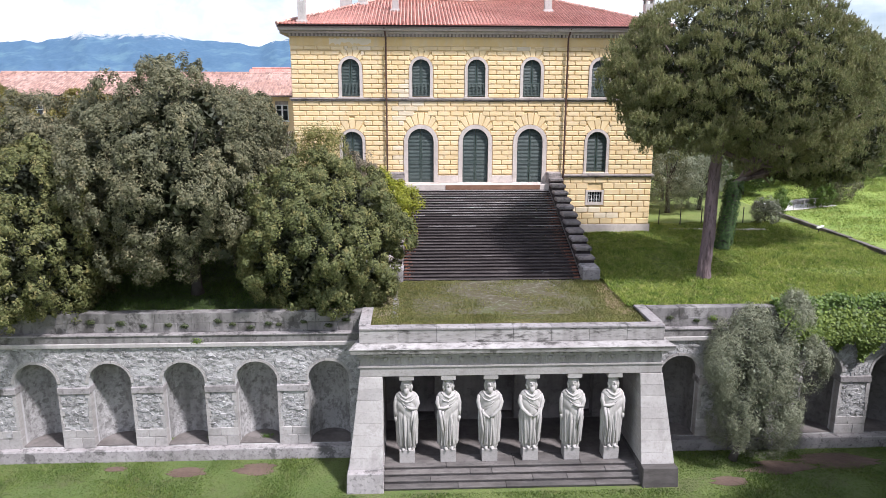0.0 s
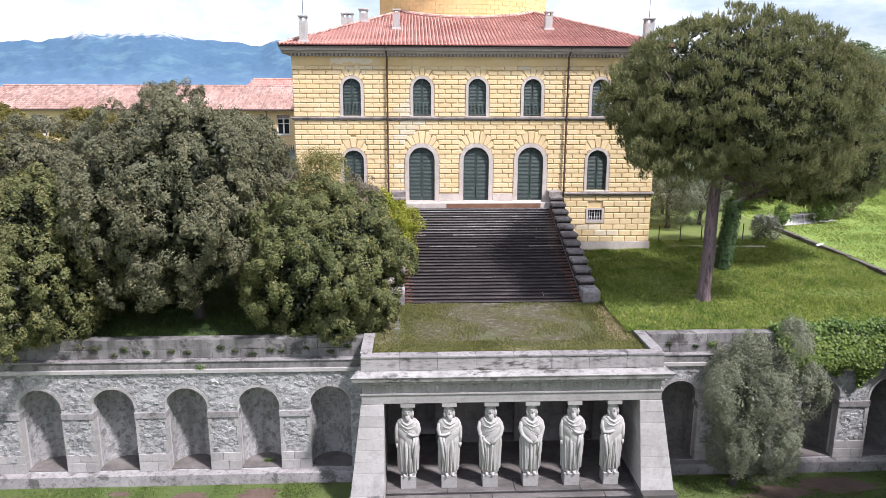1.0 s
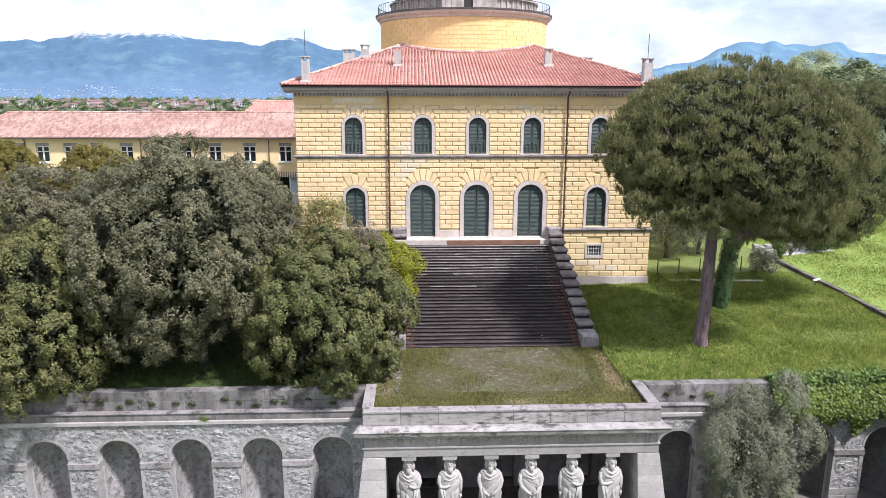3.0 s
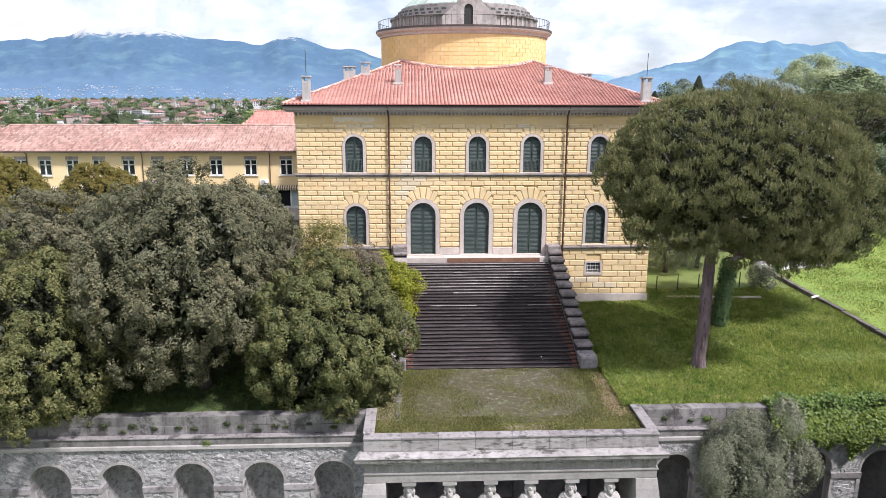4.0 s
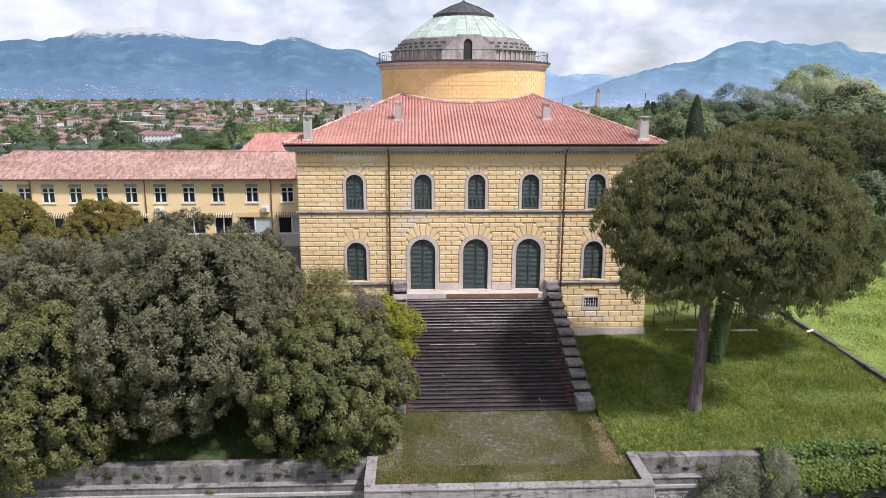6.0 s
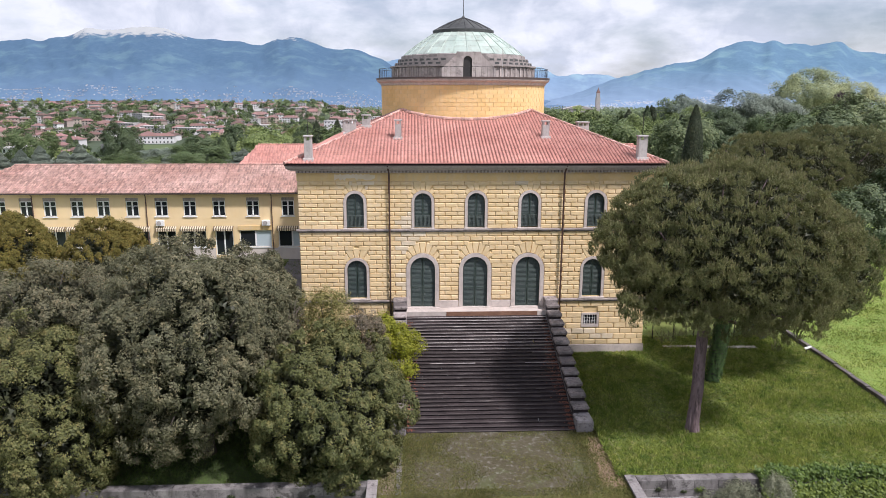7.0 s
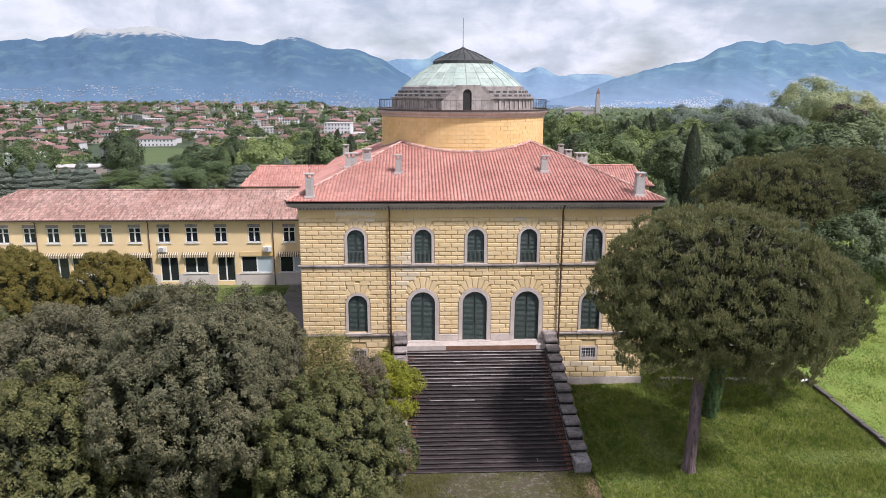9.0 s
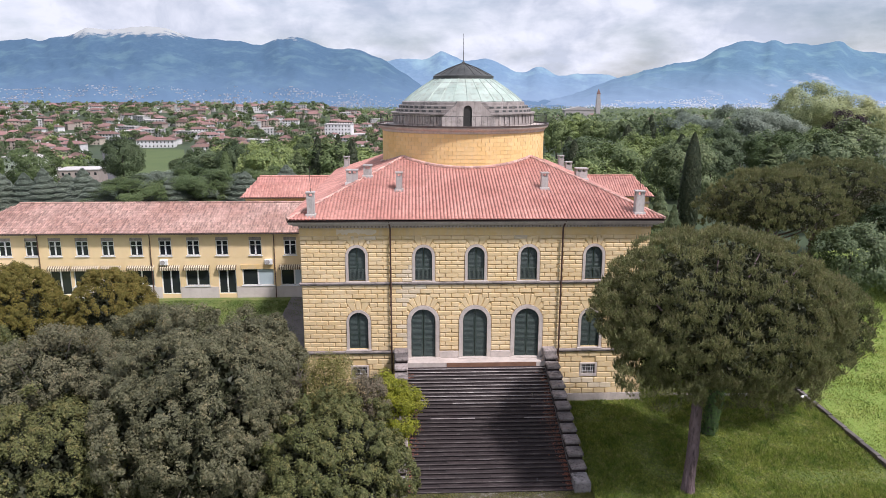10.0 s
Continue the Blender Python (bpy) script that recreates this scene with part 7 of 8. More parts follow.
stone_pine((43.0, 33, height(43, 33)), (43, 33, 8.5), (42.6, 32, 13.6), (8.7, 7.5, 4.9), 5, clumps=620, tufts=18, blades=12, label="rounded stone pine at the edge of the wood", wide=0.07, lowz=-0.45, boughs=90)
stone_pine((53.0, 39, height(53, 39)), (53, 39, 8.0), (55.5, 39.5, 13.4), (9.6, 8, 5.8), 6, clumps=620, tufts=18, blades=12, label="wide stone pine with bare lower branches at the wood", wide=0.07, lowz=-0.4, boughs=90)

OAK = "dense evergreen holm oak with grey-green leaves behind the terrace wall"
broadleaf("holm_oak", OAK, (-19.0, -15.5, 0.9), (-19.2, -16.0, 8.4), (5.8, 6.7, 6.2), 1900, 85, 0.36, 0.14, 0.10, "holm_grey", 21, low=-0.8, trunk=0.32, group="holm oaks", boughs=110)
broadleaf("holm_oak", "dense evergreen holm oak with yellowing leaf tips by the staircase", (-10.8, -16.3, 0.9), (-10.9, -16.8, 4.85), (5.0, 5.2, 4.4), 1500, 85, 0.34, 0.14, 0.10, "holm", 22, low=-0.85, trunk=0.24, group="holm oaks", boughs=110)
broadleaf("holm_oak", OAK, (-30.5, -13.0, 0.9), (-30.3, -12.6, 7.3), (6.2, 6.0, 5.3), 1400, 75, 0.38, 0.15, 0.10, "holm_grey", 23, low=-0.8, trunk=0.3, group="holm oaks", boughs=110)
broadleaf("holm_oak", "evergreen holm oak with low boughs hanging over the parapet", (-28.2, -17.6, 0.9), (-27.4, -18.4, 5.2), (4.9, 5.2, 5.7), 1500, 80, 0.35, 0.14, 0.10, "holm", 24, low=-0.9, trunk=0.22, group="holm oaks", boughs=110)
broadleaf("holm_oak", OAK, (-16.9, -8.0, 1.6), (-17.3, -9.8, 8.2), (3.6, 4.6, 4.9), 1000, 80, 0.36, 0.15, 0.10, "holm_grey", 25, low=-0.9, trunk=0.22, group="holm oaks", boughs=110)
broadleaf("holm_oak", OAK, (-25.0, -5.5, 2.2), (-25.0, -6.2, 7.2), (5.4, 5.0, 5.0), 1000, 75, 0.40, 0.15, 0.10, "holm_grey", 26, low=-0.9, trunk=0.25, group="holm oaks", boughs=110)
broadleaf("holm_oak", OAK, (-37.5, -9.0, 1.6), (-37.5, -9.5, 6.6), (5.4, 5.2, 5.2), 900, 75, 0.40, 0.15, 0.10, "holm", 27, low=-0.9, trunk=0.25, group="holm oaks", boughs=110)
broadleaf("yew_bush", "rounded dark olive yew on the garden lawn", (-40.5, 3, 3.6), (-41.0, 3, 8.3), (3.8, 4.0, 5.2), 1500, 75, 0.32, 0.16, 0.09, "yew", 28, low=-1.0, group="yews", boughs=90, lump=0.02)
broadleaf("yew_bush", "rounded dark olive yew on the garden lawn", (-32.4, 3, 3.6), (-32.8, 3, 7.9), (3.9, 4.0, 5.2), 1500, 75, 0.32, 0.16, 0.09, "yew", 29, low=-1.0, group="yews", boughs=90, lump=0.02)
broadleaf("bush", "bright yellow-green leafy bush beside the staircase", (-6.9, -8.0, 1.2), (-7.7, -8.2, 4.0), (2.6, 2.5, 3.0), 260, 130, 0.5, 0.16, 0.1, "lime", 30, low=-1.0, trunk=0.1)
broadleaf("shrub", "thin olive-brown shrub with sparse spring leaves", (-11.6, -12.6, 1.2), (-11.4, -12.7, 8.7), (1.5, 1.4, 2.9), 140, 80, 0.5, 0.15, 0.06, "olive_brown", 31, low=-1.0, trunk=0.1, lump=0.4)
broadleaf("olive_tree", "bushy silver-grey olive tree against the terrace wall", (13.2, -22.4, -7.5), (14.05, -22.5, -2.1), (3.2, 2.4, 4.7), 560, 150, 0.40, 0.15, 0.04, "olive", 32, low=-1.0, trunk=0.2, droop=1.4, lump=0.62, boughs=17)
broadleaf("shrub", "grey-brown twiggy shrub before the bright bush", (-9.0, -11.2, 1.2), (-9.2, -11.4, 7.0), (1.8, 1.6, 2.4), 170, 80, 0.34, 0.12, 0.07, "shrub_brown", 33, low=-1.0, trunk=0.1, lump=0.3)
# bare young tree
rngb = random.Random(9)
bt = tagged(empty("bare_tree", (-14.0, -11.6, 1.7)), "leafless pale twiggy tree between the oaks and villa", "tree")
bs = Shape().tube([(-14.0, -11.6, 1.5), (-13.9, -11.7, 5), (-14.0, -11.7, 8.5)], [0.12, 0.08, 0.04], 7)
for i in range(90):
    z = rngb.uniform(4.5, 8.6)
    a = rngb.uniform(0, 6.28)
    r = rngb.uniform(0.6, 1.7)
    bs.tube([(-13.95, -11.7, z), (-13.95 + r * 0.5 * math.cos(a), -11.7 + r * 0.5 * math.sin(a), z + rngb.uniform(0.4, 1.0)), (-13.95 + r * math.cos(a), -11.7 + r * math.sin(a), z + rngb.uniform(1.0, 2.3))], [0.03, 0.02, 0.008], 4)
part("trunk", bs, M["twig"], bt)

# ivy over the right end of the wall
rng = np.random.default_rng(41)
n = 27000
x = 15.9 + 20 * rng.random(n) ** 1.1
up = rng.random(n)
hang = 0.45 + 1.35 * np.abs(np.sin(x * 1.7)) * np.abs(np.sin(x * 0.63 + 1)) + 0.5 * np.sin(x * 4.1) ** 2
z = 1.55 - up ** 1.3 * (hang + 1.3)
y = np.where(z > 1.0, WALL_Y + 0.1 + rng.random(n) * 0.9, WALL_Y + 0.15 - 0.7 * np.sin(np.clip((1.2 - z) / 2.4, 0, 1) * 2.6) - rng.random(n) * 0.2)
P = np.stack([x, y, z + rng.normal(size=n) * 0.1 + 0.16 * np.sin(x * 2.3)], 1)
N = np.stack([rng.normal(size=n) * 0.5, -0.8 + rng.normal(size=n) * 0.4, 0.7 + rng.normal(size=n) * 0.4], 1)
ivy = tagged(empty("ivy", (19, WALL_Y, 0.5)), "bright green ivy hanging over the terrace parapet", "climber")
top = z > 0.95
part("top_leaves", leaf_mesh("top_leaves", P[top], N[top], 0.21, 0.17, rng, True), M["ivy"], ivy)
part("hanging_leaves", leaf_mesh("hanging_leaves", P[~top], N[~top], 0.21, 0.17, rng, True), M["ivy"], ivy)
for k in range(14):
    xs = 16.6 + 1.35 * k
    part("stem", Shape().tube([(xs, WALL_Y + 0.4, 1.2), (xs + 0.1, WALL_Y - 0.05, 1.1), (xs + 0.25, WALL_Y - 0.12, 0.2), (xs + 0.1, WALL_Y - 0.06, -0.7)], [0.04, 0.035, 0.025, 0.01], 5), M["bark_dark"], ivy)

# tufts on the wall
rngt = random.Random(6)
for x0, z0, r in ((-17.6, -0.42, 0.26), (-20.6, 0.45, 0.16), (-19.2, 0.5, 0.15), (-15.6, 0.5, 0.14), (12.2, 0.5, 0.26), (-9.2, 0.7, 0.16), (-13.6, 0.52, 0.15), (-14.1, -6.7, 0.3), (-20.0, -6.75, 0.3), (-17.2, -6.7, 0.32), (-13.0, 0.45, 0.13), (-21.8, 0.62, 0.2), (-22.4, 0.3, 0.14), (-16.4, 0.7, 0.16), (-18.3, 0.4, 0.18), (-14.6, 0.3, 0.15), (-11.6, 0.6, 0.13), (-23.5, 0.7, 0.2), (-10.2, 0.35, 0.14), (9.6, 0.6, 0.16), (11.2, 0.4, 0.14)):
    rng = np.random.default_rng(int(1000 + x0 * 10))
    d = sphere_dirs(150, rng)
    P = np.array((x0, WALL_Y + (0.22 if z0 > 0 else -0.1 if z0 > -5 else 0.7), z0)) + d * np.array((r * 1.5, r * 0.35, r * 0.85)) * rng.uniform(0.2, 1.15, 150)[:, None]
    tagged(part("wall_plant", leaf_mesh("wall_plant", P, d + np.array((0, -0.5, 0.3)), 0.09, 0.06, rng), M["ivy"] if r > 0.22 else M["moss"]), "small green tuft growing from the wall joints", "plant", "wall plants")


def grass(name, label, x0, x1, y0, y1, n, zfun, tall, seed, keep=lambda x, y: np.ones(len(x), bool), mat="grass", wide=(0.03, 0.075)):
    rng = np.random.default_rng(seed)
    x, y = rng.uniform(x0, x1, n), rng.uniform(y0, y1, n)
    dens = np.array([noise.noise((a * 0.35, b * 0.35, 7.0)) for a, b in zip(x, y)])
    ok = (dens + rng.random(n) * 0.9 > -0.15) & keep(x, y)
    x, y = x[ok], y[ok]
    z = np.array([zfun(a, b) for a, b in zip(x, y)])
    A = np.stack([x, y, z - 0.02], 1)
    B = A + np.stack([rng.normal(size=len(x)) * tall * 0.6, 0.2 * tall + rng.normal(size=len(x)) * tall * 0.6, tall * rng.uniform(0.5, 1.3, len(x)) * (0.55 + 1.1 * np.clip(dens[ok] + 0.35, 0, 1))], 1)
    return tagged(part(name, needle_mesh(name, A, B, rng.uniform(*wide, len(x)), rng), M[mat]), label, "grass", kind="stuff")


grass("lawn_grass", "uneven green lawn grass beside the staircase", 7.3, 31, -19.7, 3.5, 190000, height, 0.21, 51, keep=lambda x, y: ~((x < 15.3) & (y > -0.2)), wide=(0.04, 0.10))
grass("lower_grass", "short green grass below the terrace wall", -34, 34, -28, -21.25, 200000, lambda a, b: -7.55, 0.09, 52, keep=lambda x, y: ~((np.abs(x) < 9.1) & (y > -25.2)) & ~((np.random.default_rng(8).random(len(x)) < 0.7) & (y > -23.1) & ((np.abs(x + 18.2) < 1.2) | (np.abs(x + 14.2) < 1.2) | (np.abs(x - 18.6) < 1.2) | (np.abs(x + 22.3) < 1.0))), mat="grass_low")
grass("verge_grass", "mossy olive grass on the gravel platform", -7.7, 7.7, -22.8, -13.8, 110000, lambda a, b: 1.12 + (b + 13.7) * 0.030, 0.09, 53, keep=lambda x, y: ((np.abs(x) > 5.4) & (np.abs(x) < 6.3)) | (y < -20.6) | (np.abs(x) > 7.4) | (np.random.default_rng(3).random(len(x)) < 0.12 + 0.5 * np.clip(np.abs(x - 0.6) / 5.5, 0, 1) ** 1.5 + 0.25 * np.sin(x * 1.3 + np.sin(y * 1.1) * 2)), mat="grass_dry")

# blades under the oaks, in the copy coloured dark for shade
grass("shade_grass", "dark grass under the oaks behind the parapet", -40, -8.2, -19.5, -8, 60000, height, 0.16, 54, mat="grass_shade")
# grey olives and bushes past the lawn
broadleaf("olive_tree", "grey-green olive tree behind the villa lawn", (20.3, 9.5, 1.7), (20.3, 9.5, 5.6), (2.9, 2.6, 3.0), 200, 90, 0.5, 0.17, 0.05, "olive", 61, low=-0.9, trunk=0.22, droop=0.8, lump=0.3)
broadleaf("olive_tree", "grey-green olive tree behind the villa lawn", (24.2, 11.0, 1.8), (24.4, 11.0, 5.2), (2.7, 2.5, 2.9), 180, 90, 0.5, 0.17, 0.05, "olive", 62, low=-0.9, trunk=0.2, droop=0.8, lump=0.3)
broadleaf("shrub", "silver-grey shrub beside the fence", (27.2, 3.2, 1.75), (27.2, 3.2, 2.8), (1.3, 1.2, 1.25), 70, 80, 0.35, 0.14, 0.06, "olive", 63, low=-1.0, trunk=0.08)
broadleaf("shrub", "small round clipped light green shrub", (31.6, 8.6, 1.8), (31.6, 8.6, 3.0), (0.75, 0.75, 1.1), 50, 80, 0.3, 0.12, 0.07, "ivy", 64, low=-1.0, trunk=0.06)
broadleaf("shrub", "large grey-green shrub above the grass bank", (38.5, 11.5, 2.6), (38.5, 11.5, 4.6), (2.4, 2.1, 2.4), 120, 90, 0.45, 0.16, 0.08, "holm_grey", 65, low=-1.0, trunk=0.1)
broadleaf("shrub", "light green round shrub above the path", (36.4, 10.0, 2.4), (36.4, 10.0, 3.6), (1.3, 1.2, 1.2), 70, 80, 0.35, 0.14, 0.08, "ivy", 66, low=-1.0, trunk=0.08)

for i, (xx, yy) in enumerate(((-26.5, -10.5), (-23.6, -10.3), (-20.8, -10.2), (-18.0, -10.0), (-15.2, -9.9), (-12.6, -9.8))):
    tagged(part("fence_post", Shape().tube([(xx, yy, height(xx, yy) - 0.1), (xx, yy, height(xx, yy) + 1.6)], 0.07, 7), M["bark_dark"]), "dark wooden fence post under the oaks", "post", "wooden posts")

grass("garden_grass", "short green grass before the long building", -46, -16.5, 4, 20.5, 60000, height, 0.10, 56, mat="grass_low", wide=(0.05, 0.10))
grass("meadow_grass", "bright green meadow grass past the low wall", 31.2, 62, -12, 30, 120000, height, 0.15, 55, wide=(0.04, 0.09))

# ---- woods, town and mountains ----
def far_tree_mesh(name, seed, kind, n, L):
    rng = np.random.default_rng(seed)
    if kind == "column":
        t = rng.random(n) ** 0.8
        a = rng.random(n) * 6.2832
        r = 0.13 * np.sin(np.pi * np.clip(t * 0.93 + 0.07, 0, 1)) ** 0.6 * rng.uniform(0.7, 1.05, n)
        P = np.stack([r * np.cos(a), r * np.sin(a), t], 1)
        N = np.stack([np.cos(a), np.sin(a), 0.3 + 0 * a], 1)
    elif kind == "cone":
        t = rng.random(n) ** 0.7
        lay = 0.75 + 0.25 * np.abs(np.sin(t * 26))
        a = rng.random(n) * 6.2832
        r = 0.36 * (1 - t) ** 0.8 * lay * rng.uniform(0.5, 1.05, n) + 0.01
        P = np.stack([r * np.cos(a), r * np.sin(a), 0.06 + t * 0.94], 1)
        N = np.stack([np.cos(a) * 0.5, np.sin(a) * 0.5, 0.8 + 0 * a], 1)
    else:
        C, d = crown_clumps((0, 0, 0.60), (0.40, 0.40, 0.38), 90, rng, -0.85, 0.3, 22, (0.26, 0.42))
        k = rng.integers(0, len(C), n)
        s = sphere_dirs(n, rng) + 0.6 * d[k]
        s /= np.linalg.norm(s, axis=1, keepdims=True)
        P = C[k] + s * 0.10 * rng.uniform(0.5, 1.1, n)[:, None]
        N = 0.6 * s + (P - np.array((0, 0, 0.5))) * 2.2 + np.array((0, 0, 0.2))
    N = N / np.linalg.norm(N, axis=1, keepdims=True) + rng.normal(size=N.shape) * 0.3
    return leaf_mesh(name, P, N, L * rng.uniform(0.7, 1.3, n), L * 0.8, rng)


M["wood_dark"] = leafage("dark_wood_leaves", (0.085, 0.124, 0.058), (0.130, 0.169, 0.075), (0.169, 0.195, 0.091), big=0.05, spread=0.3, each=0.28)
M["wood_mid"] = leafage("green_wood_leaves", (0.099, 0.144, 0.052), (0.142, 0.190, 0.070), (0.181, 0.209, 0.093), big=0.05, spread=0.3, each=0.28)
M["wood_light"] = leafage("spring_wood_leaves", (0.194, 0.256, 0.085), (0.250, 0.312, 0.106), (0.300, 0.331, 0.150), big=0.05, spread=0.3, each=0.28)
M["wood_blue"] = leafage("blue_cedar_needles", (0.173, 0.210, 0.163), (0.228, 0.265, 0.204), (0.131, 0.163, 0.118), big=0.08, spread=0.3)
M["wood_pale"] = leafage("pale_poplar_leaves", (0.338, 0.375, 0.188), (0.413, 0.438, 0.225), (0.275, 0.300, 0.138), big=0.1, spread=0.22, through_=0.35)
M["wood_cypress"] = leafage("cypress_leaves", (0.042, 0.058, 0.030), (0.060, 0.076, 0.036), (0.085, 0.088, 0.045), big=0.5, spread=0.4)
M["wood_purple"] = leafage("purple_leaves", (0.045, 0.025, 0.04), (0.06, 0.035, 0.05), (0.03, 0.02, 0.03), big=0.1, spread=0.22)
M["field"] = surface("field_grass", (0.068, 0.104, 0.028), (0.088, 0.124, 0.034), (0.104, 0.112, 0.040), big=0.05, small=0.5, bump=0)
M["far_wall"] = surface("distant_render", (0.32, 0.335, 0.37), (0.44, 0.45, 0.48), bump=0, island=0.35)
KINDS = dict(
    dark=("broadleaf_tree", "round", "wood_dark", "dark green broadleaf tree in the wood"),
    mid=("broadleaf_tree", "round", "wood_mid", "green broadleaf tree in the wood"),
    light=("broadleaf_tree", "round", "wood_light", "fresh light green spring tree in the wood"),
    blue=("cedar", "round", "wood_blue", "blue-grey cedar with layered boughs"),
    bluefir=("blue_fir", "cone", "wood_blue", "blue-grey conifer with layered boughs"),
    fir=("fir_tree", "cone", "wood_dark", "dark green conifer in the wood"),
    cypress=("cypress", "column", "wood_cypress", "tall narrow dark cypress"),
    poplar=("poplar", "column", "wood_mid", "slim green poplar in the valley"),
    pale=("pale_tree", "round", "wood_pale", "tall pale yellow-green spring tree"),
    purple=("purple_tree", "round", "wood_purple", "dark purple-leaved tree in the wood"),
)
protos = {}


def plant(kind, x, y, tall, wide, detail, z=None, seed=0):
    """A tree of a kind, its mesh shared by all of that kind and detail."""
    name, form, mat, label = KINDS[kind]
    key = (kind, detail, seed)
    zb = (height(x, y) if z is None else z) - 0.3
    turn = random.uniform(0, 6.28)
    m = Matrix.Translation((x, y, zb)) @ Matrix.Rotation(turn, 4, "Z") @ Matrix.Diagonal((wide, wide, tall, 1))
    if key not in protos:
        e = tagged(empty(name), label, "tree", name + "s")
        n = {4: 26000, 3: 12000, 2: 4200}[detail]
        L = {4: 0.020, 3: 0.030, 2: 0.050}[detail]
        part("crown", far_tree_mesh("crown", 100 + len(protos), form, n, L), M[mat], e)
        part("trunk", Shape().tube([(0, 0, -0.02), (0.01, 0, 0.3), (0, 0.01, 0.7)], [0.03, 0.022, 0.008], 6), M["bark_dark"], e)
        protos[key] = e
        e.matrix_basis = m
        return e
    t = copy_thing(protos[key], m)
    t.matrix_basis = m
    return t


random.seed(12)
# trees behind and beside the buildings
for x, y, tall, wide, k in ((-102, 120, 13.5, 14, "mid"), (-112, 200, 18, 16, "dark"), (42.0, 58, 19.6, 13, "cypress"), (59, 150, 15.5, 16, "cypress"), (65.5, 150, 13, 15, "cypress"), (67.5, 152, 12, 14, "cypress"), (128, 176, 25, 27, "pale"), (150, 186, 21, 30, "pale"), (90, 142, 18.5, 24, "blue"), (76, 150, 17, 22, "blue"), (104, 150, 17, 20, "blue"), (106, 118, 17, 15, "purple"), (70, 128, 14, 16, "light"), (58, 104, 14, 16, "mid"), (66, 112, 13, 15, "mid"), (74, 118, 14, 16, "dark"), (62, 96, 13, 15, "dark"), (84, 108, 14, 16, "mid"), (52, 118, 14, 15, "light"), (46, 100, 13, 14, "mid"),
                            (66, 60, 16, 16, "dark"), (75, 66, 17, 17, "dark"), (33, 66, 13, 12, "mid"), (48, 78, 16, 15, "dark"), (26, 62, 14, 15, "light"), (18, 74, 15, 15, "light"), (36, 90, 17, 17, "mid"),
                            (34, 50, 12, 9, "fir"), (48, 22, 10, 10, "dark"), (57, 25, 12, 12, "dark"), (66, 30, 13, 14, "dark"), (22.5, 17, 8, 7, "dark"), (27, 22, 9, 9, "mid"), (33, 20, 7, 8, "mid"), (38, 24, 8, 9, "dark"),
                            (31, 36, 12, 8, "fir"), (24, 33, 9, 8, "mid")):
    plant(k, x, y, tall, wide, 4 if k in ("pale", "blue", "cypress") else 3)
for i in range(24):
    plant(random.choice(("blue", "bluefir", "bluefir", "bluefir", "mid")), -98 + 3.4 * i + random.uniform(-1, 1), 80 + random.uniform(-4, 14), random.uniform(7.5, 10.5), random.uniform(13, 18), 4)
for x, y, tall in ((-34, 150, 17), (-29, 160, 18), (-24, 150, 16)):
    plant("cypress", x, y, tall, 15, 2)
for i in range(60):
    y = random.uniform(130, 330)
    u = random.uniform(-0.33, -0.03)
    plant(random.choice(("light", "mid", "light", "mid", "fir", "dark", "poplar")), u * (y + 58), y, random.uniform(10, 15), random.uniform(12, 19), 2)
for i in range(80):
    y = random.uniform(95, 420)
    u = random.uniform(0.10, 0.62)
    plant(random.choice(("mid", "dark", "mid", "mid", "dark", "fir", "cypress", "light")), u * (y + 58), y, random.uniform(10, 16), random.uniform(12, 18), 2)
for i in range(34):
    y = random.uniform(165, 270)
    u = random.uniform(-0.34, -0.10)
    x = u * (y + 58)
    top = 29.1 - math.tan(radians(random.uniform(3.7, 6.2))) * (y + 58)
    plant(random.choice(("light", "light", "light", "mid", "mid", "dark")), x, y, max(8.0, top - height(x, y)), random.uniform(13, 19), 3)
for i in range(46):
    y = random.uniform(335, 640)
    u = random.choice((random.uniform(-0.70, -0.47), random.uniform(-0.31, -0.05), random.uniform(-0.31, -0.05)))
    plant(random.choice(("dark", "dark", "mid", "fir", "dark")), u * (y + 58), y, random.uniform(10, 15), random.uniform(12, 17), 2)
# tall trees added out of view beside the lower lawn, to cast shade on it
for x, y, tall, wide in ((23.5, -33, 15, 12), (24, -37, 17, 14), (30, -31.5, 18, 16), (34, -36, 21, 19), (30, -43, 19, 18), (46, -34, 21, 20)):
    plant("mid", x, y, tall, wide, 2, z=-7.5)


def woods(name, label, mat, rows, seed):
    """Many far trees in one mesh: rows of x, y, height and width."""
    rng = np.random.default_rng(seed)
    Ps, Ns, Ls = [], [], []
    for x, y, tall, wide in rows:
        n = 120 if y > 900 else 260
        C = sphere_dirs(14, rng) * np.array((0.33, 0.33, 0.26)) + np.array((0, 0, 0.62))
        k = rng.integers(0, 14, n)
        s = sphere_dirs(n, rng) + np.array((0, 0, 0.25))
        Ps.append((C[k] + s * 0.15) * np.array((wide, wide, tall)) + np.array((x, y, height(x, y) - 1.0)))
        Ns.append(s + rng.normal(size=s.shape) * 0.3)
        Ls.append(np.full(n, wide * (0.20 if y > 900 else 0.13)) * rng.uniform(0.7, 1.3, n))
    L = np.concatenate(Ls)
    tagged(part(name, leaf_mesh(name, np.concatenate(Ps), np.concatenate(Ns), L, L * 0.75, rng), M[mat]), label, "woodland", kind="stuff")


rw = random.Random(31)
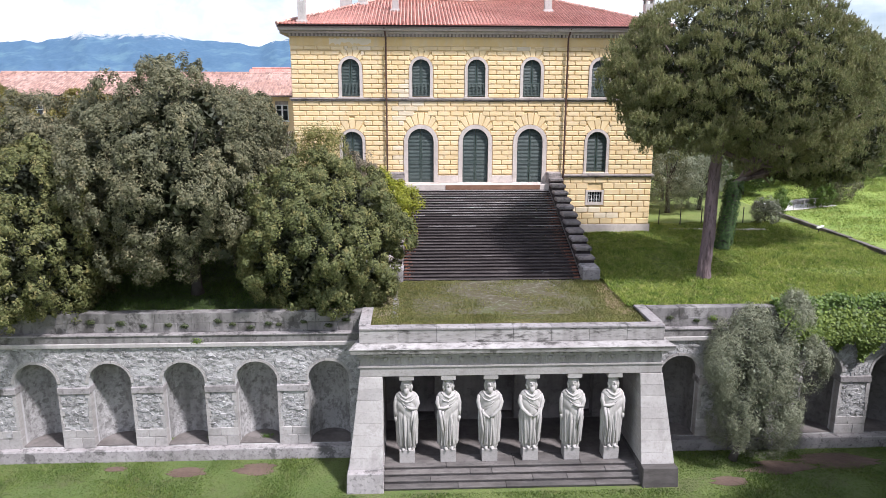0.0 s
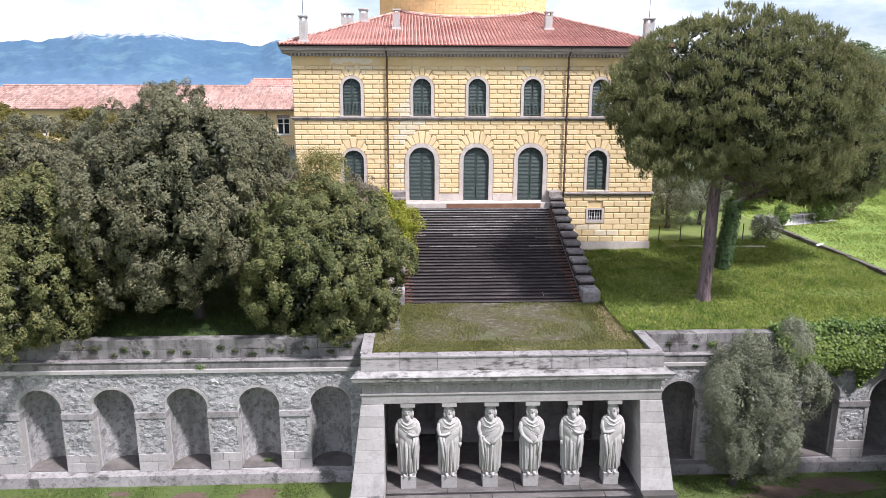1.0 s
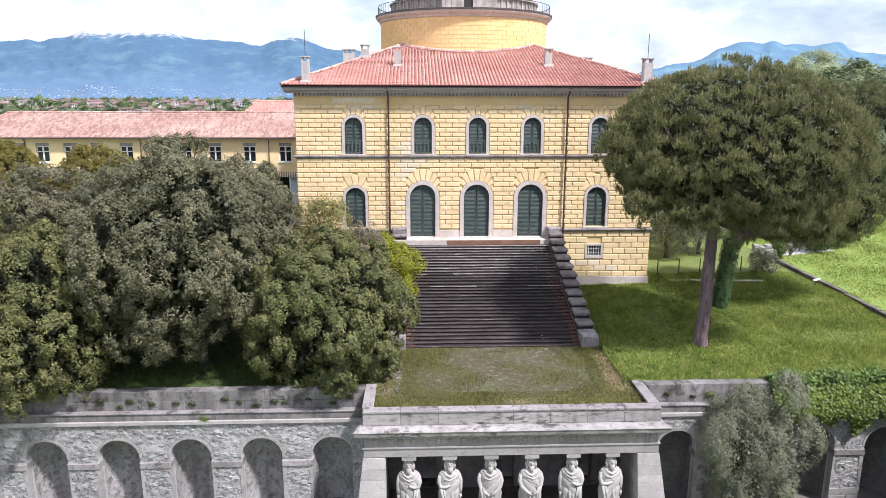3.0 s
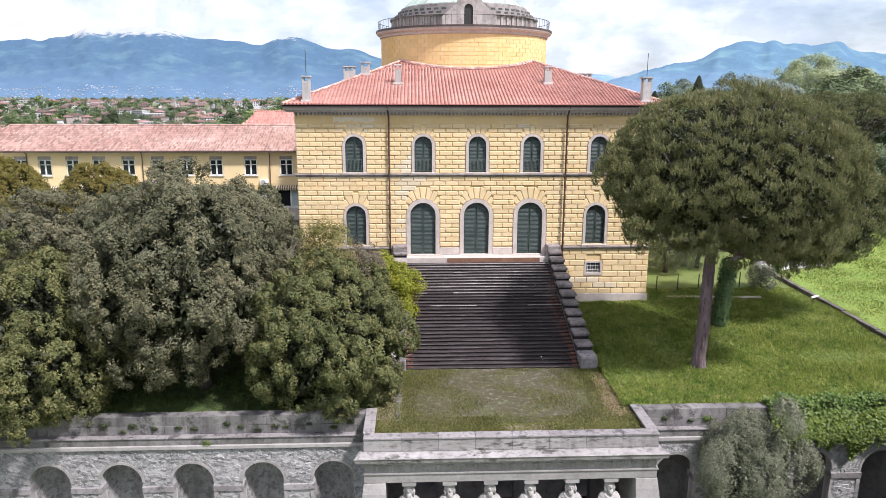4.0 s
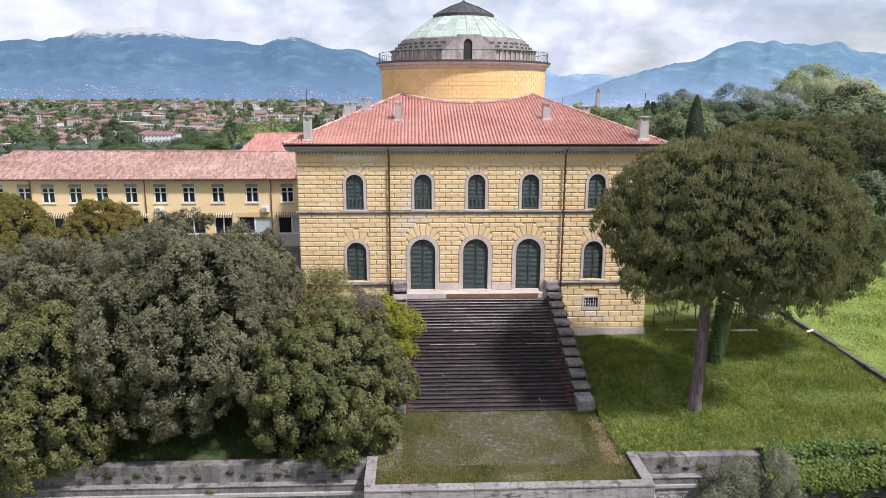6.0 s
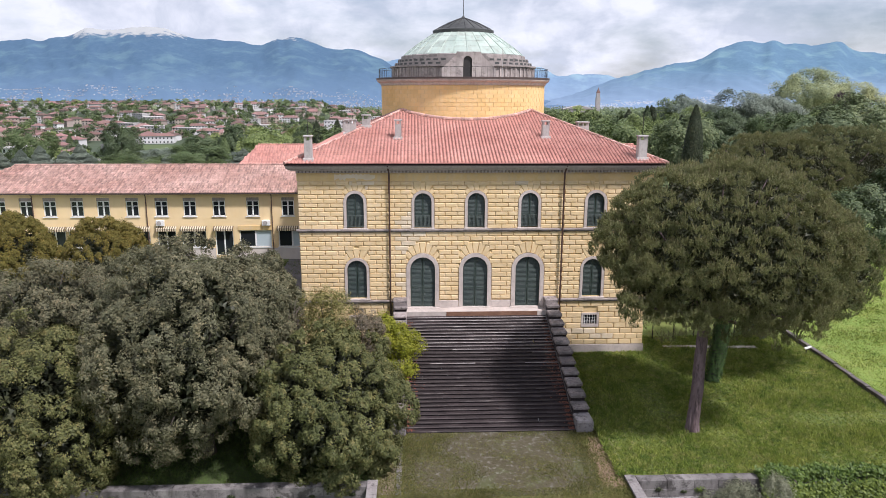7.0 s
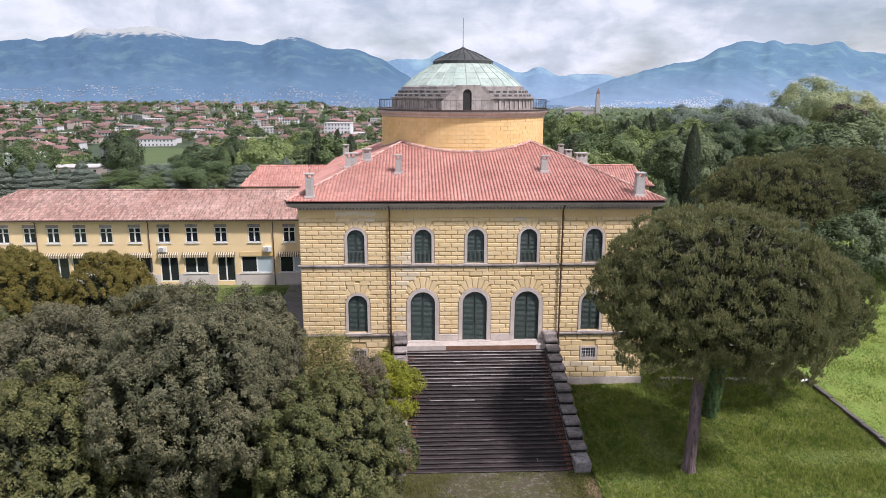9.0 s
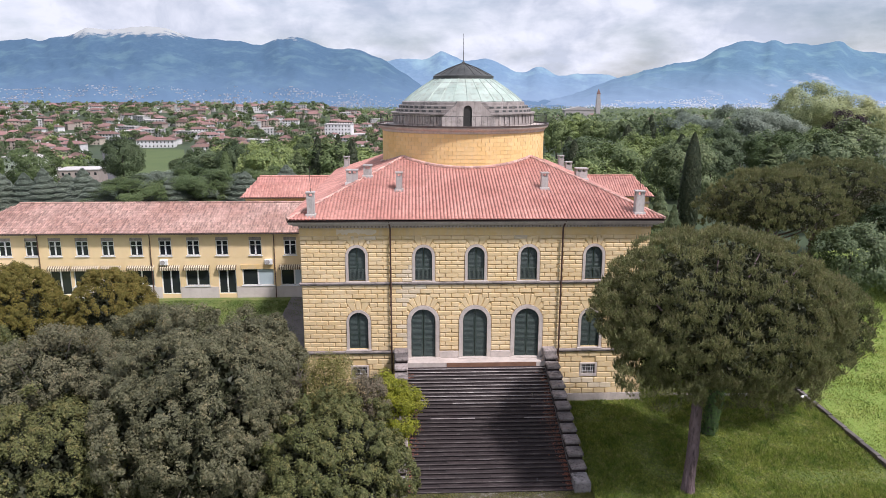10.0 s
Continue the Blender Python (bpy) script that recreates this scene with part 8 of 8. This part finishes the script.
for name, label, mat, n, seed in (("valley_trees", "dark green trees between the town houses and fields", "wood_dark", 480, 1), ("valley_grove", "green broadleaf groves across the valley", "wood_mid", 250, 2), ("spring_grove", "light green spring groves in the valley", "wood_light", 110, 3)):
    rows = []
    for i in range(n):
        y = rw.uniform(340, 1500)
        u = rw.uniform(-0.72, 0.72)
        if u < 0 and rw.random() < 0.25:
            y = rw.uniform(330, 470)
        if -0.47 < u < -0.31 and 300 < y < 640:
            continue
        t = rw.uniform(9, 16) if u < 0.02 else rw.uniform(10, 16)
        rows.append((u * (y + 58), y, t, rw.uniform(10, 19)))
    woods(name, label, mat, rows, seed)

rows = []
for i in range(1050):
    y = 420 + 1300 * rw.random() ** 1.2
    u = rw.uniform(-0.72, -0.02)
    if not (-0.47 < u < -0.31 and y < 640):
        rows.append((u * (y + 58), y, rw.uniform(8, 14), rw.uniform(8, 14)))
woods("town_trees", "dark garden trees among the town houses", "wood_dark", rows[:640], 4)
woods("town_garden_trees", "green garden trees among the town houses", "wood_mid", rows[640:], 5)

# far woodland carpet
rng = np.random.default_rng(77)
n = 16000
y = 900 + 2300 * rng.random(n) ** 1.3
x = (rng.random(n) * 1.7 - 0.85) * (y + 60)
keep = (x > -0.05 * y) | (y > 1700) | (rng.random(n) < 0.2)
x, y = x[keep], y[keep]
z = np.array([height(a, b) for a, b in zip(x, y)]) + rng.uniform(2, 12, len(x))
N = np.stack([rng.normal(size=len(x)) * 0.5, -0.6 + rng.normal(size=len(x)) * 0.4, 0.8 + 0 * x], 1)
s = rng.uniform(5, 11, len(x))
tagged(part("far_woods", leaf_mesh("far_woods", np.stack([x, y, z], 1), N, s, s * 0.8, rng), M["wood_dark"]), "distant dark green woodland across the valley", "woodland", kind="stuff")

# houses of the town
WALLS = [surface("house_render_" + c, a, b, rough=0.9, bump=0, rand=0.1) for c, a, b in (("white", (0.58, 0.57, 0.56), (0.66, 0.65, 0.64)), ("cream", (0.40, 0.34, 0.27), (0.45, 0.39, 0.32)), ("pink", (0.34, 0.285, 0.245), (0.38, 0.32, 0.28)), ("grey", (0.38, 0.37, 0.36), (0.44, 0.43, 0.42)))]
M["town_roof"] = surface("town_roof_tile", (0.168, 0.092, 0.077), (0.232, 0.139, 0.119), (0.120, 0.084, 0.075), big=0.02, small=0.3, bump=0, rand=0.45, hue=0.012)


def house(w, d, h, wall, roof_h, storeys, flat=False):
    e = tagged(empty("house"), "rendered town house with red tiled roof and dark windows" if not flat else "pale flat-roofed apartment block with rows of windows", "house", "town houses")
    part("wall", Shape().box(-w / 2, w / 2, -d / 2, d / 2, -3, h), wall, e)
    if flat:
        part("roof", Shape().box(-w / 2 - 0.4, w / 2 + 0.4, -d / 2 - 0.4, d / 2 + 0.4, h, h + 0.5), M["concrete"], e)
    else:
        o = 0.7
        part("roof", Shape().add([(-w / 2 - o, -d / 2 - o, h), (w / 2 + o, -d / 2 - o, h), (w / 2 + o, d / 2 + o, h), (-w / 2 - o, d / 2 + o, h), (-w / 2 + d * 0.4, 0, h + roof_h), (w / 2 - d * 0.4, 0, h + roof_h)],
                                 [(0, 1, 5, 4), (2, 3, 4, 5), (1, 2, 5), (3, 0, 4), (0, 3, 2, 1)]), M["town_roof"], e)
        part("chimney", Shape().box(w * 0.15, w * 0.15 + 0.8, -0.6, 0.2, h + roof_h * 0.4, h + roof_h + 0.9), wall, e)
    cols = max(2, int(w / 3.2))
    panes = Shape()
    for sgn in (-1,):
        for f in range(storeys):
            for i in range(cols):
                x = -w / 2 + w * (i + 0.5) / cols
                z = h * (f + 0.32) / storeys
                panes.box(x - 0.6, x + 0.6, sgn * d / 2 - 0.06, sgn * d / 2 + 0.06, z, z + 1.5)
    tagged(part("window_band", panes, M["glass"], e), kind="stuff")
    return e


def put(e, x, y, turn, first=False):
    m = Matrix.Translation((x, y, height(x, y))) @ Matrix.Rotation(radians(turn), 4, "Z")
    if first:
        e.matrix_basis = m
    else:
        copy_thing(e, m)


random.seed(4)
SIZES = [(12, 10, 6.5, 2.4, 2, False), (15, 11, 7, 2.6, 2, False), (11, 9, 8, 2.2, 3, False), (20, 11, 8, 2.6, 3, False), (22, 12, 8.5, 0, 3, True), (17, 11, 6, 2.6, 2, False)]
types = [house(w, d, h, WALLS[k], rh, st, fl) for (w, d, h, rh, st, fl), k in zip(SIZES, (0, 1, 2, 0, 3, 2))]
spots = []
for i in range(680):
    for _ in range(40):
        y = 430 + 1500 * random.random() ** 1.25
        x = random.uniform(-0.70, -0.02) * y
        if all((x - a) ** 2 + (y - b) ** 2 > 16 ** 2 for a, b in spots) and not (-0.48 * (y + 58) < x < -0.31 * (y + 58) and y < 640):
            spots.append((x, y))
            break
for i in range(16):
    y = random.uniform(900, 1900)
    spots.append((random.uniform(0.05, 0.6) * y, y))
spots.sort(key=lambda p: p[1])
for i, (x, y) in enumerate(spots[:285]):
    k = i if i < len(types) else random.choice((0, 0, 1, 1, 2, 3, 5, 5, 4, 3))
    put(types[k], x, y, random.uniform(-35, 35), i < len(types))
# the farther houses, too small to pick apart
far_walls, far_roofs, far_panes = Shape(), Shape(), Shape()
for x, y in spots[285:]:
    w, d, h, rh, st, fl = random.choice(SIZES)
    turn, o = Matrix.Translation((x, y, height(x, y))) @ Matrix.Rotation(random.uniform(-0.6, 0.6), 4, "Z"), 0.7
    for sh, one in ((far_walls, Shape().box(-w / 2, w / 2, -d / 2, d / 2, -3, h)),
                    (far_roofs, Shape().box(-w / 2 - o, w / 2 + o, -d / 2 - o, d / 2 + o, h, h + 0.4) if fl else Shape().add([(-w / 2 - o, -d / 2 - o, h), (w / 2 + o, -d / 2 - o, h), (w / 2 + o, d / 2 + o, h), (-w / 2 - o, d / 2 + o, h), (-w / 2 + d * 0.4, 0, h + rh), (w / 2 - d * 0.4, 0, h + rh)], [(0, 1, 5, 4), (2, 3, 4, 5), (1, 2, 5), (3, 0, 4), (0, 3, 2, 1)]))):
        sh.add([turn @ Vector(p) for p in one.v], one.f)
    for i in range(int(w / 3.5)):
        for f in range(st):
            px, pz = -w / 2 + 3.5 * (i + 0.6), h * (f + 0.32) / st
            one = Shape().box(px - 0.6, px + 0.6, -d / 2 - 0.06, -d / 2 + 0.06, pz, pz + 1.4)
            far_panes.add([turn @ Vector(p) for p in one.v], one.f)
for nm, sh, mat, lab in (("town_walls", far_walls, surface("far_house_render", (0.357, 0.332, 0.306), (0.493, 0.468, 0.442), bump=0, island=0.25, hue=0.02), "pale rendered walls of the farther town houses"), ("town_roofs", far_roofs, surface("far_roof_tile", (0.143, 0.082, 0.069), (0.232, 0.143, 0.123), bump=0, island=0.4, hue=0.012), "red tiled roofs of the farther town houses"), ("town_windows", far_panes, M["glass"], "dark windows of the farther town houses")):
    tagged(part(nm, sh, mat), lab, "town houses", kind="stuff")
# nearer blocks and a field
grn = tagged(house(17, 13, 15, surface("green_render", (0.40, 0.45, 0.34), (0.46, 0.5, 0.4), bump=0), 0, 5, True), "pale green apartment block with balconies")
grn.matrix_basis = Matrix.Translation((-186, 275, height(-186, 275) - 1)) @ Matrix.Rotation(radians(-20), 4, "Z")
low = tagged(house(36, 16, 8, WALLS[2], 0, 2, True), "low brick and concrete block with a pale roof")
low.matrix_basis = Matrix.Translation((-196, 330, height(-196, 330))) @ Matrix.Rotation(radians(8), 4, "Z")
wht = tagged(house(28, 14, 18, WALLS[0], 0, 5, True), "white apartment block with rows of windows")
wht.matrix_basis = Matrix.Translation((-85, 690, height(-85, 690))) @ Matrix.Rotation(radians(-8), 4, "Z")
lng = tagged(house(34, 12, 7.5, WALLS[0], 2.6, 2), "long white house row with red tiled roof")
lng.matrix_basis = Matrix.Translation((-250, 615, height(-250, 615))) @ Matrix.Rotation(radians(6), 4, "Z")


def laid(u0, u1, y0, y1, lift, k=12):
    """A strip laid on the ground between two bearings."""
    s = Shape()
    for i in range(k + 1):
        y = y0 + (y1 - y0) * i / k
        for j in range(k + 1):
            x = (u0 + (u1 - u0) * j / k) * (y + 58)
            s.v.append((x, y, height(x, y) + lift))
    s.f = [(i * (k + 1) + j, i * (k + 1) + j + 1, (i + 1) * (k + 1) + j + 1, (i + 1) * (k + 1) + j) for i in range(k) for j in range(k)]
    return s


tagged(part("field", laid(-0.43, -0.335, 340, 590, 0.9), M["field"]), "mown green field at the edge of town", "field", kind="structure")
tagged(part("road", laid(-0.45, -0.433, 330, 600, 1.0), M["asphalt"]), "grey asphalt lane along the field", "road", kind="structure")

church = tagged(empty("church", (405, 1500, height(405, 1500))), "brick church with tall bell tower on the wooded rise", "church")
zc = height(405, 1500)
brick = surface("church_brick", (0.336, 0.312, 0.297), (0.399, 0.375, 0.358), bump=0)
part("nave", Shape().box(330, 396, 1495, 1520, zc, zc + 17).prism([(328, zc + 17), (398, zc + 17), (398, zc + 18), (363, zc + 25), (328, zc + 18)], 1494, 1521), brick, church)
part("tower", Shape().box(400.5, 409.5, 1495.5, 1504.5, zc, zc + 42), brick, church)
part("belfry", Shape().box(401.5, 408.5, 1496.5, 1503.5, zc + 42, zc + 52), brick, church)
part("spire", Shape().loft([[(401.2, 1496.2, zc + 52), (408.8, 1496.2, zc + 52), (408.8, 1503.8, zc + 52), (401.2, 1503.8, zc + 52)], [(404.8, 1499.8, zc + 64), (405.2, 1499.8, zc + 64), (405.2, 1500.2, zc + 64), (404.8, 1500.2, zc + 64)]]), M["town_roof"], church)

# ---- mountains, a far backdrop ----
def mountain_material(name, c0, c1, rock, rock_from, valley, scars=()):
    """Forest in two tones, bare rock near the tops, haze painted as a paler tint towards the valley; scars are quarries
    (x, z, half width, half height).
    """
    m = bpy.data.materials.new(name)
    m.use_nodes = True
    n, l = m.node_tree.nodes, m.node_tree.links
    b = n["Principled BSDF"]
    geo = n.new("ShaderNodeNewGeometry")
    sep = n.new("ShaderNodeSeparateXYZ")
    l.new(geo.outputs["Position"], sep.inputs["Vector"])

    def tex(scale, detail, rough):
        t = n.new("ShaderNodeTexNoise")
        t.inputs["Scale"].default_value, t.inputs["Detail"].default_value = scale, detail
        t.inputs["Roughness"].default_value = rough
        l.new(geo.outputs["Position"], t.inputs["Vector"])
        return t.outputs["Fac"]

    def calc(op, a, c, d=None):
        x = n.new("ShaderNodeMath")
        x.operation = op
        for i, v in enumerate((a, c, d)):
            if isinstance(v, (int, float)):
                x.inputs[i].default_value = v
            elif v is not None:
                l.new(v, x.inputs[i])
        return x.outputs[0]

    def span(v, lo, hi):
        x = n.new("ShaderNodeMapRange")
        x.inputs["From Min"].default_value, x.inputs["From Max"].default_value = lo, hi
        l.new(v, x.inputs["Value"])
        return x.outputs["Result"]

    def mix(fac, a, c):
        x = n.new("ShaderNodeMix")
        x.data_type = "RGBA"
        l.new(fac, x.inputs["Factor"])
        for k, v in (("A", a), ("B", c)):
            if isinstance(v, tuple):
                x.inputs[k].default_value = (*v, 1)
            else:
                l.new(v, x.inputs[k])
        return x.outputs["Result"]

    fine = tex(0.035, 12, 0.7)
    col = mix(span(fine, 0.38, 0.62), c0, c1)
    meadows = tuple(v * k for v, k in zip(c1, (1.35, 1.32, 1.12)))
    col = mix(span(tex(0.0065, 7, 0.62), 0.50, 0.66), col, meadows)
    uneven = calc("MULTIPLY_ADD", tex(0.02, 9, 0.65), 150.0, sep.outputs["Z"])
    col = mix(span(uneven, rock_from, rock_from + 30), col, rock)
    for x0, z0, a, c in scars:
        dx = calc("DIVIDE", calc("SUBTRACT", sep.outputs["X"], x0), a)
        dz = calc("DIVIDE", calc("SUBTRACT", sep.outputs["Z"], z0), c)
        r = calc("ADD", calc("MULTIPLY", dx, dx), calc("MULTIPLY", dz, dz))
        r = calc("MULTIPLY_ADD", tex(0.03, 8, 0.7), 5.0, r)
        col = mix(span(r, 3.3, 2.2), col, (0.24, 0.265, 0.29))
    # valley haze mixed into the colour by height
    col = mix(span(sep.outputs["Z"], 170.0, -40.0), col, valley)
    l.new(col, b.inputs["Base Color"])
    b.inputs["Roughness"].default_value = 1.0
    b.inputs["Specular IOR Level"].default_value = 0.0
    # slopes glow a little, standing in for the haze before them
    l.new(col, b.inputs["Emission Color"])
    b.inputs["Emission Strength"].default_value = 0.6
    return m


def massif(name, label, y0, y1, peaks, base, mat, seed, rough):
    """A range whose height is a sum of humps (bearing, height, width), falling with spurs towards the valley."""
    s = Shape()
    nx, ny = 520, 48
    for j in range(ny + 1):
        t = j / ny
        y = y0 + (y1 - y0) * t
        for i in range(nx + 1):
            u = -0.95 + 1.95 * i / nx
            h = max(5.0, sum(p * math.exp(-((u - c) / w) ** 2) for c, p, w in peaks))
            x = u * (y1 + 58)
            rid = noise.ridged_multi_fractal(((x + 0.5 * y) * 0.0026, y * 0.0020, seed), 0.9, 2.1, 6, 1.0, 2.0) * rough * 0.5
            z = base + (h + 9 * noise.fractal((u * 34, seed, 0), 0.75, 2, 6)) * (0.35 * t + 0.65 * t ** 1.7) + (rid - 0.4 * rough) * math.sin(math.pi * t ** 1.3)
            s.v.append((u * (y + 58), y, z))
    k = nx + 1
    s.f = [(j * k + i, j * k + i + 1, (j + 1) * k + i + 1, (j + 1) * k + i) for j in range(ny) for i in range(nx)]
    return tagged(part(name, s, mat, smooth=True), label, "mountain", kind="structure")


FAR_PEAKS = [(0.064, 318, 0.25), (0.316, 32, 0.06), (0.14, -69, 0.02), (0.204, -43, 0.02), (-0.138, -42, 0.035), (0.084, -20, 0.02), (0.038, 35, 0.012), (0.158, -27, 0.012), (0.268, 19, 0.02), (-0.028, 15, 0.02), (-0.063, 5, 0.012), (0.071, -17, 0.012), (0.014, -12, 0.012), (0.115, -9, 0.012)]
LEFT_PEAKS = [(-0.349, 455, 0.25), (-0.701, 341, 0.12), (-0.077, 182, 0.06), (-0.161, 112, 0.035), (-0.533, 65, 0.06), (-0.007, 47, 0.035), (-0.301, -51, 0.035), (0.091, -19, 0.06), (-0.445, 35, 0.02), (-0.589, 29, 0.02), (-0.039, 19, 0.012), (-0.261, -13, 0.02), (-0.193, 15, 0.012), (-0.509, -18, 0.012)]
RIGHT_PEAKS = [(0.584, 373, 0.25), (0.324, 77, 0.12), (0.828, 112, 0.06), (0.462, 64, 0.035), (0.644, -30, 0.035), (0.18, -27, 0.06), (0.748, 26, 0.02), (0.511, 33, 0.012), (0.568, -12, 0.012), (0.429, 15, 0.012), (0.607, 16, 0.012), (0.775, 15, 0.012), (0.722, 11, 0.012), (0.244, -8, 0.02)]
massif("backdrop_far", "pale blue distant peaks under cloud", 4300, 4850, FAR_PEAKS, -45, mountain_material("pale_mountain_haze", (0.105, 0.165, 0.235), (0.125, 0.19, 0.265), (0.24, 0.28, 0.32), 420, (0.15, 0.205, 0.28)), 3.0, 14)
hill_left = massif("backdrop_left", "blue forested mountains with bare rocky tops", 2900, 4300, LEFT_PEAKS, -45, mountain_material("haze_blue_forest", (0.052, 0.092, 0.142), (0.061, 0.104, 0.153), (0.270, 0.280, 0.276), 412, (0.090, 0.140, 0.205)), 8.0, 66)
hill_right = massif("backdrop_right", "blue mountain range with pale cliffs and quarries", 3000, 4200, RIGHT_PEAKS, -45, mountain_material("haze_blue_mountain", (0.074, 0.130, 0.184), (0.086, 0.145, 0.199), (0.186, 0.225, 0.242), 424, (0.145, 0.20, 0.275), [(2128, 105, 51, 39), (1984, 83, 48, 15), (1800, 68, 36, 9), (1471, 31, 36, 15)]), 15.0, 52)
# villages at the foot of the mountains
rv = random.Random(8)
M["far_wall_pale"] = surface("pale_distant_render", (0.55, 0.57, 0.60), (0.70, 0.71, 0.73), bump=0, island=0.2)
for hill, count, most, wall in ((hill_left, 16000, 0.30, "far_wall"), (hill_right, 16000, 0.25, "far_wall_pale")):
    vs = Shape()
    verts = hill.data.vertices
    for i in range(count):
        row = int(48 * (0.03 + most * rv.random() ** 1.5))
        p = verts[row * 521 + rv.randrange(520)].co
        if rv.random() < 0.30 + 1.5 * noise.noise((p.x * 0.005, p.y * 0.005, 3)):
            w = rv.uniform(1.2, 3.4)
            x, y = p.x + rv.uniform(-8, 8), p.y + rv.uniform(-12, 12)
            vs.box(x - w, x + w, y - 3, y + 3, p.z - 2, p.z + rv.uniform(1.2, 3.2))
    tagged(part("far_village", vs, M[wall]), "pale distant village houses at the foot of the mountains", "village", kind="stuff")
